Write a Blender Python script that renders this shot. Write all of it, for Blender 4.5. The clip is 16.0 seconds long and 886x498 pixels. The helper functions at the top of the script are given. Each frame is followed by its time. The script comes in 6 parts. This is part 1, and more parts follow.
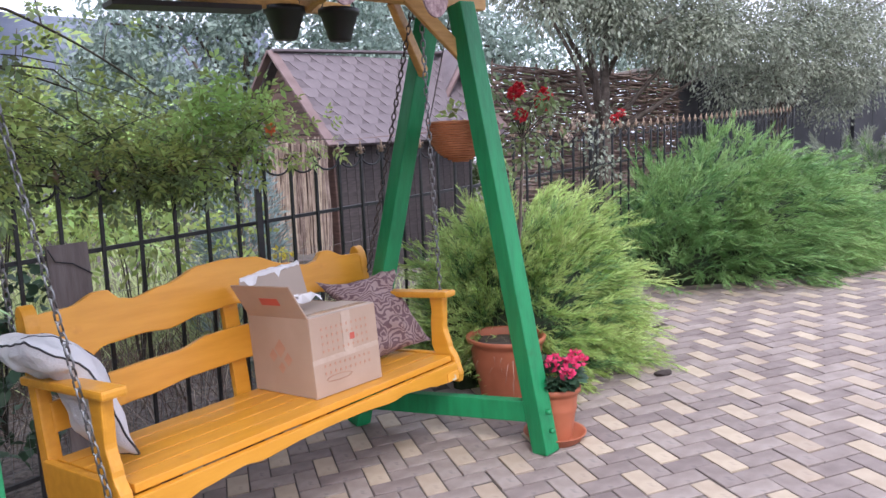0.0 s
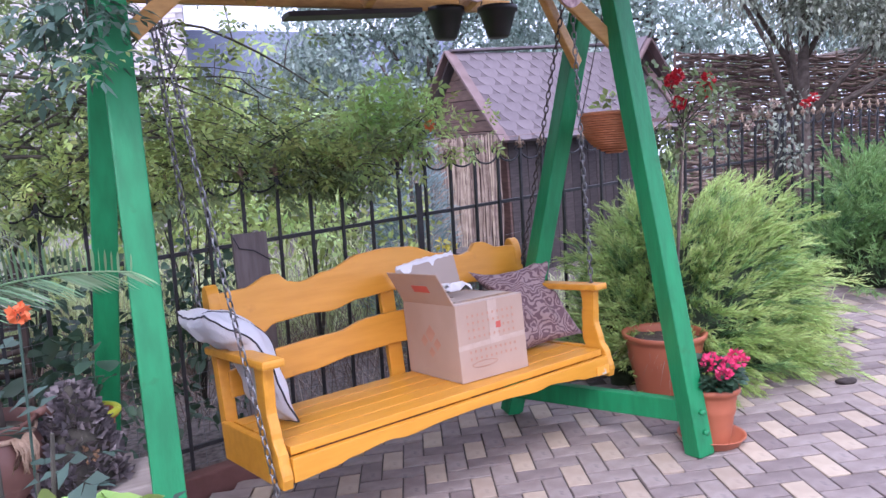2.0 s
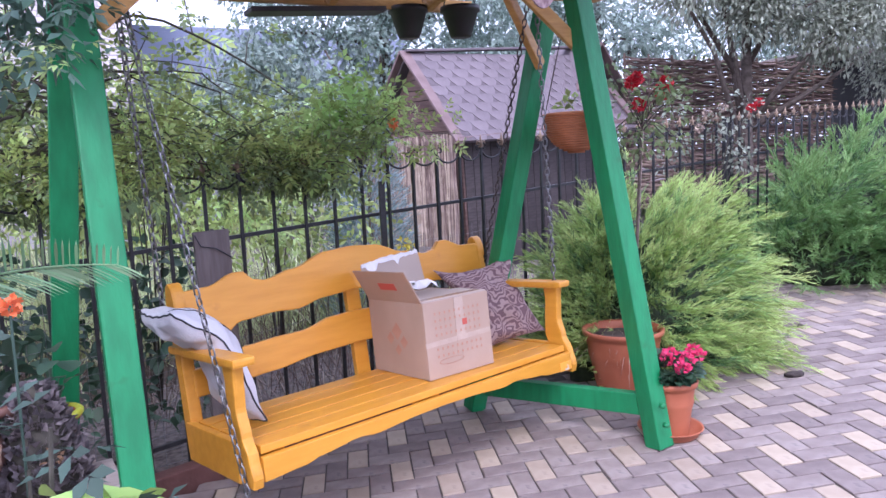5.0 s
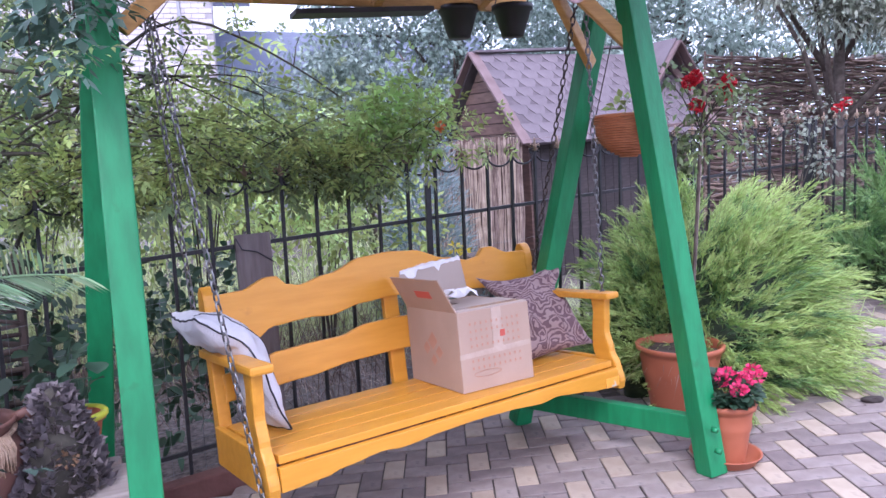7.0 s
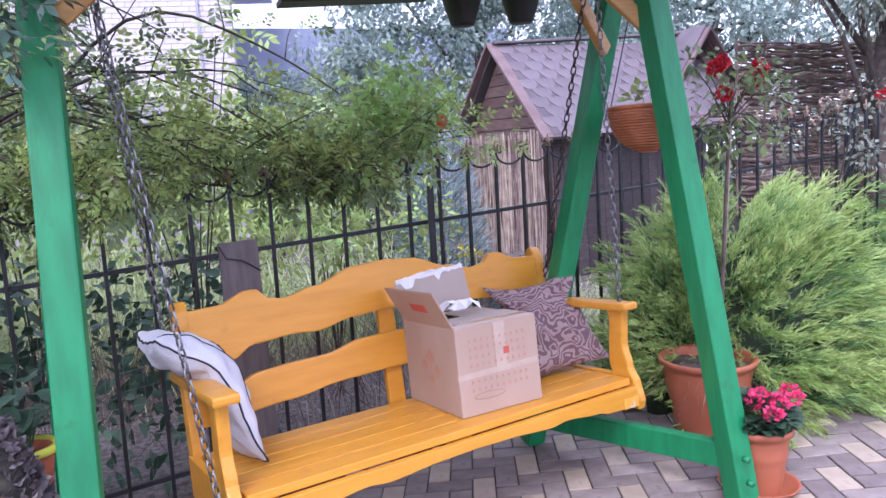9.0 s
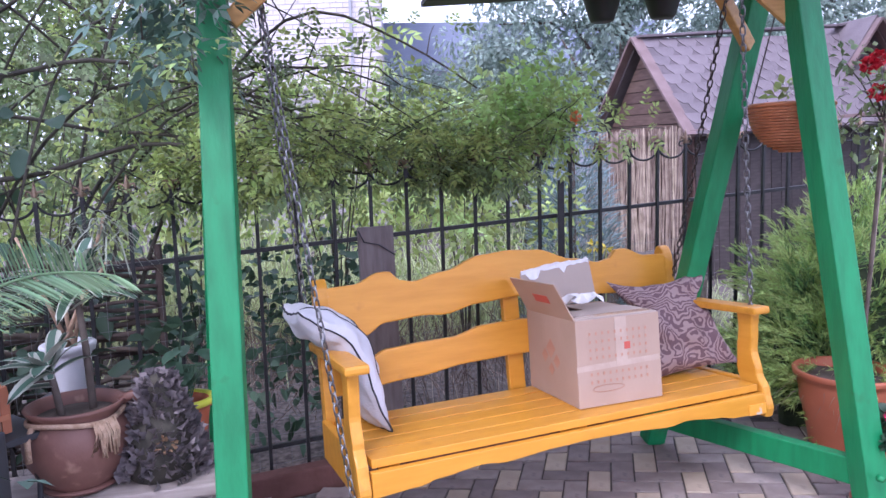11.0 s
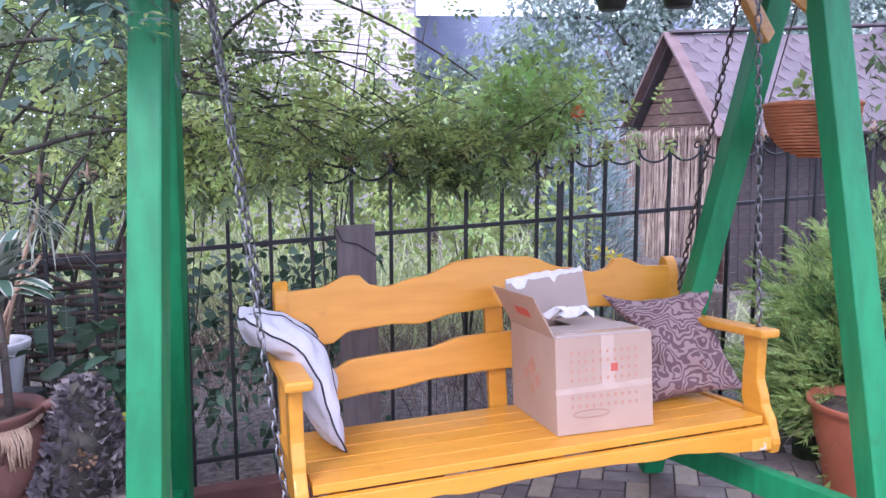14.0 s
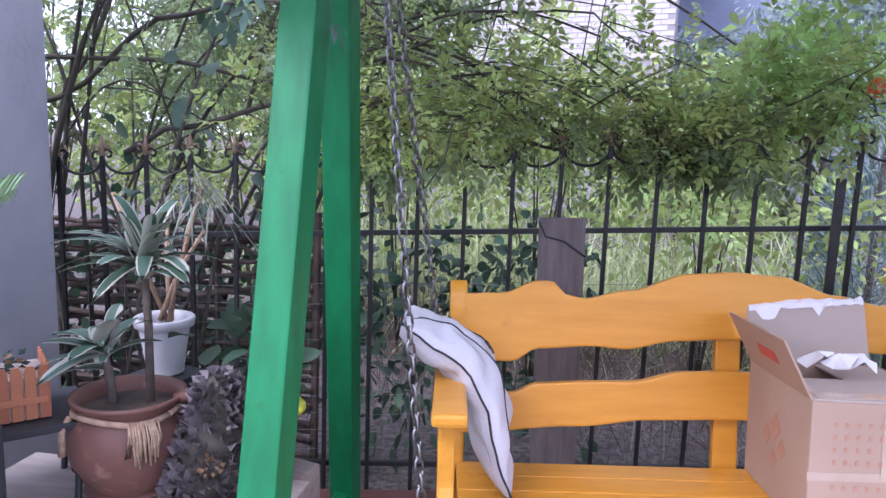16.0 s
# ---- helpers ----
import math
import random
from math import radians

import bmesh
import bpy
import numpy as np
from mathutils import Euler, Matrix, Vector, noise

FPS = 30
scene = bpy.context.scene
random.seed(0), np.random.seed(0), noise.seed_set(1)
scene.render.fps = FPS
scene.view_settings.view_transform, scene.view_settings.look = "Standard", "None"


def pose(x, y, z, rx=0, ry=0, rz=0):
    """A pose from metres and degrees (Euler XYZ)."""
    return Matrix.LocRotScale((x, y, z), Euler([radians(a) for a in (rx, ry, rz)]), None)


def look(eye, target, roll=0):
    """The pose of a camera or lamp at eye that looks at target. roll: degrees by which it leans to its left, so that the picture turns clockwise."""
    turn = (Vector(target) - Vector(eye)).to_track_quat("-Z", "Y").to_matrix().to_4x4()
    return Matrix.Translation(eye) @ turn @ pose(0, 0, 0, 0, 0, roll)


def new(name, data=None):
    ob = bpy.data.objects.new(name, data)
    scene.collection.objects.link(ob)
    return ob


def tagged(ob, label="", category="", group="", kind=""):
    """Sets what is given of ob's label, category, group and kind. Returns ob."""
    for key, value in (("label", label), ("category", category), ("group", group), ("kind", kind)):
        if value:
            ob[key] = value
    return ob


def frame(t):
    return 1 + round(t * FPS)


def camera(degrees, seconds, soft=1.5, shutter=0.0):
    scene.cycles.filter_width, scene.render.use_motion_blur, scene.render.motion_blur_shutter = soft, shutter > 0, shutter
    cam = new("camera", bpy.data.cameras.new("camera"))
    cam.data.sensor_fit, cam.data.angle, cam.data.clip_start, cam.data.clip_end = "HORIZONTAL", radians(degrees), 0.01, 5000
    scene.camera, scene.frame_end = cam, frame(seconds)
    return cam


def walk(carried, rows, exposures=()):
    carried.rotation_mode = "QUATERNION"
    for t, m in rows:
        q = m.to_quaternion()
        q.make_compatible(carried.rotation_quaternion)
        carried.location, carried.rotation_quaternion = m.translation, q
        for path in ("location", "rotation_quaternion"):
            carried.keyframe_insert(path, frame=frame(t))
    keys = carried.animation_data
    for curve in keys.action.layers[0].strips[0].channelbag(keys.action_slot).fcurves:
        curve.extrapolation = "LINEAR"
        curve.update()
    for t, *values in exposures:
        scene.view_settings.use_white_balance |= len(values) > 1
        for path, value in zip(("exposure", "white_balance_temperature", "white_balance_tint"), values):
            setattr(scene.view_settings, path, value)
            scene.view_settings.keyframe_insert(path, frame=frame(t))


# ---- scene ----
cam = camera(63.1, 16.0)
PATH = [
    (0, (-0.9, -2.761, 1.436), (0.043, -1.015, 1.186), -2.0),
    (0.5, (-0.89, -2.764, 1.434), (-0.26, -0.879, 1.209), -3.0),
    (1, (-0.83, -2.804, 1.424), (-0.304, -0.887, 1.199), -3.2),
    (1.5, (-0.787, -2.844, 1.42), (-0.289, -0.921, 1.189), -3.1),
    (2, (-0.765, -2.88, 1.41), (-0.299, -0.949, 1.174), -3.1),
    (2.5, (-0.769, -2.886, 1.402), (-0.339, -0.948, 1.157), -2.8),
    (3, (-0.817, -2.874, 1.415), (-0.408, -0.932, 1.168), -2.8),
    (3.5, (-0.861, -2.857, 1.42), (-0.45, -0.916, 1.17), -2.9),
    (4, (-0.877, -2.87, 1.411), (-0.325, -0.964, 1.163), -2.7),
    (4.2, (-0.897, -2.881, 1.4), (-0.289, -0.992, 1.151), -2.6),
    (6.3, (-0.679, -2.84, 1.401), (-0.173, -0.917, 1.19), -2.1),
    (6.5, (-0.659, -2.835, 1.397), (-0.202, -0.899, 1.187), -2.1),
    (7, (-0.635, -2.809, 1.404), (-0.248, -0.86, 1.178), -2.4),
    (7.5, (-0.619, -2.692, 1.405), (-0.228, -0.744, 1.175), -2.5),
    (8, (-0.588, -2.573, 1.387), (-0.204, -0.625, 1.152), -2.7),
    (8.5, (-0.536, -2.54, 1.404), (-0.145, -0.593, 1.169), -2.9),
    (9, (-0.448, -2.541, 1.417), (-0.144, -0.579, 1.181), -3.2),
    (9.5, (-0.408, -2.588, 1.415), (-0.261, -0.608, 1.178), -3.3),
    (12, (-0.432, -2.652, 1.416), (-0.544, -0.669, 1.176), -1.1),
    (12.5, (-0.407, -2.654, 1.397), (-0.535, -0.671, 1.169), -1.0),
    (13, (-0.348, -2.563, 1.418), (-0.468, -0.582, 1.172), -0.9),
    (13.5, (-0.251, -2.458, 1.425), (-0.368, -0.478, 1.171), -0.5),
    (14, (-0.199, -2.382, 1.415), (-0.37, -0.405, 1.165), -0.1),
    (14.5, (-0.203, -2.24, 1.41), (-0.389, -0.264, 1.159), 0.1),
    (15, (-0.212, -2.134, 1.407), (-0.458, -0.169, 1.125), -0.0),
    (15.5, (-0.231, -2.014, 1.415), (-0.863, -0.137, 1.133), -1.0),
    (16, (-0.169, -1.864, 1.405), (-0.978, -0.061, 1.098), 2.0),
]
LIGHTING = [(0.0, 0.857, 6270, 14), (0.5, 1.0, 6120, 12), (1.5, 1.01, 5820, 23), (3.5, 1.04, 5670, 26), (7.0, 1.071, 5620, 26), (9.5, 1.061, 5620, 26), (12.5, 1.11, 5580, 26), (14.0, 1.26, 5580, 26), (15.0, 1.2, 5580, 26), (16.0, 1.05, 5660, 24)]
walk(cam, [(t, look(eye, target, roll)) for t, eye, target, roll in PATH], LIGHTING)

# ---- world and light ----
world = bpy.data.worlds.new("sky")
scene.world = world
world.use_nodes = True
_wt = world.node_tree
_bg = _wt.nodes["Background"]
_sky = _wt.nodes.new("ShaderNodeTexSky")
_sky.sky_type, _sky.sun_disc = "NISHITA", False
_sky.sun_elevation, _sky.sun_rotation = radians(48), radians(200)
_sky.dust_density, _sky.air_density = 6.0, 1.0
_mixw = _wt.nodes.new("ShaderNodeMix")
_mixw.data_type = "RGBA"
_mixw.inputs["Factor"].default_value = 0.8
_mixw.inputs["B"].default_value = (7.4, 7.75, 9.4, 1)
_wt.links.new(_sky.outputs["Color"], _mixw.inputs["A"])
_wt.links.new(_mixw.outputs["Result"], _bg.inputs["Color"])
_bg.inputs["Strength"].default_value = 0.15
sun_data = bpy.data.lights.new("sun", "SUN")
sun_data.energy, sun_data.angle, sun_data.color = 1.0, radians(25), (1.0, 0.98, 0.95)
sun = new("sun", sun_data)
sun.matrix_world = look((-4, -9, 12), (0, 0, 0))


# ---- materials ----
def mat(name, a, b=None, rough=0.6, metal=0.0, scale=8.0, detail=4.0, bump=0.0, bscale=40.0, vary=0.0, island=0.0,
        stretch=(1, 1, 1), spots=None, spot_scale=3.0, spot_at=0.62, trans=0.0, coat=0.0):
    m = bpy.data.materials.new(name)
    m.use_nodes = True
    nt = m.node_tree
    bs = nt.nodes["Principled BSDF"]
    link = nt.links.new
    bs.inputs["Roughness"].default_value, bs.inputs["Metallic"].default_value = rough, metal
    bs.inputs["Coat Weight"].default_value = coat
    tc = nt.nodes.new("ShaderNodeTexCoord")
    mp = nt.nodes.new("ShaderNodeMapping")
    mp.inputs["Scale"].default_value = stretch
    link(tc.outputs["Object"], mp.inputs["Vector"])
    n1 = nt.nodes.new("ShaderNodeTexNoise")
    n1.inputs["Scale"].default_value, n1.inputs["Detail"].default_value = scale, detail
    link(mp.outputs["Vector"], n1.inputs["Vector"])
    ramp = nt.nodes.new("ShaderNodeValToRGB")
    ramp.color_ramp.elements[0].position, ramp.color_ramp.elements[1].position = 0.32, 0.68
    ramp.color_ramp.elements[0].color = (*a, 1)
    ramp.color_ramp.elements[1].color = (*(b or a), 1)
    link(n1.outputs["Fac"], ramp.inputs["Fac"])
    col = ramp.outputs["Color"]
    if spots:
        n3 = nt.nodes.new("ShaderNodeTexNoise")
        n3.inputs["Scale"].default_value, n3.inputs["Detail"].default_value = spot_scale, 8
        link(tc.outputs["Object"], n3.inputs["Vector"])
        r3 = nt.nodes.new("ShaderNodeValToRGB")
        r3.color_ramp.elements[0].position, r3.color_ramp.elements[1].position = spot_at, spot_at + 0.08
        link(n3.outputs["Fac"], r3.inputs["Fac"])
        mx = nt.nodes.new("ShaderNodeMix")
        mx.data_type = "RGBA"
        mx.inputs["B"].default_value = (*spots, 1)
        link(r3.outputs["Color"], mx.inputs["Factor"])
        link(col, mx.inputs["A"])
        col = mx.outputs["Result"]
    if vary or island:
        hs = nt.nodes.new("ShaderNodeHueSaturation")
        if vary:
            src = nt.nodes.new("ShaderNodeObjectInfo").outputs["Random"]
        else:
            src = nt.nodes.new("ShaderNodeNewGeometry").outputs["Random Per Island"]
        amt = vary or island
        mr = nt.nodes.new("ShaderNodeMapRange")
        mr.inputs["To Min"].default_value, mr.inputs["To Max"].default_value = 1 - amt, 1 + amt
        link(src, mr.inputs["Value"])
        link(mr.outputs["Result"], hs.inputs["Value"])
        mr2 = nt.nodes.new("ShaderNodeMapRange")
        mr2.inputs["To Min"].default_value, mr2.inputs["To Max"].default_value = 0.5 - amt * 0.05, 0.5 + amt * 0.05
        link(src, mr2.inputs["Value"])
        link(mr2.outputs["Result"], hs.inputs["Hue"])
        link(col, hs.inputs["Color"])
        col = hs.outputs["Color"]
    link(col, bs.inputs["Base Color"])
    if bump:
        n2 = nt.nodes.new("ShaderNodeTexNoise")
        n2.inputs["Scale"].default_value, n2.inputs["Detail"].default_value = bscale, 6
        link(mp.outputs["Vector"], n2.inputs["Vector"])
        bp = nt.nodes.new("ShaderNodeBump")
        bp.inputs["Strength"].default_value, bp.inputs["Distance"].default_value = bump, 0.01
        link(n2.outputs["Fac"], bp.inputs["Height"])
        link(bp.outputs["Normal"], bs.inputs["Normal"])
    if trans:
        tl = nt.nodes.new("ShaderNodeBsdfTranslucent")
        link(col, tl.inputs["Color"])
        ms = nt.nodes.new("ShaderNodeMixShader")
        ms.inputs["Fac"].default_value = trans
        link(bs.outputs["BSDF"], ms.inputs[1])
        link(tl.outputs["BSDF"], ms.inputs[2])
        link(ms.outputs["Shader"], nt.nodes["Material Output"].inputs["Surface"])
    return m


def leafmat(name, a, b, rough=0.5, trans=0.3, island=0.35):
    return mat(name, a, b, rough=rough, scale=2.5, trans=trans, island=island)


M = {}
M["yellow"] = mat("yellow_paint", (0.58, 0.255, 0.020), (0.66, 0.305, 0.032), rough=0.36, scale=5, bump=0.06, bscale=22, stretch=(1, 6, 6), spots=(0.50, 0.21, 0.025), spot_scale=6, spot_at=0.66)
M["yellow_end"] = mat("worn_yellow_paint", (0.74, 0.32, 0.03), (0.8, 0.38, 0.05), rough=0.5, scale=14, spots=(0.55, 0.5, 0.42), spot_scale=30, spot_at=0.5)
M["green"] = mat("green_paint", (0.004, 0.165, 0.056), (0.007, 0.225, 0.078), rough=0.5, scale=5, bump=0.15, bscale=18, stretch=(5, 5, 1), spots=(0.01, 0.15, 0.05), spot_scale=9, spot_at=0.64)
M["beam"] = mat("yellow_varnished_wood", (0.42, 0.23, 0.07), (0.55, 0.32, 0.10), rough=0.5, scale=7, bump=0.15, stretch=(1, 8, 8))
M["roofboard"] = mat("brown_roof_board", (0.10, 0.055, 0.035), (0.16, 0.09, 0.06), rough=0.7, scale=9, bump=0.2, stretch=(1, 8, 8))
M["darkboard"] = mat("dark_edge_board", (0.03, 0.028, 0.03), (0.05, 0.045, 0.05), rough=0.6, bump=0.1)
M["mosaic"] = mat("speckled_pink_shingle", (0.34, 0.25, 0.25), (0.16, 0.10, 0.11), rough=0.9, scale=70, bump=0.4, bscale=90)
M["chain"] = mat("dull_chain_steel", (0.16, 0.16, 0.17), (0.30, 0.30, 0.31), rough=0.42, metal=0.9, scale=40)
M["chain_dark"] = mat("dark_rusty_chain", (0.05, 0.04, 0.04), (0.12, 0.10, 0.09), rough=0.55, metal=0.7, scale=40)
M["card"] = mat("cardboard", (0.37, 0.26, 0.19), (0.42, 0.30, 0.225), rough=0.75, scale=4, bump=0.06, bscale=60)
M["card_in"] = mat("cardboard_flap", (0.40, 0.325, 0.27), (0.45, 0.37, 0.315), rough=0.8, scale=4, bump=0.05)
M["tape"] = mat("clear_tape", (0.44, 0.33, 0.255), (0.50, 0.39, 0.31), rough=0.12, scale=10, bump=0.3, bscale=30)
M["ink"] = mat("faded_red_ink", (0.42, 0.17, 0.12), (0.40, 0.20, 0.14), rough=0.8)
M["inkred"] = mat("red_ink", (0.50, 0.09, 0.06), (0.46, 0.10, 0.07), rough=0.8)
M["inkpale"] = mat("pale_brown_ink", (0.40, 0.20, 0.13), (0.44, 0.25, 0.17), rough=0.8)
M["paper"] = mat("white_paper", (0.72, 0.70, 0.70), (0.8, 0.79, 0.80), rough=0.6, bump=0.2)
M["sack"] = mat("white_sackcloth", (0.50, 0.50, 0.53), (0.60, 0.60, 0.63), rough=0.85, scale=6, bump=0.35, bscale=140)
M["cord"] = mat("black_piping", (0.02, 0.02, 0.025), (0.04, 0.04, 0.05), rough=0.8)
M["terracotta"] = mat("terracotta_plastic", (0.36, 0.105, 0.05), (0.42, 0.13, 0.065), rough=0.5, scale=6, bump=0.06)
M["terradark"] = mat("old_terracotta", (0.135, 0.062, 0.047), (0.20, 0.095, 0.072), rough=0.55, scale=7, bump=0.15, spots=(0.33, 0.19, 0.14), spot_scale=9)
M["wicker"] = mat("orange_wicker", (0.36, 0.12, 0.045), (0.46, 0.17, 0.07), rough=0.5, scale=20, island=0.15)
M["soil"] = mat("soil", (0.045, 0.033, 0.025), (0.10, 0.078, 0.06), rough=0.95, scale=12, bump=0.8, bscale=30)
M["mulch"] = mat("dry_litter_soil", (0.055, 0.044, 0.039), (0.20, 0.165, 0.15), rough=0.95, scale=26, detail=8, bump=1.0, bscale=45)
M["iron"] = mat("black_iron", (0.012, 0.012, 0.014), (0.025, 0.025, 0.027), rough=0.45, metal=0.2, scale=30, bump=0.1)
M["bronze"] = mat("bronze_paint_tip", (0.20, 0.13, 0.085), (0.34, 0.25, 0.18), rough=0.5, metal=0.4, scale=40)
M["wire"] = mat("galvanised_wire", (0.16, 0.16, 0.165), (0.25, 0.25, 0.25), rough=0.5, metal=0.6)
M["greyboard"] = mat("grey_weathered_board", (0.13, 0.105, 0.10), (0.19, 0.16, 0.155), rough=0.7, scale=6, bump=0.25, stretch=(8, 8, 1))
M["curb"] = mat("red_brown_kerb", (0.10, 0.04, 0.032), (0.15, 0.065, 0.055), rough=0.8, scale=9, bump=0.3)
M["paver_y"] = mat("yellow_paver", (0.36, 0.285, 0.215), (0.44, 0.36, 0.28), rough=0.85, scale=9, bump=0.35, bscale=160, vary=0.12, spots=(0.29, 0.235, 0.19), spot_scale=9)
M["paver_g"] = mat("grey_paver", (0.200, 0.158, 0.145), (0.285, 0.238, 0.218), rough=0.85, scale=9, bump=0.35, bscale=160, vary=0.2, spots=(0.13, 0.11, 0.11), spot_scale=9)
M["paver_y2"] = mat("yellow_paver_far", (0.36, 0.285, 0.215), (0.44, 0.36, 0.28), rough=0.85, scale=9, bump=0.35, bscale=160, island=0.12)
M["paver_g2"] = mat("grey_paver_far", (0.200, 0.158, 0.145), (0.285, 0.238, 0.218), rough=0.85, scale=9, bump=0.35, bscale=160, island=0.2)
M["joint"] = mat("paving_sand", (0.055, 0.045, 0.04), (0.10, 0.085, 0.075), rough=0.95, scale=20, bump=0.4)
M["shingle"] = mat("purple_grey_shingle", (0.130, 0.108, 0.119), (0.180, 0.150, 0.163), rough=0.9, scale=3, bump=0.5, bscale=120, vary=0.10)
M["shingle_dark"] = mat("shingle_slot", (0.098, 0.080, 0.088), (0.135, 0.110, 0.120), rough=0.9, bump=0.4, bscale=120)
M["barge"] = mat("purple_brown_trim", (0.155, 0.10, 0.095), (0.21, 0.145, 0.14), rough=0.65, scale=6, bump=0.12)
M["hutboard"] = mat("brown_hut_board", (0.095, 0.055, 0.045), (0.165, 0.100, 0.082), rough=0.7, scale=6, bump=0.25, stretch=(1, 1, 6), vary=0.2)
# greyer hut board, darkened so that the eave's shade is in the colour
M["hutdark"] = mat("shaded_hut_board", (0.034, 0.027, 0.028), (0.064, 0.051, 0.051), rough=0.75, scale=6, bump=0.25, stretch=(1, 1, 6), vary=0.25)
M["reed"] = mat("dry_reed", (0.25, 0.185, 0.15), (0.44, 0.345, 0.29), rough=0.85, scale=9, island=0.5)
M["twig"] = mat("woven_twig", (0.115, 0.078, 0.064), (0.25, 0.175, 0.145), rough=0.9, scale=9, island=0.45)
M["twig_d"] = mat("old_dark_twig", (0.045, 0.032, 0.028), (0.115, 0.082, 0.070), rough=0.9, scale=9, island=0.45)
M["bark"] = mat("grey_bark", (0.07, 0.055, 0.045), (0.15, 0.12, 0.10), rough=0.95, scale=14, bump=0.8, bscale=30)
M["vinebark"] = mat("dark_vine_stem", (0.040, 0.036, 0.028), (0.090, 0.080, 0.062), rough=0.9, scale=20, bump=0.4)
M["darkwall"] = mat("dark_sheet_fence", (0.022, 0.023, 0.027), (0.04, 0.041, 0.047), rough=0.6, scale=2, bump=0.1)
M["brickpale"] = mat("pale_silicate_brick", (0.62, 0.57, 0.58), (0.72, 0.67, 0.68), rough=0.85, scale=5, bump=0.15, vary=0.07)
M["mortar"] = mat("grey_mortar", (0.36, 0.33, 0.34), (0.44, 0.41, 0.42), rough=0.9)
M["slate"] = mat("blue_grey_sheet_roof", (0.23, 0.26, 0.36), (0.28, 0.315, 0.42), rough=0.5, scale=2)
M["concrete"] = mat("pale_grey_render", (0.36, 0.36, 0.40), (0.46, 0.46, 0.50), rough=0.9, scale=3, bump=0.3)
M["plankgrey"] = mat("grey_bench_plank", (0.26, 0.22, 0.20), (0.36, 0.31, 0.28), rough=0.8, scale=5, bump=0.25, stretch=(1, 8, 8))
M["picket"] = mat("orange_picket", (0.36, 0.13, 0.055), (0.44, 0.17, 0.08), rough=0.6, scale=7, bump=0.15, vary=0.12)
M["cream"] = mat("cream_ceramic", (0.62, 0.57, 0.52), (0.70, 0.65, 0.60), rough=0.5, scale=8, bump=0.1)
M["whitepot"] = mat("white_plastic_pot", (0.48, 0.48, 0.50), (0.56, 0.56, 0.58), rough=0.5)
M["limepot"] = mat("lime_glaze", (0.55, 0.60, 0.05), (0.62, 0.66, 0.08), rough=0.35)
M["rope"] = mat("sisal_rope", (0.34, 0.22, 0.14), (0.48, 0.34, 0.24), rough=0.9, scale=60, bump=0.6, bscale=90)
M["scale"] = mat("grey_cone_scale", (0.11, 0.092, 0.098), (0.24, 0.205, 0.21), rough=0.8, scale=30, island=0.4, bump=0.3)
M["blackplastic"] = mat("black_plastic", (0.012, 0.012, 0.014), (0.02, 0.02, 0.022), rough=0.5)
M["stone"] = mat("dark_stone", (0.03, 0.022, 0.02), (0.05, 0.038, 0.034), rough=0.8, bump=0.5)
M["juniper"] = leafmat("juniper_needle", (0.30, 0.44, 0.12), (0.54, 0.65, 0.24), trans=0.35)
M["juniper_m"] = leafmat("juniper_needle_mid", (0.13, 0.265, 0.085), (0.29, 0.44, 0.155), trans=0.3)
# deep needles and core: the shade inside the bush is in their colour
M["juniper_d"] = leafmat("juniper_needle_shaded", (0.04, 0.11, 0.04), (0.105, 0.20, 0.075), trans=0.2)
M["juniper_core"] = mat("juniper_inner_shade", (0.012, 0.022, 0.010), (0.035, 0.05, 0.02), rough=0.95, scale=16, bump=1.0, bscale=30)
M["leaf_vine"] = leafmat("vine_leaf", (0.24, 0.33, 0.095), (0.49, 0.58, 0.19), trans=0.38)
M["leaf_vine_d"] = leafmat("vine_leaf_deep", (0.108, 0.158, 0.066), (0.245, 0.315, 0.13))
M["leaf_creeper"] = leafmat("creeper_leaf", (0.055, 0.115, 0.085), (0.13, 0.22, 0.165), trans=0.2)
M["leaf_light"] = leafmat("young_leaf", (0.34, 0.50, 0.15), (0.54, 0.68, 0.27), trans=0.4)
M["leaf_tree"] = leafmat("tree_leaf", (0.22, 0.30, 0.25), (0.44, 0.53, 0.47), trans=0.4)
M["leaf_silver"] = leafmat("grey_green_leaf", (0.19, 0.22, 0.165), (0.36, 0.39, 0.30))
M["grass"] = leafmat("tall_grass_blade", (0.31, 0.37, 0.165), (0.61, 0.65, 0.36), trans=0.42)
M["leaf_rose"] = leafmat("rose_leaf", (0.022, 0.050, 0.035), (0.058, 0.100, 0.074), rough=0.65, trans=0.12)
M["leaf_dark"] = leafmat("dark_glossy_leaf", (0.026, 0.066, 0.036), (0.068, 0.125, 0.070), rough=0.5, trans=0.15)
M["leaf_palm"] = leafmat("palm_leaflet", (0.122, 0.221, 0.107), (0.259, 0.390, 0.194), trans=0.25)
M["leaf_lettuce"] = leafmat("bright_lime_leaf", (0.20, 0.31, 0.07), (0.33, 0.46, 0.12), trans=0.3)
M["leaf_pale"] = mat("cream_leaf_margin", (0.40, 0.42, 0.34), (0.52, 0.53, 0.45), rough=0.5, trans=0.2)
M["leaf_drac"] = leafmat("dracaena_leaf", (0.044, 0.102, 0.062), (0.088, 0.156, 0.108), trans=0.15)
M["spruce"] = leafmat("blue_spruce_needle", (0.12, 0.19, 0.185), (0.26, 0.35, 0.36), trans=0.1)
M["petal_red"] = mat("red_petal", (0.42, 0.010, 0.018), (0.55, 0.02, 0.035), rough=0.6, trans=0.2)
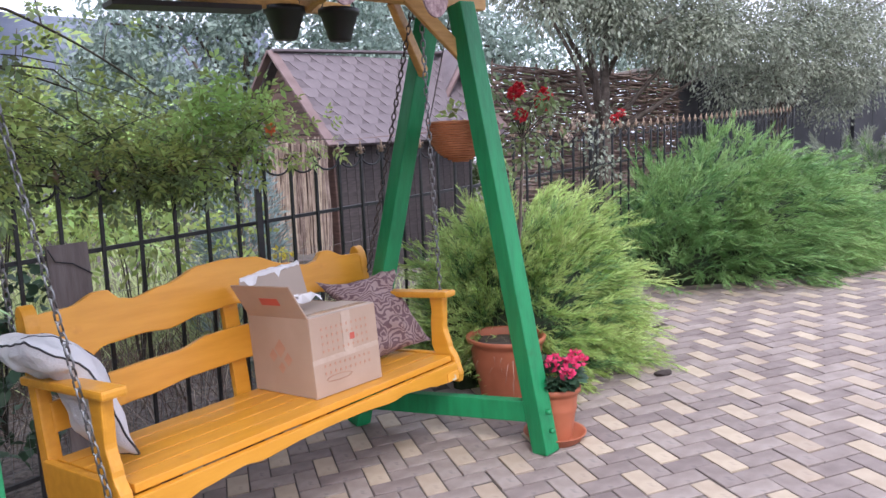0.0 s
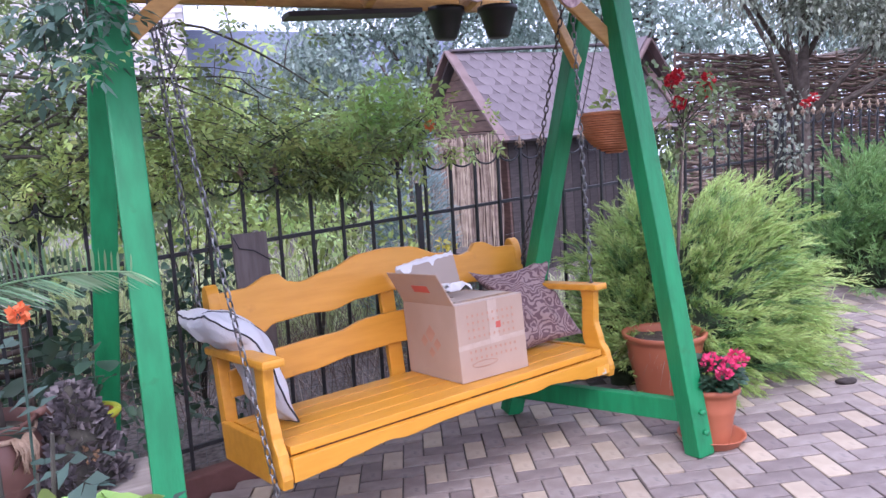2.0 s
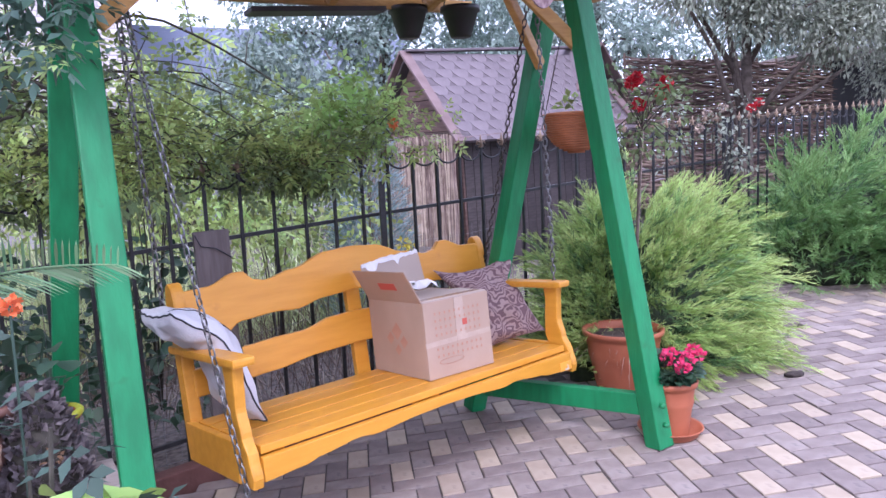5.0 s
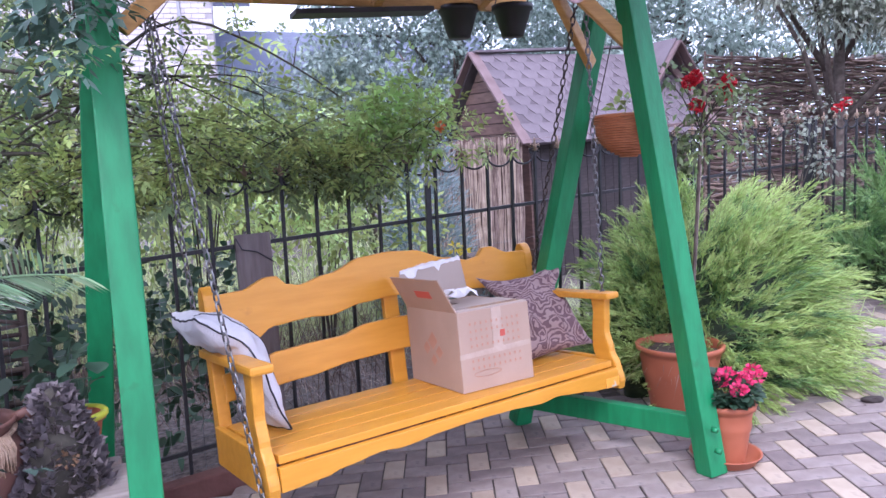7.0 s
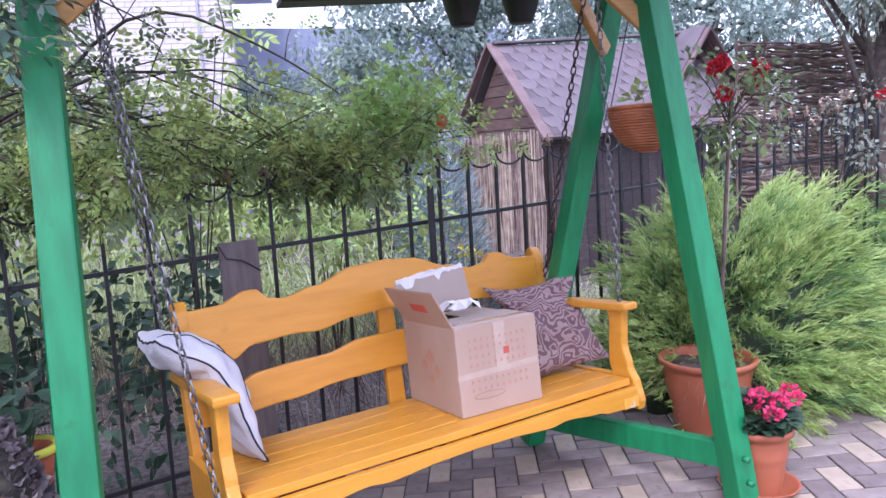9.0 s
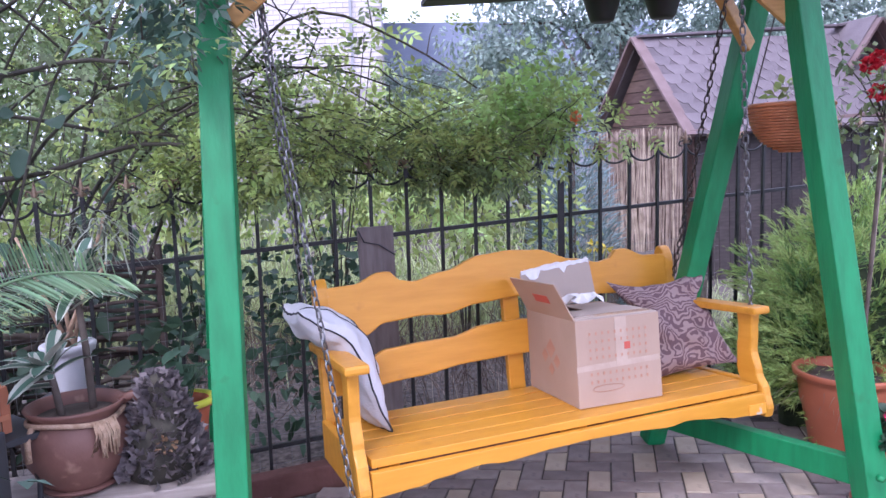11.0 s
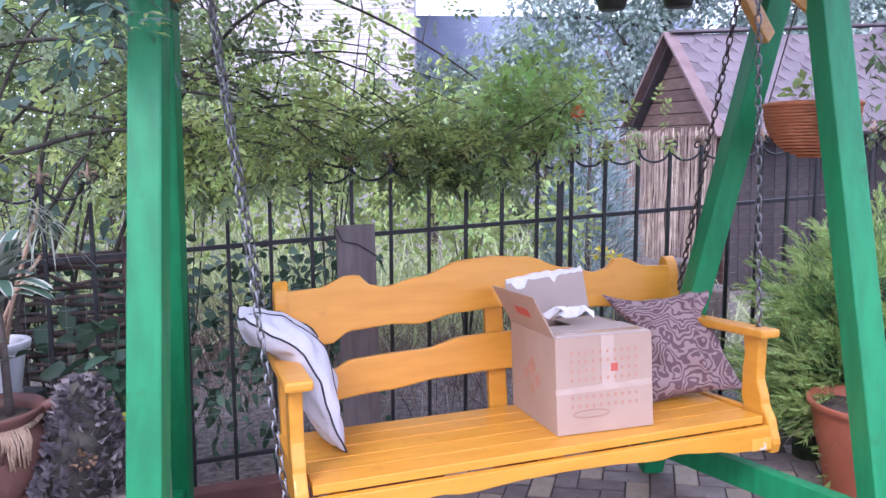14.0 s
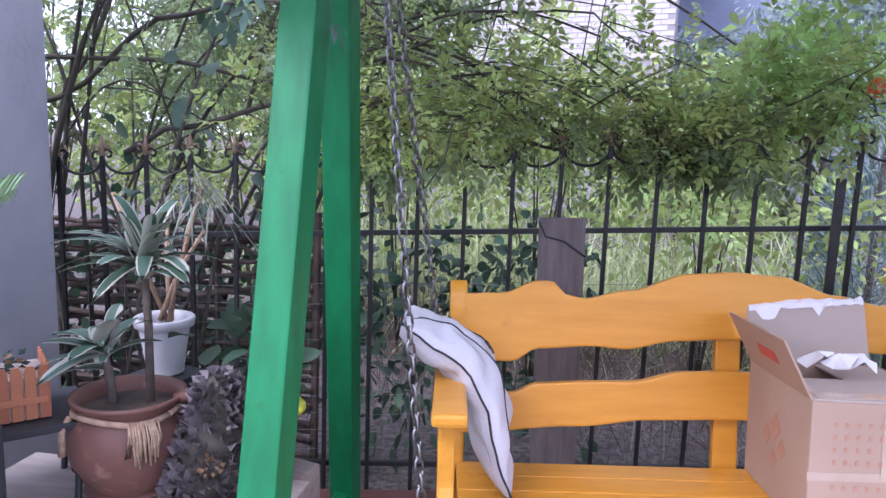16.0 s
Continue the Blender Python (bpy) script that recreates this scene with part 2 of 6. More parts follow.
M["petal_pink"] = mat("pink_petal", (0.68, 0.035, 0.13), (0.80, 0.07, 0.2), rough=0.6, trans=0.2)
M["petal_orange"] = mat("orange_petal", (0.75, 0.16, 0.05), (0.85, 0.26, 0.09), rough=0.6, trans=0.25)
M["petal_yellow"] = mat("yellow_petal", (0.75, 0.60, 0.05), (0.8, 0.66, 0.1), rough=0.6, trans=0.25)
M["petal_purple"] = mat("purple_petal", (0.12, 0.012, 0.12), (0.2, 0.02, 0.2), rough=0.6, trans=0.2)
M["rooftile"] = mat("dry_leaf", (0.24, 0.14, 0.075), (0.36, 0.22, 0.13), rough=0.9)


def pillow_pattern():
    m = mat("mauve_scroll_cloth", (0.2, 0.13, 0.13), (0.24, 0.16, 0.16), rough=0.7, scale=20, bump=0.15, bscale=120)
    nt = m.node_tree
    bs = nt.nodes["Principled BSDF"]
    tc = nt.nodes.new("ShaderNodeTexCoord")
    nz = nt.nodes.new("ShaderNodeTexNoise")
    nz.inputs["Scale"].default_value = 7.0
    nt.links.new(tc.outputs["Object"], nz.inputs["Vector"])
    ad = nt.nodes.new("ShaderNodeVectorMath")
    ad.operation = "MULTIPLY_ADD"
    ad.inputs[1].default_value = (0.28, 0.28, 0.28)
    nt.links.new(nz.outputs["Color"], ad.inputs[0])
    nt.links.new(tc.outputs["Object"], ad.inputs[2])
    wv = nt.nodes.new("ShaderNodeTexWave")
    wv.wave_type = "RINGS"
    wv.inputs["Scale"].default_value, wv.inputs["Distortion"].default_value = 13.0, 10.0
    wv.inputs["Detail"].default_value, wv.inputs["Detail Scale"].default_value = 1.0, 1.2
    nt.links.new(ad.outputs["Vector"], wv.inputs["Vector"])
    rp = nt.nodes.new("ShaderNodeValToRGB")
    e = rp.color_ramp.elements
    e[0].position, e[0].color = 0.42, (0.30, 0.215, 0.205, 1)
    e[1].position, e[1].color = 0.56, (0.125, 0.07, 0.078, 1)
    nt.links.new(wv.outputs["Fac"], rp.inputs["Fac"])
    nt.links.new(rp.outputs["Color"], bs.inputs["Base Color"])
    return m


M["scroll"] = pillow_pattern()


# ---- building helpers ----
RNG = np.random.default_rng(7)


def ground_z(x):
    return 0.01 + 0.06 * x


def empty(name, m=None):
    ob = new(name)
    ob.empty_display_size = 0.1
    if m is not None:
        ob.matrix_world = m
    return ob


def link_mesh(name, me, material, parent=None, label="", smooth=False, m=None):
    for mm in material if isinstance(material, (list, tuple)) else [material]:
        me.materials.append(mm)
    if smooth:
        me.polygons.foreach_set("use_smooth", [True] * len(me.polygons))
    ob = new(name, me)
    if parent is not None:
        ob.parent = parent
    if m is not None:
        ob.matrix_basis = m
    if label:
        ob["label"] = label
    return ob


def part(name, bm, material, parent=None, label="", smooth=False, m=None):
    me = bpy.data.meshes.new(name)
    bmesh.ops.recalc_face_normals(bm, faces=bm.faces)
    bm.to_mesh(me)
    bm.free()
    return link_mesh(name, me, material, parent, label, smooth, m)


def data_part(name, v, f, material, parent=None, label="", smooth=False, m=None, slots=None):
    me = bpy.data.meshes.new(name)
    v = np.asarray(v, dtype=np.float32)
    me.from_pydata(v.tolist(), [], [list(map(int, q)) for q in f])
    if slots is not None:
        me.polygons.foreach_set("material_index", list(map(int, slots)))
    return link_mesh(name, me, material, parent, label, smooth, m)


def add_box(bm, cx, cy, cz, sx, sy, sz, m=None, bevel=0.0):
    r = bmesh.ops.create_cube(bm, size=1.0)
    vs = r["verts"]
    for v in vs:
        v.co = Vector((cx + v.co.x * sx, cy + v.co.y * sy, cz + v.co.z * sz))
    if bevel:
        es = list({e for v in vs for e in v.link_edges})
        g = bmesh.ops.bevel(bm, geom=es, offset=bevel, segments=2, affect="EDGES", profile=0.6)
        vs = g["verts"] if not m else list({v for f in g["faces"] for v in f.verts} | {v for v in vs if v.is_valid})
    if m is not None:
        bmesh.ops.transform(bm, matrix=m, verts=[v for v in vs if v.is_valid])
    return bm


def box(sx, sy, sz, c=(0, 0, 0), bevel=0.004, m=None):
    bm = bmesh.new()
    add_box(bm, *c, sx, sy, sz, None, bevel)
    if m is not None:
        bm.transform(m)
    return bm


def beam_between(a, b, w, d, bevel=0.006, up=(0, 0, 1)):
    """A squared timber from a to b, w wide and d deep."""
    a, b = Vector(a), Vector(b)
    z = (b - a).normalized()
    x = Vector(up).cross(z)
    x = x.normalized() if x.length > 1e-4 else Vector((1, 0, 0))
    y = z.cross(x)
    m = Matrix((x, y, z)).transposed().to_4x4()
    m.translation = (a + b) / 2
    return box(w, d, (b - a).length, bevel=bevel, m=m)


def lathe(profile, n=40, wobble=0.0):
    bm = bmesh.new()
    rows = []
    for r, z in profile:
        rows.append([bm.verts.new((max(r, 1e-4) * math.cos(a), max(r, 1e-4) * math.sin(a), z)) for a in np.linspace(0, 2 * math.pi, n, endpoint=False)])
    for p, q in zip(rows, rows[1:]):
        for i in range(n):
            bm.faces.new((p[i], p[(i + 1) % n], q[(i + 1) % n], q[i]))
    return bm


def plate(outline, t, axis="y", bevel=0.0):
    """A flat board of thickness t from an outline of (x, z), standing in the xz plane and centred on y = 0."""
    bm = bmesh.new()
    vs = [bm.verts.new((x, -t / 2, z)) for x, z in outline]
    f = bm.faces.new(vs)
    ex = bmesh.ops.extrude_face_region(bm, geom=[f])
    bmesh.ops.translate(bm, verts=[e for e in ex["geom"] if isinstance(e, bmesh.types.BMVert)], vec=(0, t, 0))
    if bevel:
        es = [e for e in bm.edges if abs(e.verts[0].co.y - e.verts[1].co.y) < 1e-5]
        bmesh.ops.bevel(bm, geom=es, offset=bevel, segments=2, affect="EDGES", profile=0.6)
    return bm


def tube(points, r, n=6, taper=1.0):
    """Vertices and faces of a round rod along points."""
    P = np.array(points, float)
    T = np.gradient(P, axis=0)
    T /= np.linalg.norm(T, axis=1, keepdims=True) + 1e-9
    ref = np.array([0.31, 0.17, 0.93])
    X = np.cross(T, ref)
    X /= np.linalg.norm(X, axis=1, keepdims=True) + 1e-9
    Y = np.cross(T, X)
    a = np.linspace(0, 2 * np.pi, n, endpoint=False)
    rr = (np.asarray(r) if np.ndim(r) else r * np.linspace(1, taper, len(P)))[:, None, None]
    V = P[:, None] + rr * (X[:, None] * np.cos(a)[None, :, None] + Y[:, None] * np.sin(a)[None, :, None])
    F = [(i * n + j, i * n + (j + 1) % n, (i + 1) * n + (j + 1) % n, (i + 1) * n + j) for i in range(len(P) - 1) for j in range(n)]
    F += [tuple(range(n))[::-1], tuple((len(P) - 1) * n + j for j in range(n))]
    return V.reshape(-1, 3), F


def merge(chunks):
    V, F, k = [], [], 0
    for v, f in chunks:
        V.append(np.asarray(v))
        F += [tuple(i + k for i in q) for q in f]
        k += len(v)
    return np.concatenate(V), F


def unit(v):
    return v / (np.linalg.norm(v, axis=-1, keepdims=True) + 1e-9)


def leaf_mesh(name, pos, direction, length, width, material, parent=None, label="", droop=0.15, fold=0.2, side=None):
    """Many small leaves in one mesh: each a folded, drooping blade of four faces."""
    n = len(pos)
    d = unit(direction)
    s = unit(np.cross(d, RNG.normal(size=(n, 3))) if side is None else side - d * (side * d).sum(1, keepdims=True))
    u = np.cross(s, d)
    L = (np.ones(n) * length)[:, None]
    W = (np.ones(n) * width)[:, None]
    g = np.array([0, 0, -1.0])
    base = pos
    mid = pos + d * L * 0.5 + g * L * droop * 0.25
    tip = pos + d * L + g * L * droop
    q1, q2 = mid + s * W / 2 + u * W * fold, mid - s * W / 2 + u * W * fold
    V = np.stack([base, q1, tip, q2, mid], 1).reshape(-1, 3)
    k = np.arange(n)[:, None] * 5
    F = np.concatenate([k + [0, 1, 4], k + [1, 2, 4], k + [2, 3, 4], k + [3, 0, 4]], 1).reshape(-1, 3)
    return tri_part(name, V, F, material, parent, label)


def compound_leaves(name, pos, direction, size, material, parent=None, label="", pairs=3, slim=0.42, tilt=0.5, droop=0.2):
    """Feathered leaves: pairs of leaflets and a terminal one along a short stalk."""
    n = len(pos)
    d = unit(direction)
    up = unit(np.tile([0, 0, 1.0], (n, 1)) + tilt * RNG.normal(size=(n, 3)))
    s = unit(np.cross(d, up))
    L = (np.ones(n) * size)[:, None]
    P, D, S, W = [], [], [], []
    for k in range(pairs):
        t = 0.30 + 0.60 * k / max(1, pairs - 1) if pairs > 1 else 0.5
        for w in (-1, 1):
            P.append(pos + d * L * t)
            D.append(d * 0.55 + s * w * 0.85 + 0.12 * RNG.normal(size=(n, 3)))
            S.append(s * 0.55 - d * w * 0.85)
            W.append(L[:, 0] * RNG.uniform(0.36, 0.50, n))
    P.append(pos + d * L * 0.95)
    D.append(d + 0.1 * RNG.normal(size=(n, 3)))
    S.append(s)
    W.append(L[:, 0] * RNG.uniform(0.42, 0.58, n))
    W = np.concatenate(W)
    return leaf_mesh(name, np.concatenate(P), np.concatenate(D), W, W * slim, material, parent, label, droop=droop, fold=0.12, side=np.concatenate(S))


def round_leaf_mesh(name, pos, direction, length, width, material, parent=None, label="", droop=0.2, fold=0.15):
    """Broad rounded leaves with a folded midrib, for plants close by."""
    n = len(pos)
    d = unit(direction)
    s = unit(np.cross(d, np.tile([0, 0, 1.0], (n, 1)) + 0.55 * RNG.normal(size=(n, 3))))
    u = np.cross(s, d)
    L = (np.ones(n) * length)[:, None]
    W = (np.ones(n) * width)[:, None]
    g = np.array([0, 0, -1.0])
    mid, edge = [], []
    for t, w in ((0.0, 0.08), (0.18, 0.72), (0.42, 1.0), (0.68, 0.80), (0.88, 0.36), (1.0, 0.0)):
        c = pos + d * L * t + g * L * droop * t * t
        mid.append(c)
        edge.append((c + s * W * w / 2 + u * W * w * fold, c - s * W * w / 2 + u * W * w * fold))
    V = np.stack(mid + [e[0] for e in edge] + [e[1] for e in edge], 1).reshape(-1, 3)
    k = np.arange(n)[:, None] * 18
    F = []
    for i in range(5):
        F += [k + [i, i + 1, 7 + i], k + [i, 7 + i, 6 + i], k + [i, 13 + i, i + 1], k + [i, 12 + i, 13 + i]]
    F = np.concatenate(F, 1).reshape(-1, 3)
    ob = tri_part(name, V, F, material, parent, label)
    ob.data.polygons.foreach_set("use_smooth", [True] * len(ob.data.polygons))
    return ob


def blade_mesh(name, base, direction, length, width, material, parent=None, label="", bend=0.5, seg=4, mats=None, twist=None):
    """Long narrow blades that arch over under their own weight."""
    n = len(base)
    d = unit(direction)
    s = unit(np.cross(d, np.tile([0, 0, 1.0], (n, 1)) + 0.05 * RNG.normal(size=(n, 3)))) if twist is None else unit(np.cross(d, RNG.normal(size=(n, 3))))
    L = (np.ones(n) * length)[:, None]
    W = (np.ones(n) * width)[:, None]
    B = (np.ones(n) * bend)[:, None]
    rows = []
    for i in range(seg + 1):
        t = i / seg
        c = base + d * L * t + np.array([0, 0, -1.0]) * L * B * t * t
        w = W * (0.55 + 0.9 * t) * (1 - t) ** 0.6 if i else W * 0.4
        rows += [c + s * w / 2, c - s * w / 2]
    V = np.stack(rows, 1).reshape(-1, 3)
    m = 2 * (seg + 1)
    k = np.arange(n)[:, None] * m
    F = np.concatenate([np.concatenate([k + [2 * i, 2 * i + 1, 2 * i + 3], k + [2 * i, 2 * i + 3, 2 * i + 2]], 1) for i in range(seg)], 1).reshape(-1, 3)
    return tri_part(name, V, F, material, parent, label)


def tri_part(name, V, F, material, parent=None, label=""):
    me = bpy.data.meshes.new(name)
    V = np.ascontiguousarray(V, dtype=np.float32)
    F = np.ascontiguousarray(F, dtype=np.int32)
    me.vertices.add(len(V))
    me.vertices.foreach_set("co", V.ravel())
    me.loops.add(F.size)
    me.loops.foreach_set("vertex_index", F.ravel())
    me.polygons.add(len(F))
    me.polygons.foreach_set("loop_start", np.arange(len(F), dtype=np.int32) * F.shape[1])
    me.update(calc_edges=True)
    return link_mesh(name, me, material, parent, label)


def cloud(n, c, r, shell=0.5):
    """n points in an ellipsoid, more of them towards its skin."""
    d = unit(RNG.normal(size=(n, 3)))
    k = (shell + (1 - shell) * RNG.random((n, 1))) ** 0.7
    return np.array(c) + d * k * np.array(r), d


def clumps(n, centres, r, shell=0.25):
    """n points round many small centres."""
    c = np.asarray(centres)[RNG.integers(0, len(centres), n)]
    d = unit(RNG.normal(size=(n, 3)))
    return c + d * (RNG.random((n, 1)) ** 0.5) * r, d


# ---- ground ----
def build_ground():
    xs = np.concatenate([[-200, -60, -20], np.linspace(-8, 10, 37), [20, 60, 200]])
    ys = np.concatenate([[-200, -40, -8], np.linspace(-5, 12, 35), [20, 60, 200]])
    V = [(x, y, ground_z(np.clip(x, -4, 7)) - 0.10 + 0.012 * math.sin(3.1 * x + 1.7 * y) + 0.01 * math.sin(7.3 * y - 2.2 * x)) for y in ys for x in xs]
    n = len(xs)
    F = [(j * n + i, j * n + i + 1, (j + 1) * n + i + 1, (j + 1) * n + i) for j in range(len(ys) - 1) for i in range(n - 1)]
    tagged(data_part("ground", V, F, M["mulch"], smooth=True), "bare garden soil with dry plant litter behind the fence", "ground", kind="structure")


build_ground()
FENCE_Y = 1.25


def sloped(bm):
    for v in bm.verts:
        v.co.z += ground_z(v.co.x)
    return bm


# sand bed under the paving
def build_bed():
    bm = bmesh.new()
    x0, x1, y0, y1 = -5.0, 9.0, -4.5, 0.98
    vs = [bm.verts.new((x, y, ground_z(x) - 0.008)) for x, y in ((x0, y0), (x1, y0), (x1, y1 + 2.0), (3.0, y1 + 2.0), (3.0, y1), (0.9, y1), (x0, -0.95))]
    f = bm.faces.new(vs)
    e = bmesh.ops.extrude_face_region(bm, geom=[f])
    bmesh.ops.translate(bm, verts=[v for v in e["geom"] if isinstance(v, bmesh.types.BMVert)], vec=(0, 0, -0.12))
    return tagged(part("pavement", bm, M["joint"]), "herringbone brick paving in grey and yellow with sandy joints", "pavement", kind="structure")


PAVEMENT = build_bed()


# ---- the iron fence ----
RAIL = (0.20, 1.13, 1.36)
SLOPE = 0.054
# the fence runs beside the bench, turned from the x axis; things on it are built along x at FENCE_Y
ON_FENCE = Matrix.Translation((0.114, 1.10, 0)) @ pose(0, 0, 0, 0, 0, 20.1) @ Matrix.Translation((0, -FENCE_Y, 0))


def fence_y(x):
    return 1.10 + 0.366 * (x - 0.114)


def scroll(cx, cz, r, flip, turns=1.1, n=13):
    a = np.linspace(0, turns * 2 * np.pi, n)
    rr = r * (1 - 0.55 * a / a[-1])
    return [(cx + flip * q * math.sin(t), 0, cz - q * math.cos(t) + r) for t, q in zip(a, rr)]


def picket(parent, x, tip):
    z = SLOPE * x
    top = 1.44 + z
    bm = box(0.016, 0.016, top - 0.04 - z * 0.66, c=(x, FENCE_Y, (top + 0.04 + z * 0.66) / 2), bevel=0.002)
    p = part("picket", bm, M["iron"], parent)
    if tip:
        ch = [tube([(x, FENCE_Y, top - 0.01), (x, FENCE_Y, top + 0.02), (x, FENCE_Y, top + 0.045), (x, FENCE_Y, top + 0.08)], np.array([0.006, 0.013, 0.009, 0.002]), 7)]
        for s in (-1, 1):
            ch.append(tube([(x, FENCE_Y, top + 0.005), (x + s * 0.013, FENCE_Y, top + 0.035), (x + s * 0.028, FENCE_Y, top + 0.04), (x + s * 0.033, FENCE_Y, top + 0.024), (x + s * 0.025, FENCE_Y, top + 0.016)], 0.0055, 6))
        ch.append(tube([(x - 0.018, FENCE_Y, top + 0.008), (x + 0.018, FENCE_Y, top + 0.008)], 0.006, 6))
        data_part("finial", *merge(ch), M["bronze"], p, "bronze painted lily finial", smooth=True)
    return p


def arc_pair(parent, x0, x1):
    z = SLOPE * (x0 + x1) / 2 + 1.40
    h = (x1 - x0) / 2
    pts = [((x0 + x1) / 2 + h * 0.97 * math.sin(a), FENCE_Y, z + 0.035 - 0.065 * math.cos(a)) for a in np.linspace(-1.55, 1.55, 11)]
    ch = [tube(pts, 0.006, 6)]
    for s in (-1, 1):
        cx = (x0 + x1) / 2 + s * h * 0.72
        ch.append(tube([(cx + s * 0.022 * math.cos(a) * (1 - a / 9), FENCE_Y, z + 0.042 + 0.022 * math.sin(a) * (1 - a / 9)) for a in np.linspace(0, 5.2, 10)], 0.005, 5))
    data_part("scroll_arc", *merge(ch), M["iron"], parent, smooth=True)


def fence_panel(x0, x1, step, posts, label):
    f = tagged(empty("iron_fence", ON_FENCE), label, "fence", group="iron fence panels")
    for k, rz in enumerate(RAIL[:2]):
        part("rail", beam_between((x0, FENCE_Y + 0.012, rz + SLOPE * x0), (x1, FENCE_Y + 0.012, rz + SLOPE * x1), 0.02, 0.02, 0.002), M["iron"], f)
    xs = np.arange(x0 + step / 2, x1, step)
    for x in xs:
        picket(f, x, True)
    for a, b in zip(xs, xs[1:]):
        arc_pair(f, a, b)
    for x in posts:
        part("post", box(0.036, 0.036, 1.52, c=(x, FENCE_Y + 0.01, 0.72 + SLOPE * x), bevel=0.004), M["iron"], f)
    return f


fence_panel(-4.2875, 3.4125, 0.175, (3.47, 3.56), "black wrought iron fence with bronze finials, overgrown by climbing rose")
fence_panel(3.60, 9.4, 0.160, (9.45,), "black wrought iron fence with pale finials behind the junipers")


def wire_net():
    """Fine galvanised mesh tied to the lower half of the fence."""
    ch = []
    for z in np.arange(0.10, 0.98, 0.075):
        ch.append(tube([(x, FENCE_Y + 0.03, z + SLOPE * x + 0.006 * math.sin(9 * x + z * 20)) for x in np.linspace(-2.9, 0.95, 24)], 0.0012, 3))
    for x in np.arange(-2.9, 0.95, 0.075):
        ch.append(tube([(x, FENCE_Y + 0.032, 0.06 + SLOPE * x), (x + 0.004, FENCE_Y + 0.032, 0.98 + SLOPE * x)], 0.0012, 3))
    data = data_part("wire_mesh", *merge(ch), M["wire"], m=ON_FENCE)
    tagged(data, "thin galvanised wire mesh tied to the iron fence", "wire mesh")


wire_net()


def kerb():
    def along(x):
        return (x, fence_y(x) - 0.07, ground_z(x) + 0.03)

    tagged(part("kerb", beam_between(along(-3.6), along(-0.90), 0.09, 0.12, 0.008), M["curb"]), "red-brown painted concrete kerb at the foot of the fence", "kerb", kind="structure")
    bm = beam_between(Vector(along(-0.88)) - Vector((0, 0, 0.03)), Vector(along(1.0)) - Vector((0, 0, 0.03)), 0.07, 0.10, 0.008)
    tagged(part("kerb", bm, M["curb"]), "low dark kerb between paving and soil bed", "kerb", kind="structure")


kerb()


def fence_board():
    t = tagged(empty("fence_board"), "grey weathered board standing against the iron fence", "board")
    m = pose(-0.845, 0.735, 0.545, -1, -1, 20)
    part("plank", box(0.172, 0.025, 1.16, bevel=0.004), M["greyboard"], t, m=m)
    v, f = tube([(-0.93, 0.690, 1.11), (-0.905, 0.695, 1.055), (-0.84, 0.720, 1.04), (-0.765, 0.748, 0.985)], 0.003, 5)
    data_part("cable", v, f, M["cord"], t, "black cable across the board")
    tagged(part("iron_post", box(0.032, 0.032, 1.3, c=(0.055, 1.02, 0.66), bevel=0.003), M["iron"]), "short black iron post beside the fence", "post")


fence_board()


# ---- the swing ----
LEG = {"lf": ((-1.085, -0.80, -0.055), (-1.205, -0.298, 2.36)), "lb": ((-1.525, 0.34, -0.085), (-1.205, -0.275, 2.36)),
       "rf": ((1.01, -0.16, 0.07), (0.80, 0.14, 2.12)), "rb": ((0.45, 0.76, 0.04), (0.82, 0.50, 2.12))}
TOP_L, TOP_R = Vector((-1.235, -0.32, 2.10)), Vector((0.78, 0.29, 2.17))
MB = pose(-0.005, -0.095, 0.476, 0, 0, 23.8) @ pose(0, 0, 0, 0, -0.6, 0) @ pose(0, 0, 0, -4.4, 0, 0) @ pose(0, 0, -0.47)


def swing_frame():
    fr = tagged(empty("garden_swing"), "green painted timber garden swing with yellow top beams", "garden swing")
    for k, (a, b) in LEG.items():
        leg = part("leg", beam_between(a, b, 0.093, 0.09, 0.007, up=(1, 0.2, 0)), M["green"], fr)
    for f, b in (("lf", "lb"), ("rf", "rb")):
        A, B = Vector(LEG[f][0]) + Vector((0, 0.02, 0.19)), Vector(LEG[b][0]) + Vector((0, 0, 0.14))
        part("foot_beam", beam_between(A, B, 0.055, 0.10, 0.006), M["green"], fr)
    for z in (0.20, 0.28):
        v, f = tube([(0.985, -0.275 + 0.34 * (z - 0.06), z), (0.995, -0.295 + 0.34 * (z - 0.06), z)], 0.012, 8)
        data_part("bolt", v, f, M["green"], fr, smooth=True)
    part("ridge_beam", beam_between(TOP_L + Vector((-0.25, -0.05, -0.02)), TOP_R + Vector((0.25, 0.05, 0.02)), 0.07, 0.10, 0.006), M["beam"], fr, "yellow varnished ridge beam")
    ax = (TOP_R - TOP_L).normalized()
    v = Vector((-ax.y, ax.x, 0)).normalized()
    # braces from the beam to the legs
    for y0, y1 in ((-0.385, -0.33),):
        part("brace", beam_between((-1.135, y0, 1.865), (-0.90, y1 + 0.03, 2.10), 0.04, 0.058, 0.008), M["beam"], fr, "yellow diagonal brace")
    for c, s in ((TOP_R, -1),):
        for w in (-1, 1):
            a = c + ax * s * 0.26 + v * w * 0.05 + Vector((0, 0, -0.02))
            b = c + v * w * 0.16 + ax * s * -0.03 + Vector((0, 0, -0.32))
            part("brace", beam_between(a, b, 0.035, 0.06, 0.008), M["beam"], fr, "yellow diagonal brace")
    return fr, ax, v


FRAME, AX, VX = swing_frame()


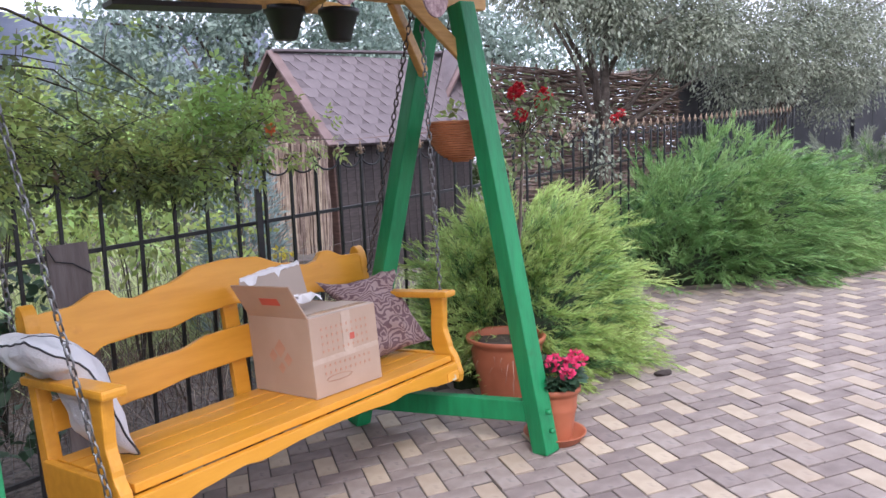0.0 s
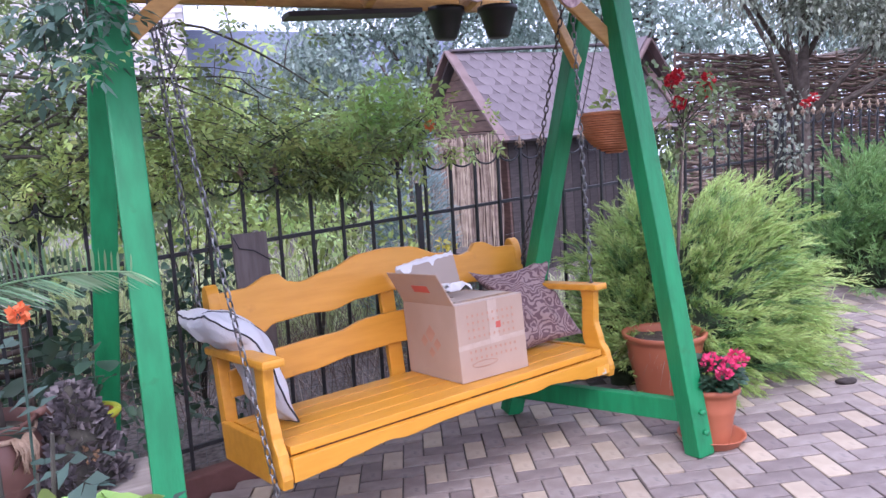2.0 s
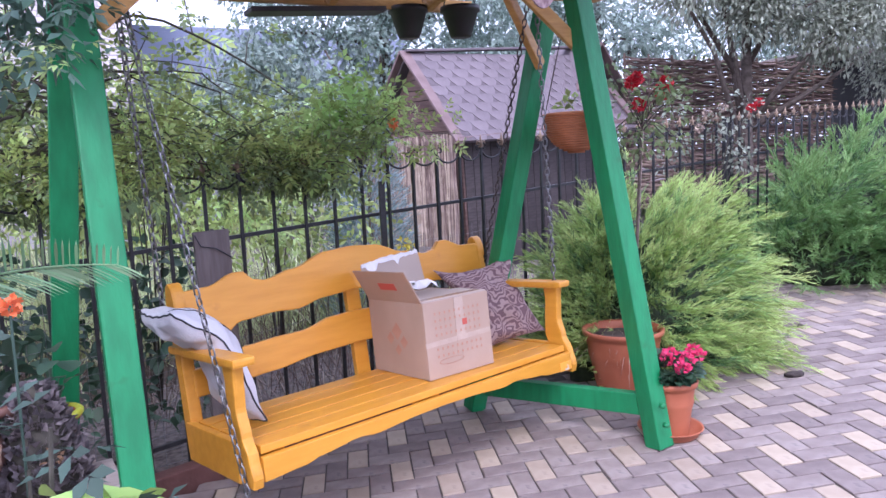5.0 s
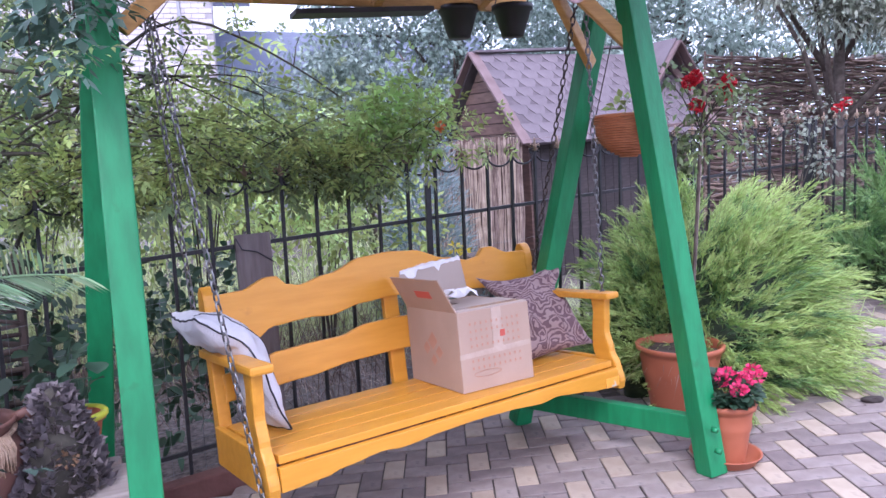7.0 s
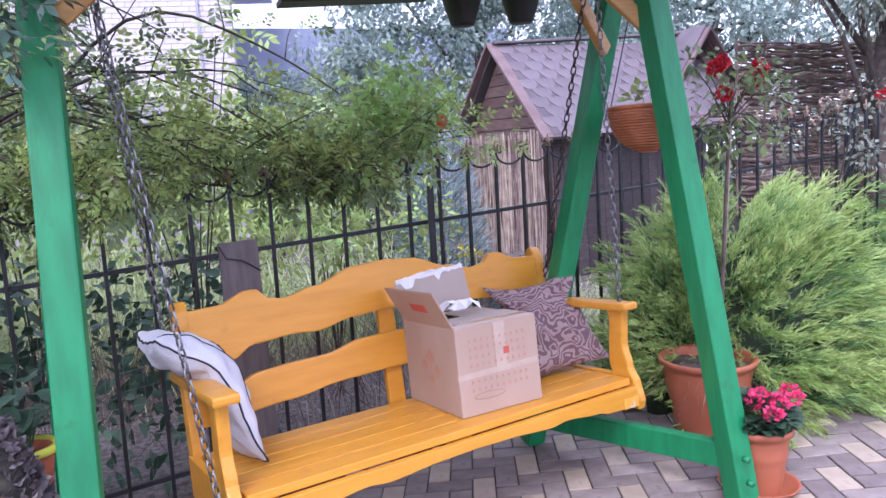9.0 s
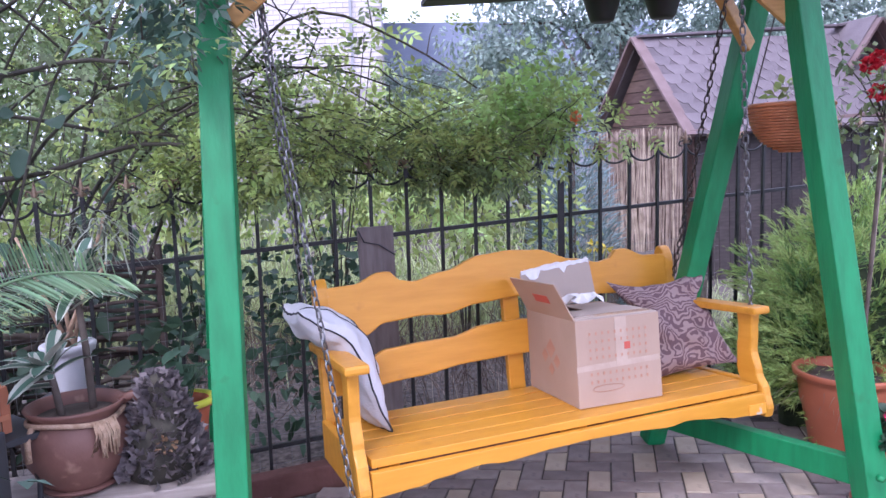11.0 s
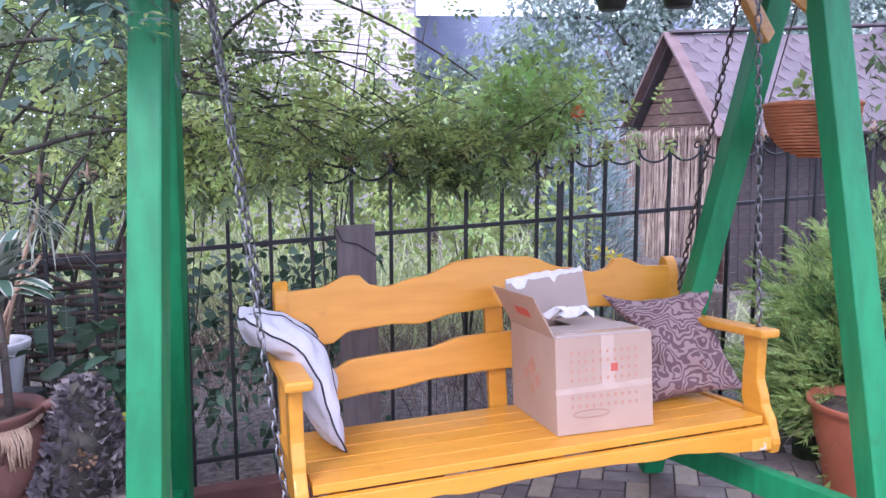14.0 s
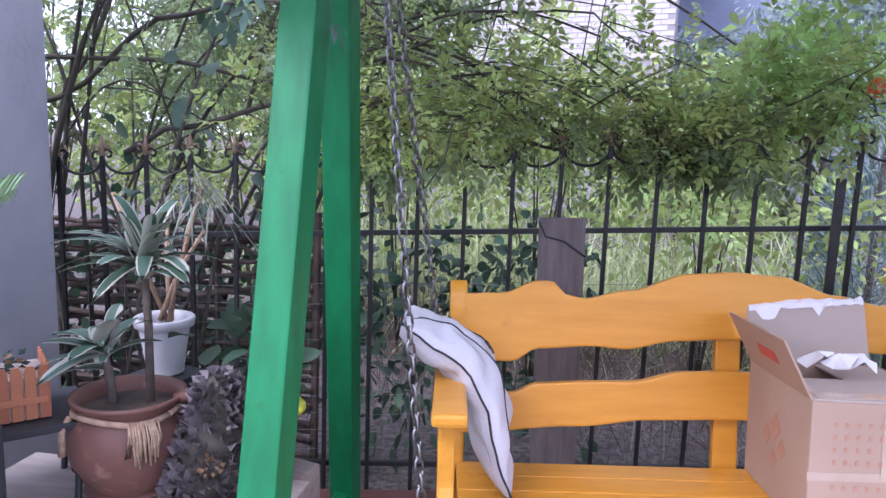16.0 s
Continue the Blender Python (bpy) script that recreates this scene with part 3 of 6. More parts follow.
def swing_roof():
    """The canopy over the swing: rafters with curved tails, boards, speckled shingle tongues and planters."""
    rf = tagged(empty("swing_canopy"), "wooden swing canopy with carved yellow rafters and brown boards", "canopy")
    mid = (TOP_L + TOP_R) / 2
    L = (TOP_R - TOP_L).length
    for w in (-1, 1):
        for k in range(4):
            c = mid + AX * (-0.42 + 0.28 * k) * L * 1.02
            a, b = c + Vector((0, 0, 0.40)), c + VX * w * 0.86 + Vector((0, 0, 0.10))
            part("rafter", beam_between(a, b, 0.045, 0.08, 0.01), M["beam"], rf)
            # carved tail under the eave
            out = []
            for i in range(13):
                t = i / 12
                out.append((0.22 * t, 0.015 - 0.05 * abs(math.sin(t * math.pi * 1.5)) ** 0.8 - 0.01 * t))
            out += [(0.22, 0.05), (0, 0.05)]
            m = Matrix.Translation(c + VX * w * 0.66 + Vector((0, 0, 0.13))) @ Matrix((VX * w, -AX * w, Vector((0, 0, 1)))).transposed().to_4x4()
            part("rafter_tail", plate(out, 0.045, bevel=0.004), M["beam"], rf, "carved yellow rafter tail", m=m)
        for k in range(7):
            a = mid + VX * w * (0.06 + 0.127 * k) + Vector((0, 0, 0.455 - 0.0445 * k)) - AX * (L / 2 + 0.2)
            b = mid + VX * w * (0.06 + 0.127 * k) + Vector((0, 0, 0.455 - 0.0445 * k)) + AX * (L / 2 + 0.2)
            part("roof_board", beam_between(a, b, 0.122, 0.02, 0.003, up=VX * w * 0.33 + Vector((0, 0, 1))), M["roofboard"], rf, "brown roof board")
        a = mid + VX * w * 0.93 + Vector((0, 0, 0.115)) - AX * (L / 2 + 0.2)
        b = mid + VX * w * 0.93 + Vector((0, 0, 0.115)) + AX * (L / 2 + 0.2)
        part("eave_board", beam_between(a, b, 0.03, 0.07, 0.004), M["beam"], rf, "yellow eave board")
    # speckled shingle tongues hanging at the front eave
    for x, y in ((-0.11, -0.755), (0.23, -0.675)):
        o = [(-0.058, 0.0), (-0.06, -0.22)] + [(0.06 * math.cos(a), -0.25 + 0.085 * math.sin(a)) for a in np.linspace(math.pi * 1.04, math.pi * 1.96, 11)] + [(0.06, -0.22), (0.058, 0.0)]
        part("shingle_tongue", plate(o, 0.008, bevel=0.002), M["mosaic"], rf, "speckled pink-grey shingle tongue", m=pose(x, y, 2.215, 0, 0, 17))
    return rf


CANOPY = swing_roof()


def eave_items():
    mid = (TOP_L + TOP_R) / 2
    for k, x in enumerate((0.28, 0.57)):
        pot = tagged(empty("hanging_pot", pose(x, 1.10 - 0.04 * k, 2.09)), "black plastic flower pot hanging under the swing roof", "flower pot", group="hanging pots")
        bm = lathe([(0.0, 0.0), (0.055, 0.0), (0.062, 0.01), (0.10, 0.135), (0.112, 0.14), (0.112, 0.165), (0.10, 0.165), (0.09, 0.14), (0.0, 0.13)], 28)
        part("bowl", bm, M["blackplastic"], pot, smooth=True)
        v, f = tube([(-0.1, 0, 0.15), (-0.06, 0, 0.3), (0, 0, 0.36), (0.06, 0, 0.3), (0.1, 0, 0.15)], 0.004, 5)
        data_part("hanger", v, f, M["blackplastic"], pot)
    # dark board under the far eave
    t = tagged(part("eave_shelf", beam_between((-0.60, 0.84, 2.165), (0.10, 1.0, 2.215), 0.14, 0.025, 0.003), M["darkboard"]), "dark narrow shelf board under the swing roof", "shelf")


eave_items()


def curve(pts, n=48):
    """A smooth curve through (x, z) points by cosine easing."""
    xs = np.linspace(pts[0][0], pts[-1][0], n)
    px, pz = zip(*pts)
    out = []
    for x in xs:
        i = min(max(np.searchsorted(px, x) - 1, 0), len(px) - 2)
        t = (x - px[i]) / (px[i + 1] - px[i])
        t = t * t * (3 - 2 * t)
        out.append((x, pz[i] + (pz[i + 1] - pz[i]) * t))
    return out


SEAT_Z = 0.47
BL = 0.83
BK = BL / 0.70


def mirrored(half):
    return [(-x, z) for x, z in reversed(half) if x > 1e-6] + list(half)


def bench():
    b = tagged(empty("swing_bench", MB), "yellow painted wooden swing bench with carved backrest", "swing bench")
    # seat slats
    for k in range(5):
        y = 0.052 + 0.108 * k
        part("seat_slat", box(2 * BL - 0.03, 0.102, 0.03, c=(0, y, SEAT_Z - 0.015), bevel=0.004), M["yellow"], b)
    for x in (-BL + 0.1, 0, BL - 0.1):
        part("seat_bearer", box(0.04, 0.50, 0.06, c=(x, 0.28, SEAT_Z - 0.062), bevel=0.004), M["yellow"], b)
    # carved front apron
    low = curve(mirrored([(0, -0.040), (0.12, -0.043), (0.30, -0.056), (0.36, -0.047), (0.50, -0.062), (0.56, -0.076), (0.695, -0.084)]), 70)
    out = [(-0.695, 0), *low, (0.695, 0)]
    part("apron", plate(out[::-1], 0.03, bevel=0.004), M["yellow"], b, "yellow apron with a scalloped lower edge", m=pose(0, -0.012, SEAT_Z - 0.034) @ Matrix.Diagonal((BK, 1, 1, 1)))
    part("worn_corner", box(0.085, 0.004, 0.042, c=(BL - 0.05, -0.0295, SEAT_Z - 0.092), bevel=0.001), M["yellow_end"], b, "bare patch of worn paint")
    # backrest, leaning back
    back = Matrix.Translation((0.0, 0.535, SEAT_Z)) @ pose(0, 0, 0, -3.5, 0, 0) @ Matrix.Translation((0.012, 0, 0)) @ Matrix.Diagonal((BK * 0.988, 1, 1.055, 1))
    top = curve(mirrored([(0, 0.568), (0.11, 0.560), (0.27, 0.508), (0.385, 0.482), (0.43, 0.492), (0.47, 0.530), (0.50, 0.530), (0.60, 0.492), (0.70, 0.488)]), 90)
    bot = curve(mirrored([(0, 0.375), (0.14, 0.366), (0.28, 0.338), (0.36, 0.345), (0.50, 0.335), (0.57, 0.295), (0.70, 0.30)]), 70)
    part("back_board", plate(top + bot[::-1], 0.032, bevel=0.007), M["yellow"], b, "carved upper back board", m=back)
    top = curve(mirrored([(0, 0.282), (0.12, 0.278), (0.26, 0.246), (0.36, 0.244), (0.50, 0.235), (0.57, 0.205), (0.70, 0.19)]), 70)
    bot = curve(mirrored([(0, 0.142), (0.2, 0.136), (0.4, 0.112), (0.70, 0.085)]), 40)
    part("back_board", plate(top + bot[::-1], 0.032, bevel=0.007), M["yellow"], b, "carved lower back board", m=back)
    part("back_post", box(0.065, 0.03, 0.54, c=(0.0, 0.033, 0.25), bevel=0.005), M["yellow"], b, m=back)
    for s in (-1, 1):
        o = [(0.045 * math.cos(a) * (1.0 if math.sin(a) < 0 else 0.9), 0.45 + 0.075 * math.sin(a)) for a in np.linspace(0, math.pi, 12)] + [(-0.03, 0.2), (-0.035, -0.12), (0.035, -0.12), (0.03, 0.2)]
        m = back @ Matrix.Translation((s * 0.71, 0.02, 0.0)) @ pose(0, 0, 0, 0, 0, 90)
        part("end_post", plate(o, 0.045, bevel=0.008), M["yellow"], b, "rounded backrest end post", m=m)
        # front arm post, S-shaped
        front = curve([(-0.135, -0.02), (-0.10, -0.030), (-0.03, -0.014), (0.04, 0.020), (0.13, 0.042), (0.21, 0.034), (0.29, 0.026)], 26)
        rear = curve([(-0.135, 0.03), (-0.09, 0.06), (-0.02, 0.105), (0.05, 0.125), (0.14, 0.118), (0.22, 0.106), (0.29, 0.112)], 26)
        o = [(y, z) for z, y in front] + [(y, z) for z, y in rear[::-1]]
        m = Matrix.Translation((s * (BL + 0.018), 0.0, SEAT_Z)) @ pose(0, 0, 0, 0, 0, 90)
        part("arm_post", plate(o, 0.042, bevel=0.008), M["yellow"], b, "curved front arm post", m=m)
        part("armrest", box(0.085, 0.575, 0.032, c=(s * (BL + 0.012), 0.272, SEAT_Z + 0.298), bevel=0.010), M["yellow"], b)
        part("side_panel", box(0.03, 0.44, 0.15, c=(s * (BL + 0.014), 0.32, SEAT_Z - 0.07), bevel=0.006), M["yellow"], b)
    return b


BENCH = bench()


def chain_between(a, b, label, mt, pitch=0.034):
    a, b = Vector(a), Vector(b)
    c = tagged(empty("chain"), label, "chain", group="swing chains")
    n = max(2, int((b - a).length / pitch))
    z = (b - a).normalized()
    x = Vector((0.2, 1, 0.1)).cross(z).normalized()
    y = z.cross(x)
    R = Matrix((x, y, z)).transposed().to_4x4()
    pts = [(0.0095 * math.cos(t), 0, 0.0155 * math.sin(t) + math.copysign(0.006, math.sin(t))) for t in np.linspace(0.1, 2 * math.pi + 0.1, 13)]
    v, f = tube(pts, 0.0033, 6)
    me = bpy.data.meshes.new("link")
    me.from_pydata(v.tolist(), [], f)
    me.polygons.foreach_set("use_smooth", [True] * len(me.polygons))
    me.materials.append(mt)
    for i in range(n):
        o = new("link", me)
        o.parent = c
        o.matrix_basis = Matrix.Translation(a + z * (i + 0.5) * (b - a).length / n) @ R @ pose(0, 0, 0, 0, 0, 90 * (i % 2) + 25)
    return c


def bpt(x, y, z):
    return MB @ Vector((x, y, z))


HANG_L, HANG_R = TOP_L + AX * 0.16 + Vector((0, 0, -0.06)), TOP_R - AX * 0.16 + Vector((0, 0, -0.06))
chain_between(HANG_L - VX * 0.03, bpt(-BL - 0.05, 0.0, SEAT_Z - 0.15), "grey steel chain holding the bench front", M["chain"])
chain_between(HANG_L + VX * 0.03, bpt(-BL - 0.045, 0.57, SEAT_Z + 0.36), "grey steel chain holding the bench back", M["chain"])
chain_between(HANG_R - VX * 0.03, bpt(BL + 0.055, 0.10, SEAT_Z - 0.09), "grey steel chain holding the bench front", M["chain"])
chain_between(HANG_R + VX * 0.03, bpt(BL + 0.045, 0.57, SEAT_Z + 0.36), "dark rusty chain holding the bench back", M["chain_dark"])


# ---- things on the bench ----
def cushion(name, w, h, t, material, label, m, seam=None, slump=0.0, pinch=0.06, seed=1, waist=0.0):
    c = tagged(empty(name, m), label, "cushion")
    n = 26
    V, F = [], []
    rs = np.random.default_rng(seed)
    ph = rs.random(8) * 6
    for side in (-1, 1):
        for j in range(n + 1):
            for i in range(n + 1):
                u, v = 2 * i / n - 1, 2 * j / n - 1
                e = max(0.0, (1 - u * u) * (1 - v * v)) ** 0.42
                tie = waist * math.exp(-((v - 0.30) / 0.20) ** 2)
                px = u * w / 2 * (1 - pinch * (1 - v * v) * abs(u) ** 3) * (1 - tie)
                pz = v * h / 2 * (1 - pinch * (1 - u * u) * abs(v) ** 3 * (1.0 if v > 0 else 0.3))
                e *= 1 - 1.3 * tie
                crease = 0.009 * math.sin(7 * u + 5 * v + ph[0]) * math.sin(6 * v - 3 * u + ph[1]) + 0.006 * math.sin(13 * u + ph[2] + 4 * v)
                py = side * (t / 2 * e) + crease * (e + 0.15) * 1.4
                py += slump * (1 - v) ** 2 * 0.1
                V.append((px, py, pz))
    k = (n + 1) ** 2
    for s in (0, 1):
        for j in range(n):
            for i in range(n):
                q = [s * k + j * (n + 1) + i, s * k + j * (n + 1) + i + 1, s * k + (j + 1) * (n + 1) + i + 1, s * k + (j + 1) * (n + 1) + i]
                F.append(q if s == 0 else q[::-1])
    data_part("cover", V, F, material, c, smooth=True)
    if seam:
        pts = []
        for u in np.linspace(-1, 1, 14):
            pts.append((u, -1))
        ring = [(u, -1) for u in np.linspace(-1, 1, 12)] + [(1, v) for v in np.linspace(-1, 1, 12)] + [(u, 1) for u in np.linspace(1, -1, 12)] + [(-1, v) for v in np.linspace(1, -1, 12)]
        P = [(u * w / 2 * (1 - pinch * (1 - v * v)), slump * (1 - v) ** 2 * 0.1, v * h / 2 * (1 - pinch * (1 - u * u))) for u, v in ring]
        data_part("piping", *tube(P, 0.005, 6), seam, c, "black corded piping", smooth=True)
    return c


def draped_cushion():
    """The white cushion: it stands on the seat and folds outwards over the armrest."""
    c = tagged(empty("cushion", MB), "white sackcloth cushion with black piping slumped over the armrest", "cushion")
    path = [(-0.690, SEAT_Z + 0.006), (-0.722, SEAT_Z + 0.12), (-0.742, SEAT_Z + 0.25), (-0.805, SEAT_Z + 0.362), (-0.900, SEAT_Z + 0.408), (-0.980, SEAT_Z + 0.455)]
    P = np.array([[np.interp(t, np.linspace(0, 1, 6), [p[i] for p in path]) for i in (0, 1)] for t in np.linspace(0, 1, 81)])
    for _ in range(9):
        P[1:-1] = (P[:-2] + P[1:-1] * 2 + P[2:]) / 4
    T = np.gradient(P, axis=0)
    T /= np.linalg.norm(T, axis=1, keepdims=True)
    N = np.stack([T[:, 1], -T[:, 0]], 1)
    n = 40

    def skin(u, v, side):
        """A point of the cover: u across, v from the seat to the free end."""
        k = int(round((v + 1) / 2 * 80))
        e = max(0.0, (1 - u * u) * (1 - abs(v) ** 2.6)) ** 0.45
        cr = 0.010 * math.sin(5 * u + 3.5 * v + 1) * math.sin(5 * v + 2.2 * u) + 0.006 * math.sin(15 * v + 6 * u * u) + 0.004 * math.sin(11 * u - 9 * v)
        gather = 0.0025 * math.sin(16 * u) * abs(v) ** 6 + 0.002 * math.sin(19 * v) * abs(u) ** 6
        o = side * 0.058 * e * (1.10 + 0.20 * v) + cr * e + gather + 0.02 * u * u * v * v
        y = 0.395 + u * 0.160 * (1 - 0.10 * (1 - v * v)) + 0.012 * v
        z = P[k] + N[k] * o
        return (z[0], y + 0.0, z[1])

    V, F = [], []
    for side in (-1, 1):
        for j in range(n + 1):
            for i in range(n + 1):
                V.append(skin(2 * i / n - 1, 2 * j / n - 1, side))
    m = (n + 1) ** 2
    for s in (0, 1):
        for j in range(n):
            for i in range(n):
                q = [s * m + j * (n + 1) + i, s * m + j * (n + 1) + i + 1, s * m + (j + 1) * (n + 1) + i + 1, s * m + (j + 1) * (n + 1) + i]
                F.append(q if s == 0 else q[::-1])
    data_part("cover", V, F, M["sack"], c, smooth=True)
    q = np.linspace(-1, 1, 19)
    ring = [(-1, v) for v in q] + [(u, 1) for u in q] + [(1, -v) for v in q] + [(-u, -1) for u in q]
    data_part("piping", *tube([skin(u, v, 1) for u, v in ring], 0.0036, 6), M["cord"], c, "black corded piping", smooth=True)
    wav = []
    for v in np.linspace(-0.95, 0.93, 44):
        a, b = np.array(skin(-0.45 + 0.10 * math.sin(5 * v), v, 1)), P[int(round((v + 1) * 40))]
        wav.append(tuple(a + np.array([N[int(round((v + 1) * 40)), 0], 0, N[int(round((v + 1) * 40)), 1]]) * 0.0008))
    data_part("printed_line", *tube(wav, 0.0026, 5), M["cord"], c, "black printed wavy line", smooth=True)
    for k in range(5):
        v0 = 0.12 + 0.09 * k
        row = [np.array(skin(0.02 + 0.10 * s + 0.06 * (k % 2), v0 + 0.05 * math.sin(9 * s + k), 1)) + [0.0008, 0, 0.0008] for s in np.linspace(0, 1, 8)]
        data_part("printed_line", *tube(row, 0.003, 5), M["cord"], c, "black printed stroke", smooth=True)


draped_cushion()
CUSH_R = cushion("cushion", 0.48, 0.48, 0.13, M["scroll"], "mauve cushion with dark scroll pattern leaning on the armrest",
                 MB @ Matrix.Translation((0.702, 0.365, SEAT_Z + 0.228)) @ pose(0, 0, 0, -22, -7, -14), seed=5, pinch=0.30, waist=0.24)


def cardboard_box():
    W, D, H, T = 0.365, 0.43, 0.335, 0.006
    # front lower corner nearest the camera, seated on the slats
    b = tagged(empty("cardboard_box", MB @ Matrix.Translation((0.230, 0.300, SEAT_Z + 0.002)) @ pose(0, 0, 0, 0, 0, -4)), "opened brown cardboard box with faded red print", "box")
    part("front_wall", box(W, T, H, c=(0, -D / 2, H / 2), bevel=0.002), M["card"], b)
    part("back_wall", box(W, T, H, c=(0, D / 2, H / 2), bevel=0.002), M["card"], b)
    part("side_wall", box(T, D - T, H, c=(-W / 2 + T / 2, 0, H / 2), bevel=0.002), M["card"], b)
    part("side_wall", box(T, D - T, H, c=(W / 2 - T / 2, 0, H / 2), bevel=0.002), M["card"], b)
    part("bottom", box(W - 2 * T, D - T, T, c=(0, 0, T), bevel=0.001), M["card"], b)
    # flaps: one stands up at the side, one at the back, two are closed
    m = Matrix.Translation((-W / 2 + T / 2, 0, H)) @ pose(0, 0, 0, 0, -27, 0)
    fl = part("flap", box(T, D - 0.01, 0.165, c=(0, 0, 0.082), bevel=0.002), M["card"], b, "raised side flap", m=m)
    part("print_mark", box(0.0015, 0.13, 0.035, c=(-T / 2 - 0.001, -0.02, 0.085), bevel=0.0), M["inkred"], fl, "faded red printed bar")
    m = Matrix.Translation((-0.012, D / 2, H)) @ pose(0, 0, 0, -8, -5, 0)
    bf = part("flap", box(W - 0.025, T, 0.18, c=(0, 0, 0.09), bevel=0.002), M["card_in"], b, "raised pale back flap", m=m)
    rt = np.random.default_rng(12)
    tv, tf = [], []
    for k in range(19):
        x = -0.165 + 0.33 * k / 18
        zk = 0.170 - (0.03 if k in (2, 3, 4, 11) else 0.0)
        tv += [(x, -0.006 - 0.006 * rt.random(), zk - 0.006 * rt.random()), (x, -0.007 - 0.004 * rt.random(), 0.180), (x + 0.003 * rt.normal(), 0.002 + 0.005 * rt.random(), 0.184 + 0.010 * rt.random()), (x, 0.008, 0.172 - 0.008 * rt.random())]
    for k in range(18):
        tf += [(4 * k + i, 4 * k + 4 + i, 4 * k + 5 + i, 4 * k + 1 + i) for i in range(3)]
    data_part("torn_tape", tv, tf, M["paper"], bf, "torn crumpled strip of white tape")
    part("flap", box(W - 0.008, D * 0.5, T, c=(0, -D * 0.25, H + T / 2), bevel=0.002), M["card_in"], b, "closed front flap")
    part("flap", box(W * 0.5, D - 0.02, T, c=(W * 0.25, 0, H - T / 2 - 0.002), bevel=0.002), M["card_in"], b, "closed inner flap")
    part("tape_strip", box(W - 0.04, 0.05, 0.0015, c=(0.0, -D * 0.4, H + T + 0.001), bevel=0), M["tape"], b, "glossy packing tape")
    part("tape_strip", box(W - 0.002, 0.0015, 0.022, c=(0, -D / 2 - T / 2 - 0.001, 0.155), bevel=0, m=pose(0, 0, 0, 0, -1.5, 0)), M["tape"], b, "glossy packing tape")
    part("tape_strip", box(0.05, 0.0015, 0.19, c=(0.01, -D / 2 - T / 2 - 0.0016, 0.24), bevel=0), M["tape"], b, "glossy packing tape")
    # rows of printed marks on the front, unreadable
    mark = None
    for j in range(7):
        for i in range(10):
            if j == 2 or (4 <= i <= 5 and j == 4):
                continue
            at = pose(-0.125 + 0.027 * i, -D / 2 - T / 2 - 0.0026, 0.095 + 0.031 * j)
            if mark is None:
                mark = part("print_mark", box(0.008, 0.001, 0.012, bevel=0), M["inkpale"], b, m=at)
            else:
                o = new("print_mark", mark.data)
                o.parent, o.matrix_basis = b, at
    part("print_seal", box(0.026, 0.001, 0.028, c=(0.035, -D / 2 - T / 2 - 0.0027, 0.222), bevel=0), M["inkred"], b, "small red printed square")
    ring = [(0.068 * math.cos(a) - 0.055, -D / 2 - T / 2 - 0.0026, 0.068 + 0.013 * math.sin(a)) for a in np.linspace(0, 2 * math.pi, 25)]
    data_part("print_oval", *tube(ring, 0.0011, 4), M["inkpale"], b, "printed oval outline")
    # lozenge print on the side wall
    for (y, z, s) in ((0.0, 0.20, 0.055), (0.055, 0.165, 0.04), (-0.05, 0.155, 0.04), (0.0, 0.115, 0.035)):
        part("print_lozenge", box(0.001, s, s * 1.1, bevel=0), M["inkpale"], b, m=Matrix.Translation((-W / 2 - 0.0012, y, z)) @ pose(0, 0, 0, 45, 0, 0))
    rs = np.random.default_rng(4)
    ch = []
    for k in range(3):
        cx, cy = -0.06 + 0.05 * k, 0.02 + 0.04 * rs.random()
        v = np.array([(cx + 0.05 * math.cos(a) * (0.6 + 0.6 * rs.random()), cy + 0.05 * math.sin(a) * (0.6 + 0.6 * rs.random()), H + 0.02 + 0.05 * rs.random()) for a in np.linspace(0, 6.28, 9)] + [(cx, cy, H + 0.07)])
        ch.append((v, [(i, (i + 1) % 9, 9) for i in range(9)]))
    data_part("wrapping_paper", *merge(ch), M["paper"], b, "crumpled white wrapping paper")
    return b


BOX = cardboard_box()


# ---- pots and flowers beside the swing ----
def flower_pot(name, m, r0, r1, h, material, label, rings=2, saucer=None, lip=0.03):
    p = tagged(empty(name, m), label, "flower pot")
    t = 0.008
    prof = [(0.0, 0.0), (r0, 0.0), (r0 + 0.004, 0.006)]
    n = 14
    for i in range(1, n):
        f = i / n
        r = r0 + (r1 - r0) * f
        bulge = 0.004 if rings and any(abs(f - k) < 0.045 for k in (0.62, 0.72)[:rings]) else 0
        prof.append((r + bulge, h * f * (1 - lip / h)))
    prof += [(r1, h - lip), (r1 + 0.012, h - lip + 0.003), (r1 + 0.016, h - 0.004), (r1 + 0.012, h), (r1 + 0.002, h), (r1 - t, h - 0.01), (r1 - t - 0.004, h - 0.05)]
    part("bowl", lathe(prof, 48), material, p, smooth=True)
    soil = lathe([(0.0, h - 0.035), (r1 * 0.5, h - 0.03), (r1 - t, h - 0.045)], 32)
    for v in soil.verts:
        v.co.z += 0.008 * math.sin(40 * v.co.x + 3) * math.sin(37 * v.co.y)
    part("soil", soil, M["soil"], p, "dry crumbly soil", smooth=True)
    if saucer:
        part("saucer", lathe([(0.0, 0.0), (saucer * 0.8, 0.0), (saucer * 0.86, 0.006), (saucer, 0.04), (saucer + 0.006, 0.042), (saucer + 0.004, 0.046), (saucer - 0.008, 0.04), (saucer * 0.84, 0.012), (0, 0.01)], 44), material, p, smooth=True)
    return p


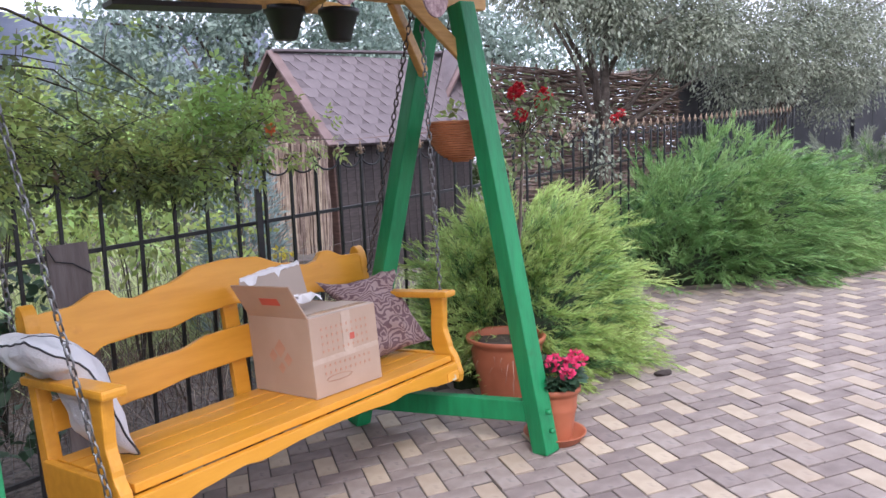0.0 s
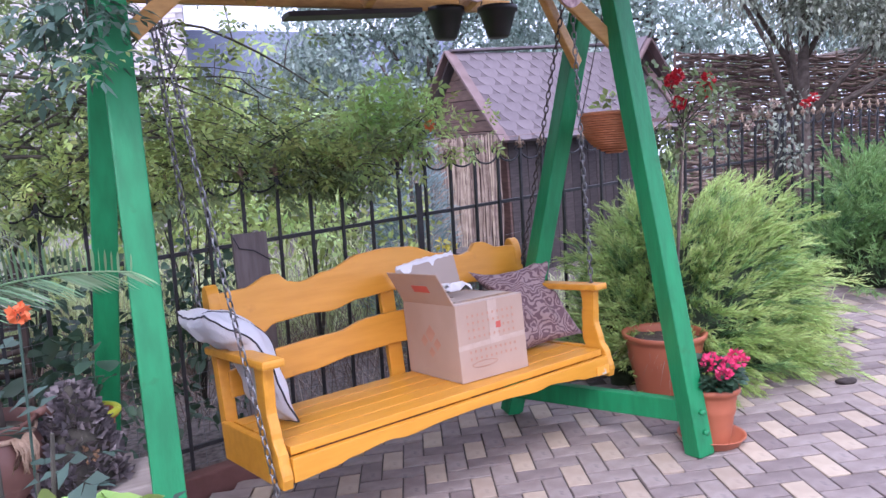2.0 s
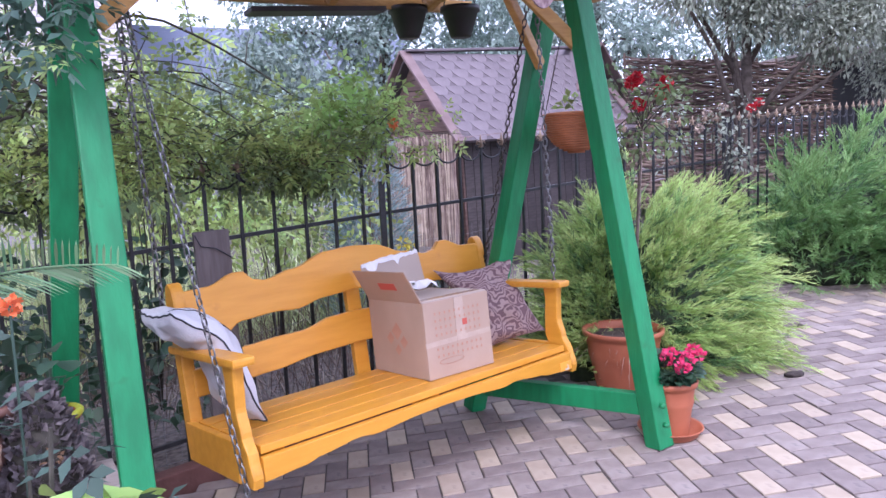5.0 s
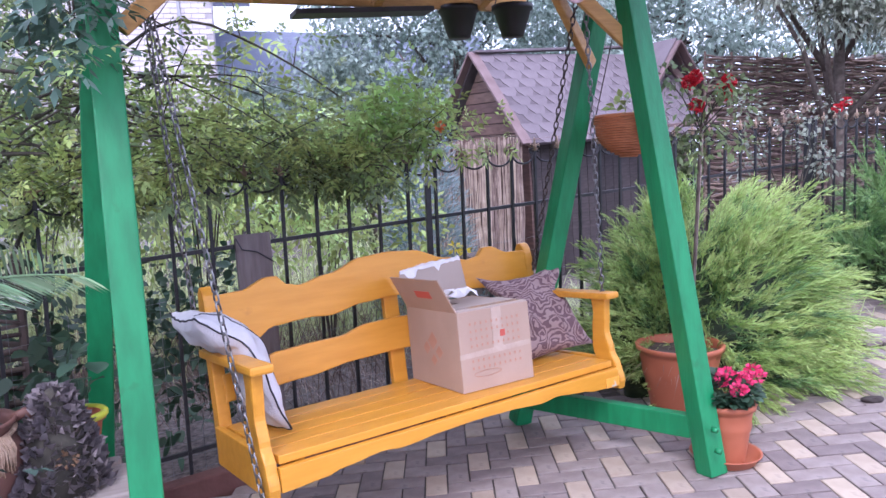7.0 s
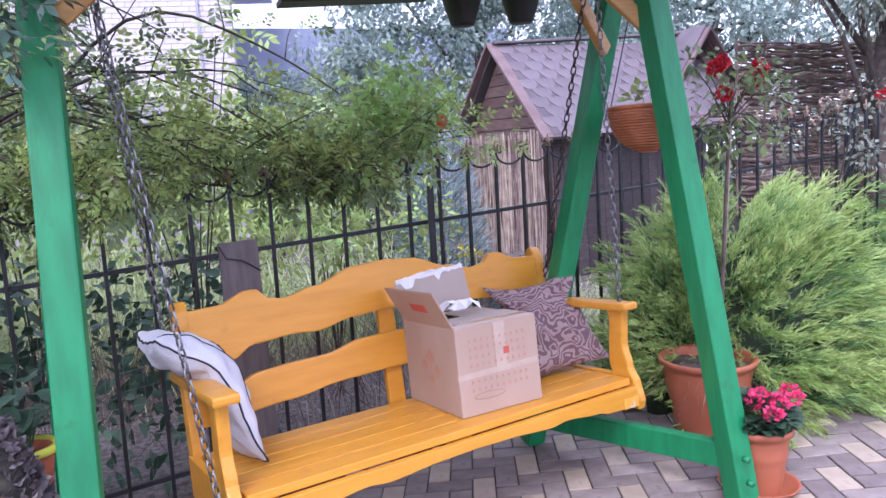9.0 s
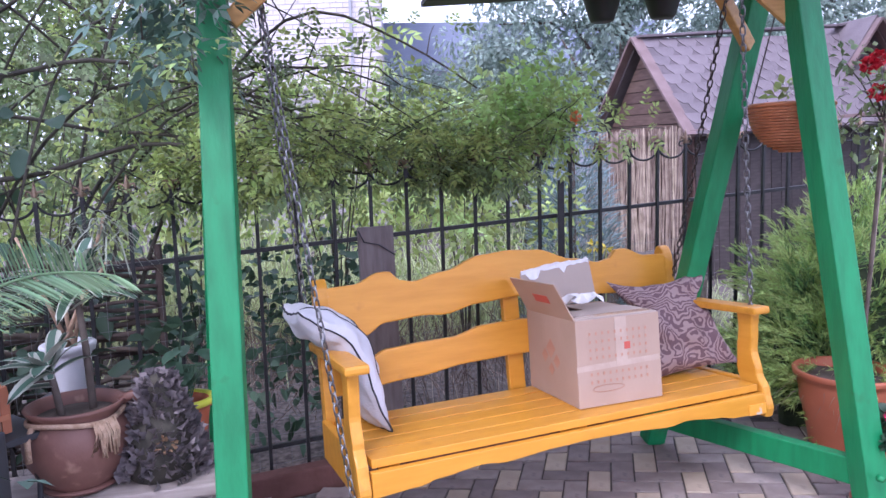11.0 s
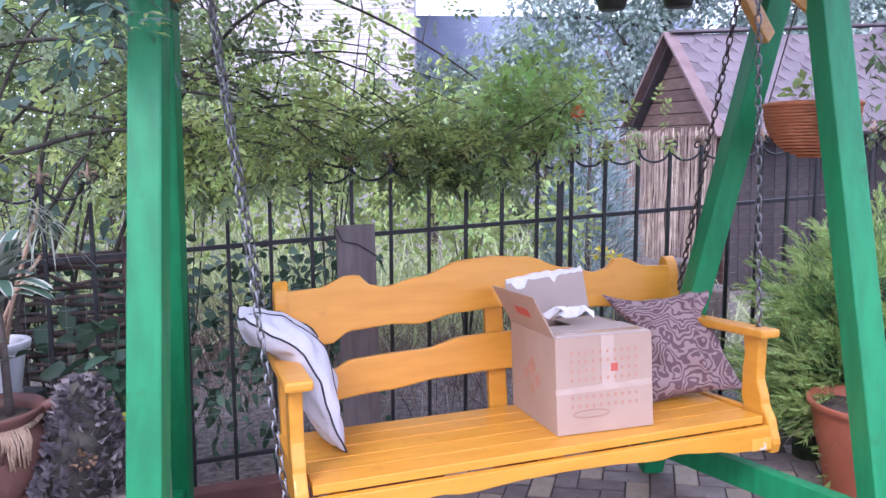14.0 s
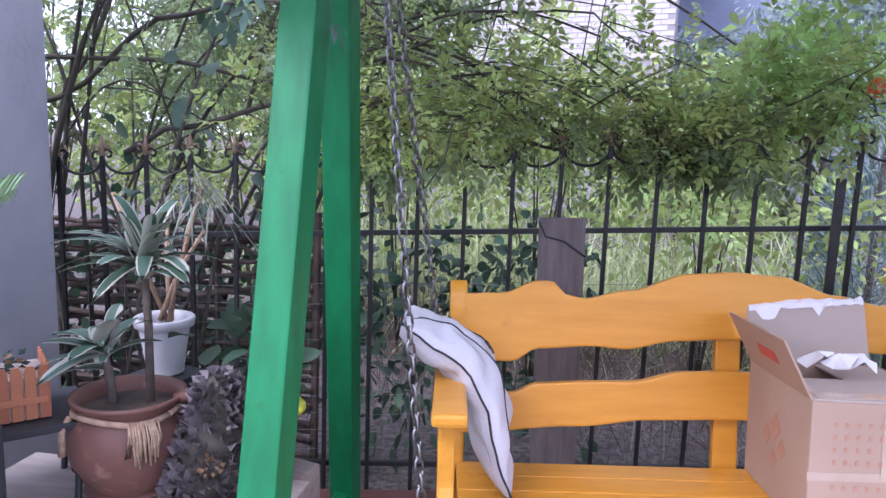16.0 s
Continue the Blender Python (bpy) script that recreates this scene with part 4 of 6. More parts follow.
POT1 = flower_pot("flower_pot", pose(1.235, 0.50, ground_z(1.235)), 0.135, 0.205, 0.375, M["terracotta"], "large terracotta plastic pot with dry soil and a few dry stalks")
base = np.array([[0.04, 0.0, 0.30], [-0.05, 0.03, 0.30], [0.0, -0.06, 0.30]])[RNG.integers(0, 3, 60)] + RNG.normal(size=(60, 3)) * 0.02
blade_mesh("dry_grass", base, RNG.normal(size=(60, 3)) * [1, 1, 0.3] + [0.0, -0.5, 0.8], RNG.uniform(0.1, 0.32, 60), 0.005, M["reed"], POT1, "dry arching grass stalks", bend=0.9)
POT2 = flower_pot("flower_pot", pose(1.13, -0.07, ground_z(1.13)), 0.08, 0.112, 0.27, M["terracotta"], "terracotta pot with pink geraniums standing in a saucer", saucer=0.145)


def geranium(parent, z):
    pos, d = cloud(420, (0, 0, z + 0.045), (0.135, 0.135, 0.07), 0.2)
    round_leaf_mesh("foliage", pos, d * [1, 1, 0.4] + [0, 0, 0.2], RNG.uniform(0.03, 0.05, 420), RNG.uniform(0.03, 0.045, 420), M["leaf_dark"], parent, "dark green geranium leaves")
    for k in range(9):
        a, r = k * 2.4, 0.03 + 0.011 * k
        c = np.array([r * math.cos(a) + 0.03, r * math.sin(a) - 0.03, z + 0.10 + 0.02 * math.sin(k * 1.7)])
        pos, d = cloud(46, c, (0.026, 0.026, 0.018), 0.4)
        leaf_mesh("flower_head", pos, d + [0, 0, 0.3], 0.02, 0.02, M["petal_pink"], parent, "bright pink flower head", droop=0.0)


geranium(POT2, 0.27)


def basket():
    b = tagged(empty("hanging_basket", pose(0.885, 0.33, 1.42)), "orange wicker hanging basket with a small green plant", "hanging basket")
    for i in range(17):
        t = i / 16
        z = 0.175 * t
        r = 0.152 * math.sqrt(max(0.05, 1 - (1 - t) ** 2.2))
        n = 56
        v, f = tube([((r + 0.0035 * (1 if (k + i) % 2 else -1)) * math.cos(2 * math.pi * k / n), (r + 0.0035 * (1 if (k + i) % 2 else -1)) * math.sin(2 * math.pi * k / n), z) for k in range(n + 1)], 0.0062, 5)
        data_part("wicker_strand", v, f, M["wicker"], b, smooth=True)
    part("liner", lathe([(0.0, 0.02), (0.08, 0.03), (0.125, 0.08), (0.143, 0.165), (0.12, 0.16), (0.0, 0.155)], 32), M["soil"], b, "dark soil filling", smooth=True)
    data_part("rim", *tube([(0.156 * math.cos(a), 0.156 * math.sin(a), 0.18) for a in np.linspace(0, 2 * math.pi, 49)], 0.009, 7), M["wicker"], b, smooth=True)
    for a in (0.4, 2.5, 4.6):
        data_part("hanger", *tube([(0.152 * math.cos(a), 0.152 * math.sin(a), 0.18), (-0.03, 0.0, 0.70)], 0.0028, 5), M["chain_dark"], b, "thin dark hanging wire")
    pos, d = cloud(26, (0.0, 0, 0.225), (0.09, 0.07, 0.05), 0.2)
    leaf_mesh("plant", pos, d + [0, 0, 0.5], RNG.uniform(0.035, 0.06, 26), RNG.uniform(0.03, 0.045, 26), M["leaf_vine"], b, "small round-leaved plant")
    pos, d = cloud(30, (-0.02, 0, 0.25), (0.03, 0.03, 0.02), 0.2)
    leaf_mesh("blossom", pos, d, 0.014, 0.014, M["paper"], b, "small white blossom", droop=0)


basket()


def rose_tree():
    t = tagged(empty("rose_tree"), "slender standard rose with dark red blooms tied to a stake", "rose")
    S = [(1.27, 0.50, 0.09), (1.265, 0.44, 0.5), (1.25, 0.37, 1.0), (1.235, 0.30, 1.5), (1.24, 0.28, 1.68)]
    data_part("stem", *tube(S, 0.010, 7, 0.7), M["bark"], t, smooth=True)
    data_part("stake", *tube([(1.29, 0.52, 0.09), (1.25, 0.31, 1.52)], 0.006, 6), M["reed"], t)
    tips = []
    for k in range(16):
        a = k * 2.4
        e = np.array([1.24 + 0.17 * math.cos(a), 0.28 + 0.17 * math.sin(a), 1.62 + 0.17 * math.sin(k * 1.3)])
        c0 = np.array(S[3]) + [0, 0, 0.02 * k / 4]
        data_part("branch", *tube([c0, (c0 + e) / 2 + [0, 0, 0.03], e], 0.004, 5, 0.5), M["vinebark"], t)
        tips.append(e)
    tips = np.array(tips + [[1.24, 0.28, 1.45], [1.2, 0.28, 1.5], [1.26, 0.3, 1.56], [1.25, 0.28, 1.64], [1.22, 0.26, 1.40]])
    pos, d = clumps(360, tips, 0.07)
    leaf_mesh("foliage", pos, d + [0, 0, -0.2], RNG.uniform(0.03, 0.045, 360), RNG.uniform(0.018, 0.028, 360), M["leaf_vine_d"], t, "dull green rose leaves")
    for c in ((1.12, 0.20, 1.735), (1.16, 0.22, 1.76), (1.33, 0.27, 1.715), (1.36, 0.30, 1.69), (1.15, 0.19, 1.63), (1.345, 0.25, 1.74)):
        pos, d = cloud(60, c, (0.024, 0.024, 0.02), 0.3)
        leaf_mesh("bloom", pos, d, 0.022, 0.024, M["petal_red"], t, "dark red rose bloom", droop=0.0, fold=0.4)


rose_tree()


def second_rose():
    t = tagged(empty("rose_bush"), "faded pale roses on a tall bush behind the iron fence", "rose")
    t.matrix_world = Matrix.Translation((1.20, 0.72, 0.08))
    cs = []
    for k in range(9):
        e = np.array([1.9 + 0.35 * math.cos(k * 2.3), 1.42 + 0.12 * math.sin(k * 1.9), 1.25 + 0.42 * (k % 4) / 3])
        data_part("cane", *tube([(1.95 + 0.02 * k, 1.45, 0.1), (1.93, 1.45, 0.8), e], 0.006, 5, 0.5), M["vinebark"], t)
        cs.append(e)
    pos, d = clumps(380, np.array(cs), 0.13)
    leaf_mesh("foliage", pos, d, RNG.uniform(0.03, 0.05, 380), RNG.uniform(0.02, 0.032, 380), M["leaf_silver"], t, "grey-green rose leaves")
    for c in ((2.52, 1.58, 1.71), (2.46, 1.60, 1.66)):
        pos, d = cloud(50, c, (0.03, 0.03, 0.024), 0.3)
        leaf_mesh("bloom", pos, d, 0.024, 0.026, M["petal_red"], t, "scarlet rose bloom", droop=0.0, fold=0.4)
    for c in ((1.85, 1.40, 1.62), (2.0, 1.40, 1.66), (1.75, 1.38, 1.5)):
        pos, d = cloud(40, c, (0.03, 0.03, 0.024), 0.3)
        leaf_mesh("bloom", pos, d, 0.024, 0.026, M["reed"], t, "withered pale bloom", droop=0.3, fold=0.4)


second_rose()


# ---- junipers ----
def juniper(centre, rx, ry, h, n, label, mats, seed, lean=(0.25, -0.15), size=1.0, k=13, m=14):
    """A spreading juniper: many plumes, each a stem that fans into feathery sprays."""
    rs = np.random.default_rng(seed)
    j = tagged(empty("juniper", Matrix.Translation(centre)), label, "juniper", group="spreading junipers")
    # solid near-black core in place of the shade between the twigs
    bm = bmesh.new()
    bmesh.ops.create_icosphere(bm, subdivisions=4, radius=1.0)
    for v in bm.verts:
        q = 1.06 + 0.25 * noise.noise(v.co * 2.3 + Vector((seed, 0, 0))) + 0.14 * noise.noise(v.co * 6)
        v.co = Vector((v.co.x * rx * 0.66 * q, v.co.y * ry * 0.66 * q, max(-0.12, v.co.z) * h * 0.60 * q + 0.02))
    part("inner_mass", bm, M["juniper_core"], j, "solid core coloured dark for the shade among inner twigs", smooth=True)
    a = rs.random(n) * 2 * np.pi
    el = np.arccos(np.clip(1 - rs.random(n) ** 0.75 * 1.02, -0.02, 1))
    d = np.stack([np.sin(el) * np.cos(a), np.sin(el) * np.sin(a), np.cos(el)], 1)
    lump = 1 + 0.22 * np.array([noise.noise(Vector(q) * 2.4 + Vector((seed, 3, 0))) for q in d])[:, None]
    base = d * np.array([rx, ry, h]) * rs.uniform(0.46, 0.80, (n, 1)) * lump
    base[:, 2] = np.maximum(base[:, 2], 0.03)
    sway = np.array([noise.noise_vector(Vector(q) * 2.2 + Vector((seed, 0, 5)))[:] for q in d]) * [0.9, 0.9, 0.4]
    D = unit(d * [0.85, 0.85, 0.5] + [lean[0], lean[1], 0.36] + rs.normal(size=(n, 3)) * 0.15 + sway)
    L = rs.uniform(0.20, 0.46, (n, 1)) * size
    g = np.array([0, 0, -1.0])
    s = np.sort(rs.random((n, k)) ** 0.8, 1)[..., None]
    B = base[:, None] + D[:, None] * L[:, None] * s + g * L[:, None] * 0.20 * s ** 2
    T = unit(D[:, None] + g * 0.4 * s)
    S = unit(T + rs.normal(size=(n, k, 3)) * (0.40 - 0.26 * s))
    l = L[:, None] * 0.44 * (1.1 - 0.45 * s) * rs.uniform(0.7, 1.2, (n, k, 1))
    t = np.linspace(0.1, 1.0, m)[None, None, :, None]
    P = B[:, :, None] + S[:, :, None] * l[:, :, None] * t + g * l[:, :, None] * 0.14 * t ** 2
    Q = unit(S[:, :, None] * 1.25 + rs.normal(size=(n, k, m, 3)) * 0.30)
    ln = size * 0.054 * (1.15 - 0.5 * t) * rs.uniform(0.6, 1.25, (n, k, m, 1))
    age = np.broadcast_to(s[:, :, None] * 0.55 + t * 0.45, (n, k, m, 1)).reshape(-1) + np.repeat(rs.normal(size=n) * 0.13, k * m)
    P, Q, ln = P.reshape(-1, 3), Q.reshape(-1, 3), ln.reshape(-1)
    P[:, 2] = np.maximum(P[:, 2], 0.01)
    # needles near the stem get a darker colour for shade; tips are really paler
    for name, lo, hi, mt, lab in (("inner_foliage", -9, 0.22, mats[0], "inner needles with shade put into their colour"), ("needle_foliage", 0.22, 0.44, mats[1], "feathery green needle sprays"), ("pale_foliage", 0.44, 9, mats[2], "paler feathery tips")):
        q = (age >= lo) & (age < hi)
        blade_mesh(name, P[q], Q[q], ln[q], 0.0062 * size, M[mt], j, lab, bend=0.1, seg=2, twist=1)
    return j


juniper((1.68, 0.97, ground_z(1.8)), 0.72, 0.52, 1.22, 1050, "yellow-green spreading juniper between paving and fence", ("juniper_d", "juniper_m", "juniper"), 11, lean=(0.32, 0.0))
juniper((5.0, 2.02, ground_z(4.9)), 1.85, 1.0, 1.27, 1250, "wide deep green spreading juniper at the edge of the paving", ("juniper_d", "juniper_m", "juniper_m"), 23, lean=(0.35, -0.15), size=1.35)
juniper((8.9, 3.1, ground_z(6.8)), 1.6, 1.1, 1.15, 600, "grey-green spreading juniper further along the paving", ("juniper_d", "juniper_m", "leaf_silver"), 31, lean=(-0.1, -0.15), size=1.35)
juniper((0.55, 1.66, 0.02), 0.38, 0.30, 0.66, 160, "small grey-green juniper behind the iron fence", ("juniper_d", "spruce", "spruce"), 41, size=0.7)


def small_stone():
    bm = bmesh.new()
    bmesh.ops.create_icosphere(bm, subdivisions=3, radius=1.0)
    for v in bm.verts:
        k = 1 + 0.25 * noise.noise(v.co * 1.7)
        v.co = Vector((v.co.x * 0.055 * k, v.co.y * 0.02 * k * (1.3 if v.co.x < 0 else 0.9), v.co.z * 0.02 * k + 0.014))
    o = part("stone", bm, M["stone"], smooth=True, m=pose(2.14, 0.22, ground_z(2.14), 0, -3, -25))
    tagged(o, "small dark brown stone lying on the paving", "stone")


small_stone()


# ---- the garden behind the fence ----
def hut():
    h = tagged(empty("garden_hut"), "small brown wooden hut with purple-grey hexagonal shingles", "hut")
    A, r, q = Vector((1.60, 5.90, 2.735)), Vector((0.946, 0.324, 0.070)), Vector((0.324, -0.946, 0.0))
    w, dh, L = 1.02, 1.10, 3.05
    z = Vector((0, 0, 1))
    for s in (-1, 1):
        dn = (q * s * w - z * dh).normalized()
        sl = math.hypot(w, dh) + 0.04
        nrm = (q * s * dh + z * w).normalized()
        R = Matrix((r, -dn, nrm)).transposed().to_4x4() if s > 0 else Matrix((-r, -dn, nrm)).transposed().to_4x4()
        base = Matrix.Translation(A - r * 0.02) @ R
        rb = part("roof", box(L, sl, 0.04, c=(L / 2 * (1 if s > 0 else -1), -sl / 2, 0), bevel=0.004), M["shingle_dark"], h, "shingled roof slope", m=base)
        if s > 0:
            rows, step = 10, sl / 10
            tabw = 0.245
            hexo = [(0.0, 0.0), (0.006, -0.075), (0.062, -0.158), (tabw - 0.062, -0.158), (tabw - 0.006, -0.075), (tabw, 0.0)]
            me = bpy.data.meshes.new("shingle")
            n = len(hexo)
            me.from_pydata([(x, y, 0.006) for x, y in hexo] + [(x, y, 0.0) for x, y in hexo], [], [tuple(range(n))[::-1]] + [(i, (i + 1) % n, n + (i + 1) % n, n + i) for i in range(n)])
            me.materials.append(M["shingle"])
            for j in range(rows):
                for i in range(int(L / tabw)):
                    o = new("shingle", me)
                    o.parent = rb
                    o.matrix_basis = Matrix.Translation((0.0 + tabw * (i + 0.5 * (j % 2)), -step * j - 0.004, 0.021 + 0.001 * ((i * 7 + j * 3) % 3)))
                    if tabw * (i + 0.5 * (j % 2)) + tabw > L:
                        bpy.data.objects.remove(o)
        # barge boards
        e = A + q * s * w - z * dh
        for k in (0.0, 1.0):
            off = r * (L * k - 0.05 + 0.06 * k)
            part("barge_board", beam_between(A + off + z * 0.03, e + off + dn * 0.05 + z * 0.02, 0.03, 0.13, 0.005, up=r), M["barge"], h, "purple-brown barge board")
        part("eave_trim", beam_between(e - r * 0.05, e + r * (L + 0.05), 0.03, 0.07, 0.004), M["barge"], h)
    part("ridge_cap", beam_between(A - r * 0.05 + z * 0.035, A + r * (L + 0.05) + z * 0.035, 0.16, 0.03, 0.008), M["shingle"], h)
    # gable of horizontal boards
    nb = 8
    for k in range(nb):
        t0, t1 = k / nb, (k + 1) / nb
        zt, zb = A.z - 0.06 - (dh - 0.06) * t0, A.z - 0.06 - (dh - 0.06) * t1 + 0.008
        wb = (w - 0.12) * t1
        wt = (w - 0.12) * t0
        bm = plate([(-wt - 0.01, zt), (-wb, zb), (wb, zb), (wt + 0.01, zt)], 0.024, bevel=0.003)
        part("gable_board", bm, M["hutboard"], h, m=Matrix.Translation((A.x + r.x * 0.16, A.y + r.y * 0.16, 0)) @ Matrix((-q, r, z)).transposed().to_4x4())
    wall = w - 0.22
    for k, (x0, y0, wd) in enumerate(((0.2, 0, 1),)):
        c = A + r * 0.20
        bm = box(0.05, 2 * wall, 1.65, c=(0, 0, 0), bevel=0.004)
        part("wall", bm, M["hutboard"], h, m=Matrix.Translation((c.x, c.y, 0.85)) @ Matrix((r.normalized(), -q, z)).transposed().to_4x4())
    f = A + q * wall
    # front wall under the eave, its shade painted into the boards
    for k in range(17):
        c = f + r * (0.20 + 0.14 * k + 0.07)
        part("wall_board", box(0.134, 0.03, 1.65, bevel=0.003), M["hutdark"], h, m=Matrix.Translation((c.x, c.y, 0.85)) @ Matrix((r.normalized(), -q, z)).transposed().to_4x4())
    part("far_wall", box(0.05, 2 * wall, 1.65), M["hutboard"], h, m=Matrix.Translation((A.x + r.x * 2.2, A.y + r.y * 2.2, 0.85)) @ Matrix((r.normalized(), -q, z)).transposed().to_4x4())
    # porch gable facing the paving at the far end, its back coloured dark for shade
    P = A + r * 2.93 + z * 0.02
    for s in (-1, 1):
        e = P + r * s * 0.86 - z * 1.08
        for k in (0.52, 0.40):
            part("porch_barge", beam_between(P + q * k, e + q * k, 0.03, 0.12 if k > 0.5 else 0.07, 0.005, up=q), M["barge"], h)
        bm = bmesh.new()
        fc = bm.faces.new([bm.verts.new(v) for v in (P - q * 0.3, e - q * 0.3, e + q * 0.5, P + q * 0.5)])
        ex = bmesh.ops.extrude_face_region(bm, geom=[fc])
        bmesh.ops.translate(bm, verts=[v for v in ex["geom"] if isinstance(v, bmesh.types.BMVert)], vec=(0, 0, 0.05))
        part("porch_roof", bm, M["shingle"], h)
        c = e + q * 0.42 - r * s * 0.10
        part("porch_post", box(0.08, 0.08, c.z + 0.05, c=(c.x, c.y, c.z / 2), bevel=0.005), M["barge"], h)
    c = P - q * 0.25
    part("porch_back", box(1.55, 0.05, 2.0), M["hutdark"], h, m=Matrix.Translation((c.x, c.y, 1.0)) @ Matrix((r.normalized(), -q, z)).transposed().to_4x4())
    return A, r, q


HUT_A, HUT_R, HUT_Q = hut()


def reed_screen():
    rs = np.random.default_rng(9)
    ch = []
    c0 = np.array((HUT_A - HUT_R * 0.12)[:])
    q = np.array(HUT_Q[:])
    for s in np.arange(-0.94, 1.02, 0.0105):
        top = 1.64 + 0.09 * rs.random()
        b = c0 + q * s
        j = rs.normal(size=2) * 0.022
        ch.append(tube([(b[0] + j[0], b[1], 0.0), (b[0] + j[1], b[1] + 0.01, 0.8), (b[0] + j[0] + 0.02 * rs.normal(), b[1] + 0.02 * rs.normal(), top)], 0.0075, 4))
    o = data_part("reed_screen", *merge(ch), M["reed"])
    tagged(o, "dry reed screen standing before the hut gable", "reed screen", kind="stuff")


reed_screen()


def wattle(name, a, b, z0, z1, label, step=0.028, seed=1, r=0.009, mt="twig"):
    rs = np.random.default_rng(seed)
    a, b = np.array(a, float), np.array(b, float)
    L = np.linalg.norm(b - a)
    t = tagged(empty(name), label, "wattle fence")
    d = (b - a) / L
    nrm = np.array([-d[1], d[0]])
    n = int(L / 0.45) + 1
    for k in range(n + 1):
        p = a + (b - a) * k / n
        data_part("stake", *tube([(p[0], p[1], z0 - 0.1), (p[0] + 0.01, p[1], z1 + 0.06)], 0.018, 6), M[mt], t)
    ch = []
    for i, z in enumerate(np.arange(z0, z1, step)):
        s0 = 0.0
        m = int(L / 0.11) + 2
        ph = (i % 2) * math.pi
        pts = []
        for k in range(m + 1):
            p = a + (b - a) * k / m
            off = 0.022 * math.sin(math.pi * k * 0.11 * 0 + math.pi * (L * k / m) / 0.45 + ph)
            pts.append((p[0] + nrm[0] * off, p[1] + nrm[1] * off, z + 0.010 * rs.normal()))
        ch.append(tube(pts, r * (0.7 + 0.6 * rs.random()), 5))
    w = data_part("wattle_weave", *merge(ch), M[mt], t, "woven brown rods", smooth=True)
    w["kind"] = "stuff"
    return t


wattle("wattle_fence", (-4.6, 1.60), (-2.02, 1.46), -0.04, 1.02, "low dark woven wattle fence behind the iron fence", step=0.036, seed=2, r=0.012, mt="twig_d").matrix_world = ON_FENCE
wattle("wattle_fence", (4.9, 6.3), (10.2, 7.1), 0.6, 2.75, "tall woven wattle screen behind the hut", step=0.037, seed=3, r=0.021)


def far_shed():
    s = tagged(empty("dark_shed"), "long dark sheet-metal shed with a corrugated roof edge", "shed")
    m = pose(11.0, 6.9, 0, 0, 0, -3)
    for k in range(12):
        part("wall_panel", box(0.49, 0.05, 2.7, c=(-1.4 + 0.5 * k, 0.0, 1.45), bevel=0.004), M["darkwall"], s, m=m)
    part("roof_slab", box(7.0, 1.9, 0.06, c=(1.5, 0.6, 2.95), bevel=0.01), M["plankgrey"], s, m=m)
    for k in range(4):
        part("post", box(0.09, 0.09, 2.9, c=(-1.5 + 2.0 * k, -0.55, 1.45), bevel=0.005), M["darkwall"], s, m=m)
    w = tagged(part("garden_wall", box(9.0, 0.2, 2.1, bevel=0.02), M["concrete"], m=pose(20.0, 5.2, 1.2, 0, 0, -8)), "grey rendered wall beyond the garden", "wall", kind="structure")


far_shed()


def brick_house():
    h = tagged(empty("brick_house"), "pale silicate brick house wall behind the garden", "house")
    X1, Y, W, H = -2.05, 12.4, 5.2, 6.4
    part("wall", box(W, 0.3, H, c=(X1 - W / 2, Y + 0.2, H / 2), bevel=0.0), M["mortar"], h, "grey mortar bed")
    part("side_wall", box(0.3, 6.6, H, c=(-0.16, 3.5, H / 2), bevel=0.0), M["mortar"], h, m=pose(X1, Y + 0.12, 0, 0, 0, 16))
    part("roof", box(W + 0.8, 8.2, 0.25, c=(X1 - W / 2, Y + 3.6, H + 0.12), bevel=0.02), M["slate"], h)
    bw, bh = 0.25, 0.088
    me = bpy.data.meshes.new("brick")
    w2, h2, d = bw / 2, bh / 2, 0.012
    v = [(-w2, 0, -h2), (w2, 0, -h2), (w2, 0, h2), (-w2, 0, h2)]
    v += [(x * 0.985, -d, z * 0.96) for x, _, z in v]
    me.from_pydata(v, [], [(4, 5, 6, 7), (0, 1, 5, 4), (1, 2, 6, 5), (2, 3, 7, 6), (3, 0, 4, 7)])
    me.materials.append(M["brickpale"])
    far_v, far_f = [], []
    count = 0
    for j in range(30, 62):
        z = 0.05 + 0.1 * j
        for i in range(int(W / 0.26)):
            x = X1 - 0.13 - 0.26 * i - 0.13 * (j % 2)
            if x - w2 < X1 - W:
                continue
            if i < 9 and z < 6.4:
                o = new("brick", me)
                o.parent = h
                o.location = (x, Y + 0.05, z)
            else:
                k = len(far_v)
                far_v += [(a + x, b + Y + 0.05, c + z) for a, b, c in v]
                far_f += [tuple(p + k for p in q) for q in ((4, 5, 6, 7), (0, 1, 5, 4), (1, 2, 6, 5), (2, 3, 7, 6), (3, 0, 4, 7))]
    o = data_part("brickwork", far_v, far_f, M["brickpale"], h)
    o["kind"] = "stuff"
    part("pipe", box(0.05, 0.05, 4, c=(X1 - 0.62, Y + 0.0, 5.2)), M["concrete"], h, "thin white pipe")


brick_house()


def blue_house():
    h = tagged(empty("blue_roofed_house"), "distant house with a blue-grey ribbed roof", "house")
    m = pose(1.2, 19.5, 0.5, 0, 0, 8)
    part("wall", box(8.6, 5.0, 4.5, c=(0, 2.5, 1.75), bevel=0.02), M["concrete"], h, m=m)
    for k in range(9):
        part("roof_sheet", box(8.8, 0.03, 0.165, c=(0, -0.1 + 0.03 * k, 3.66 + 0.16 * k), bevel=0.006), M["slate"], h, m=m)


blue_house()


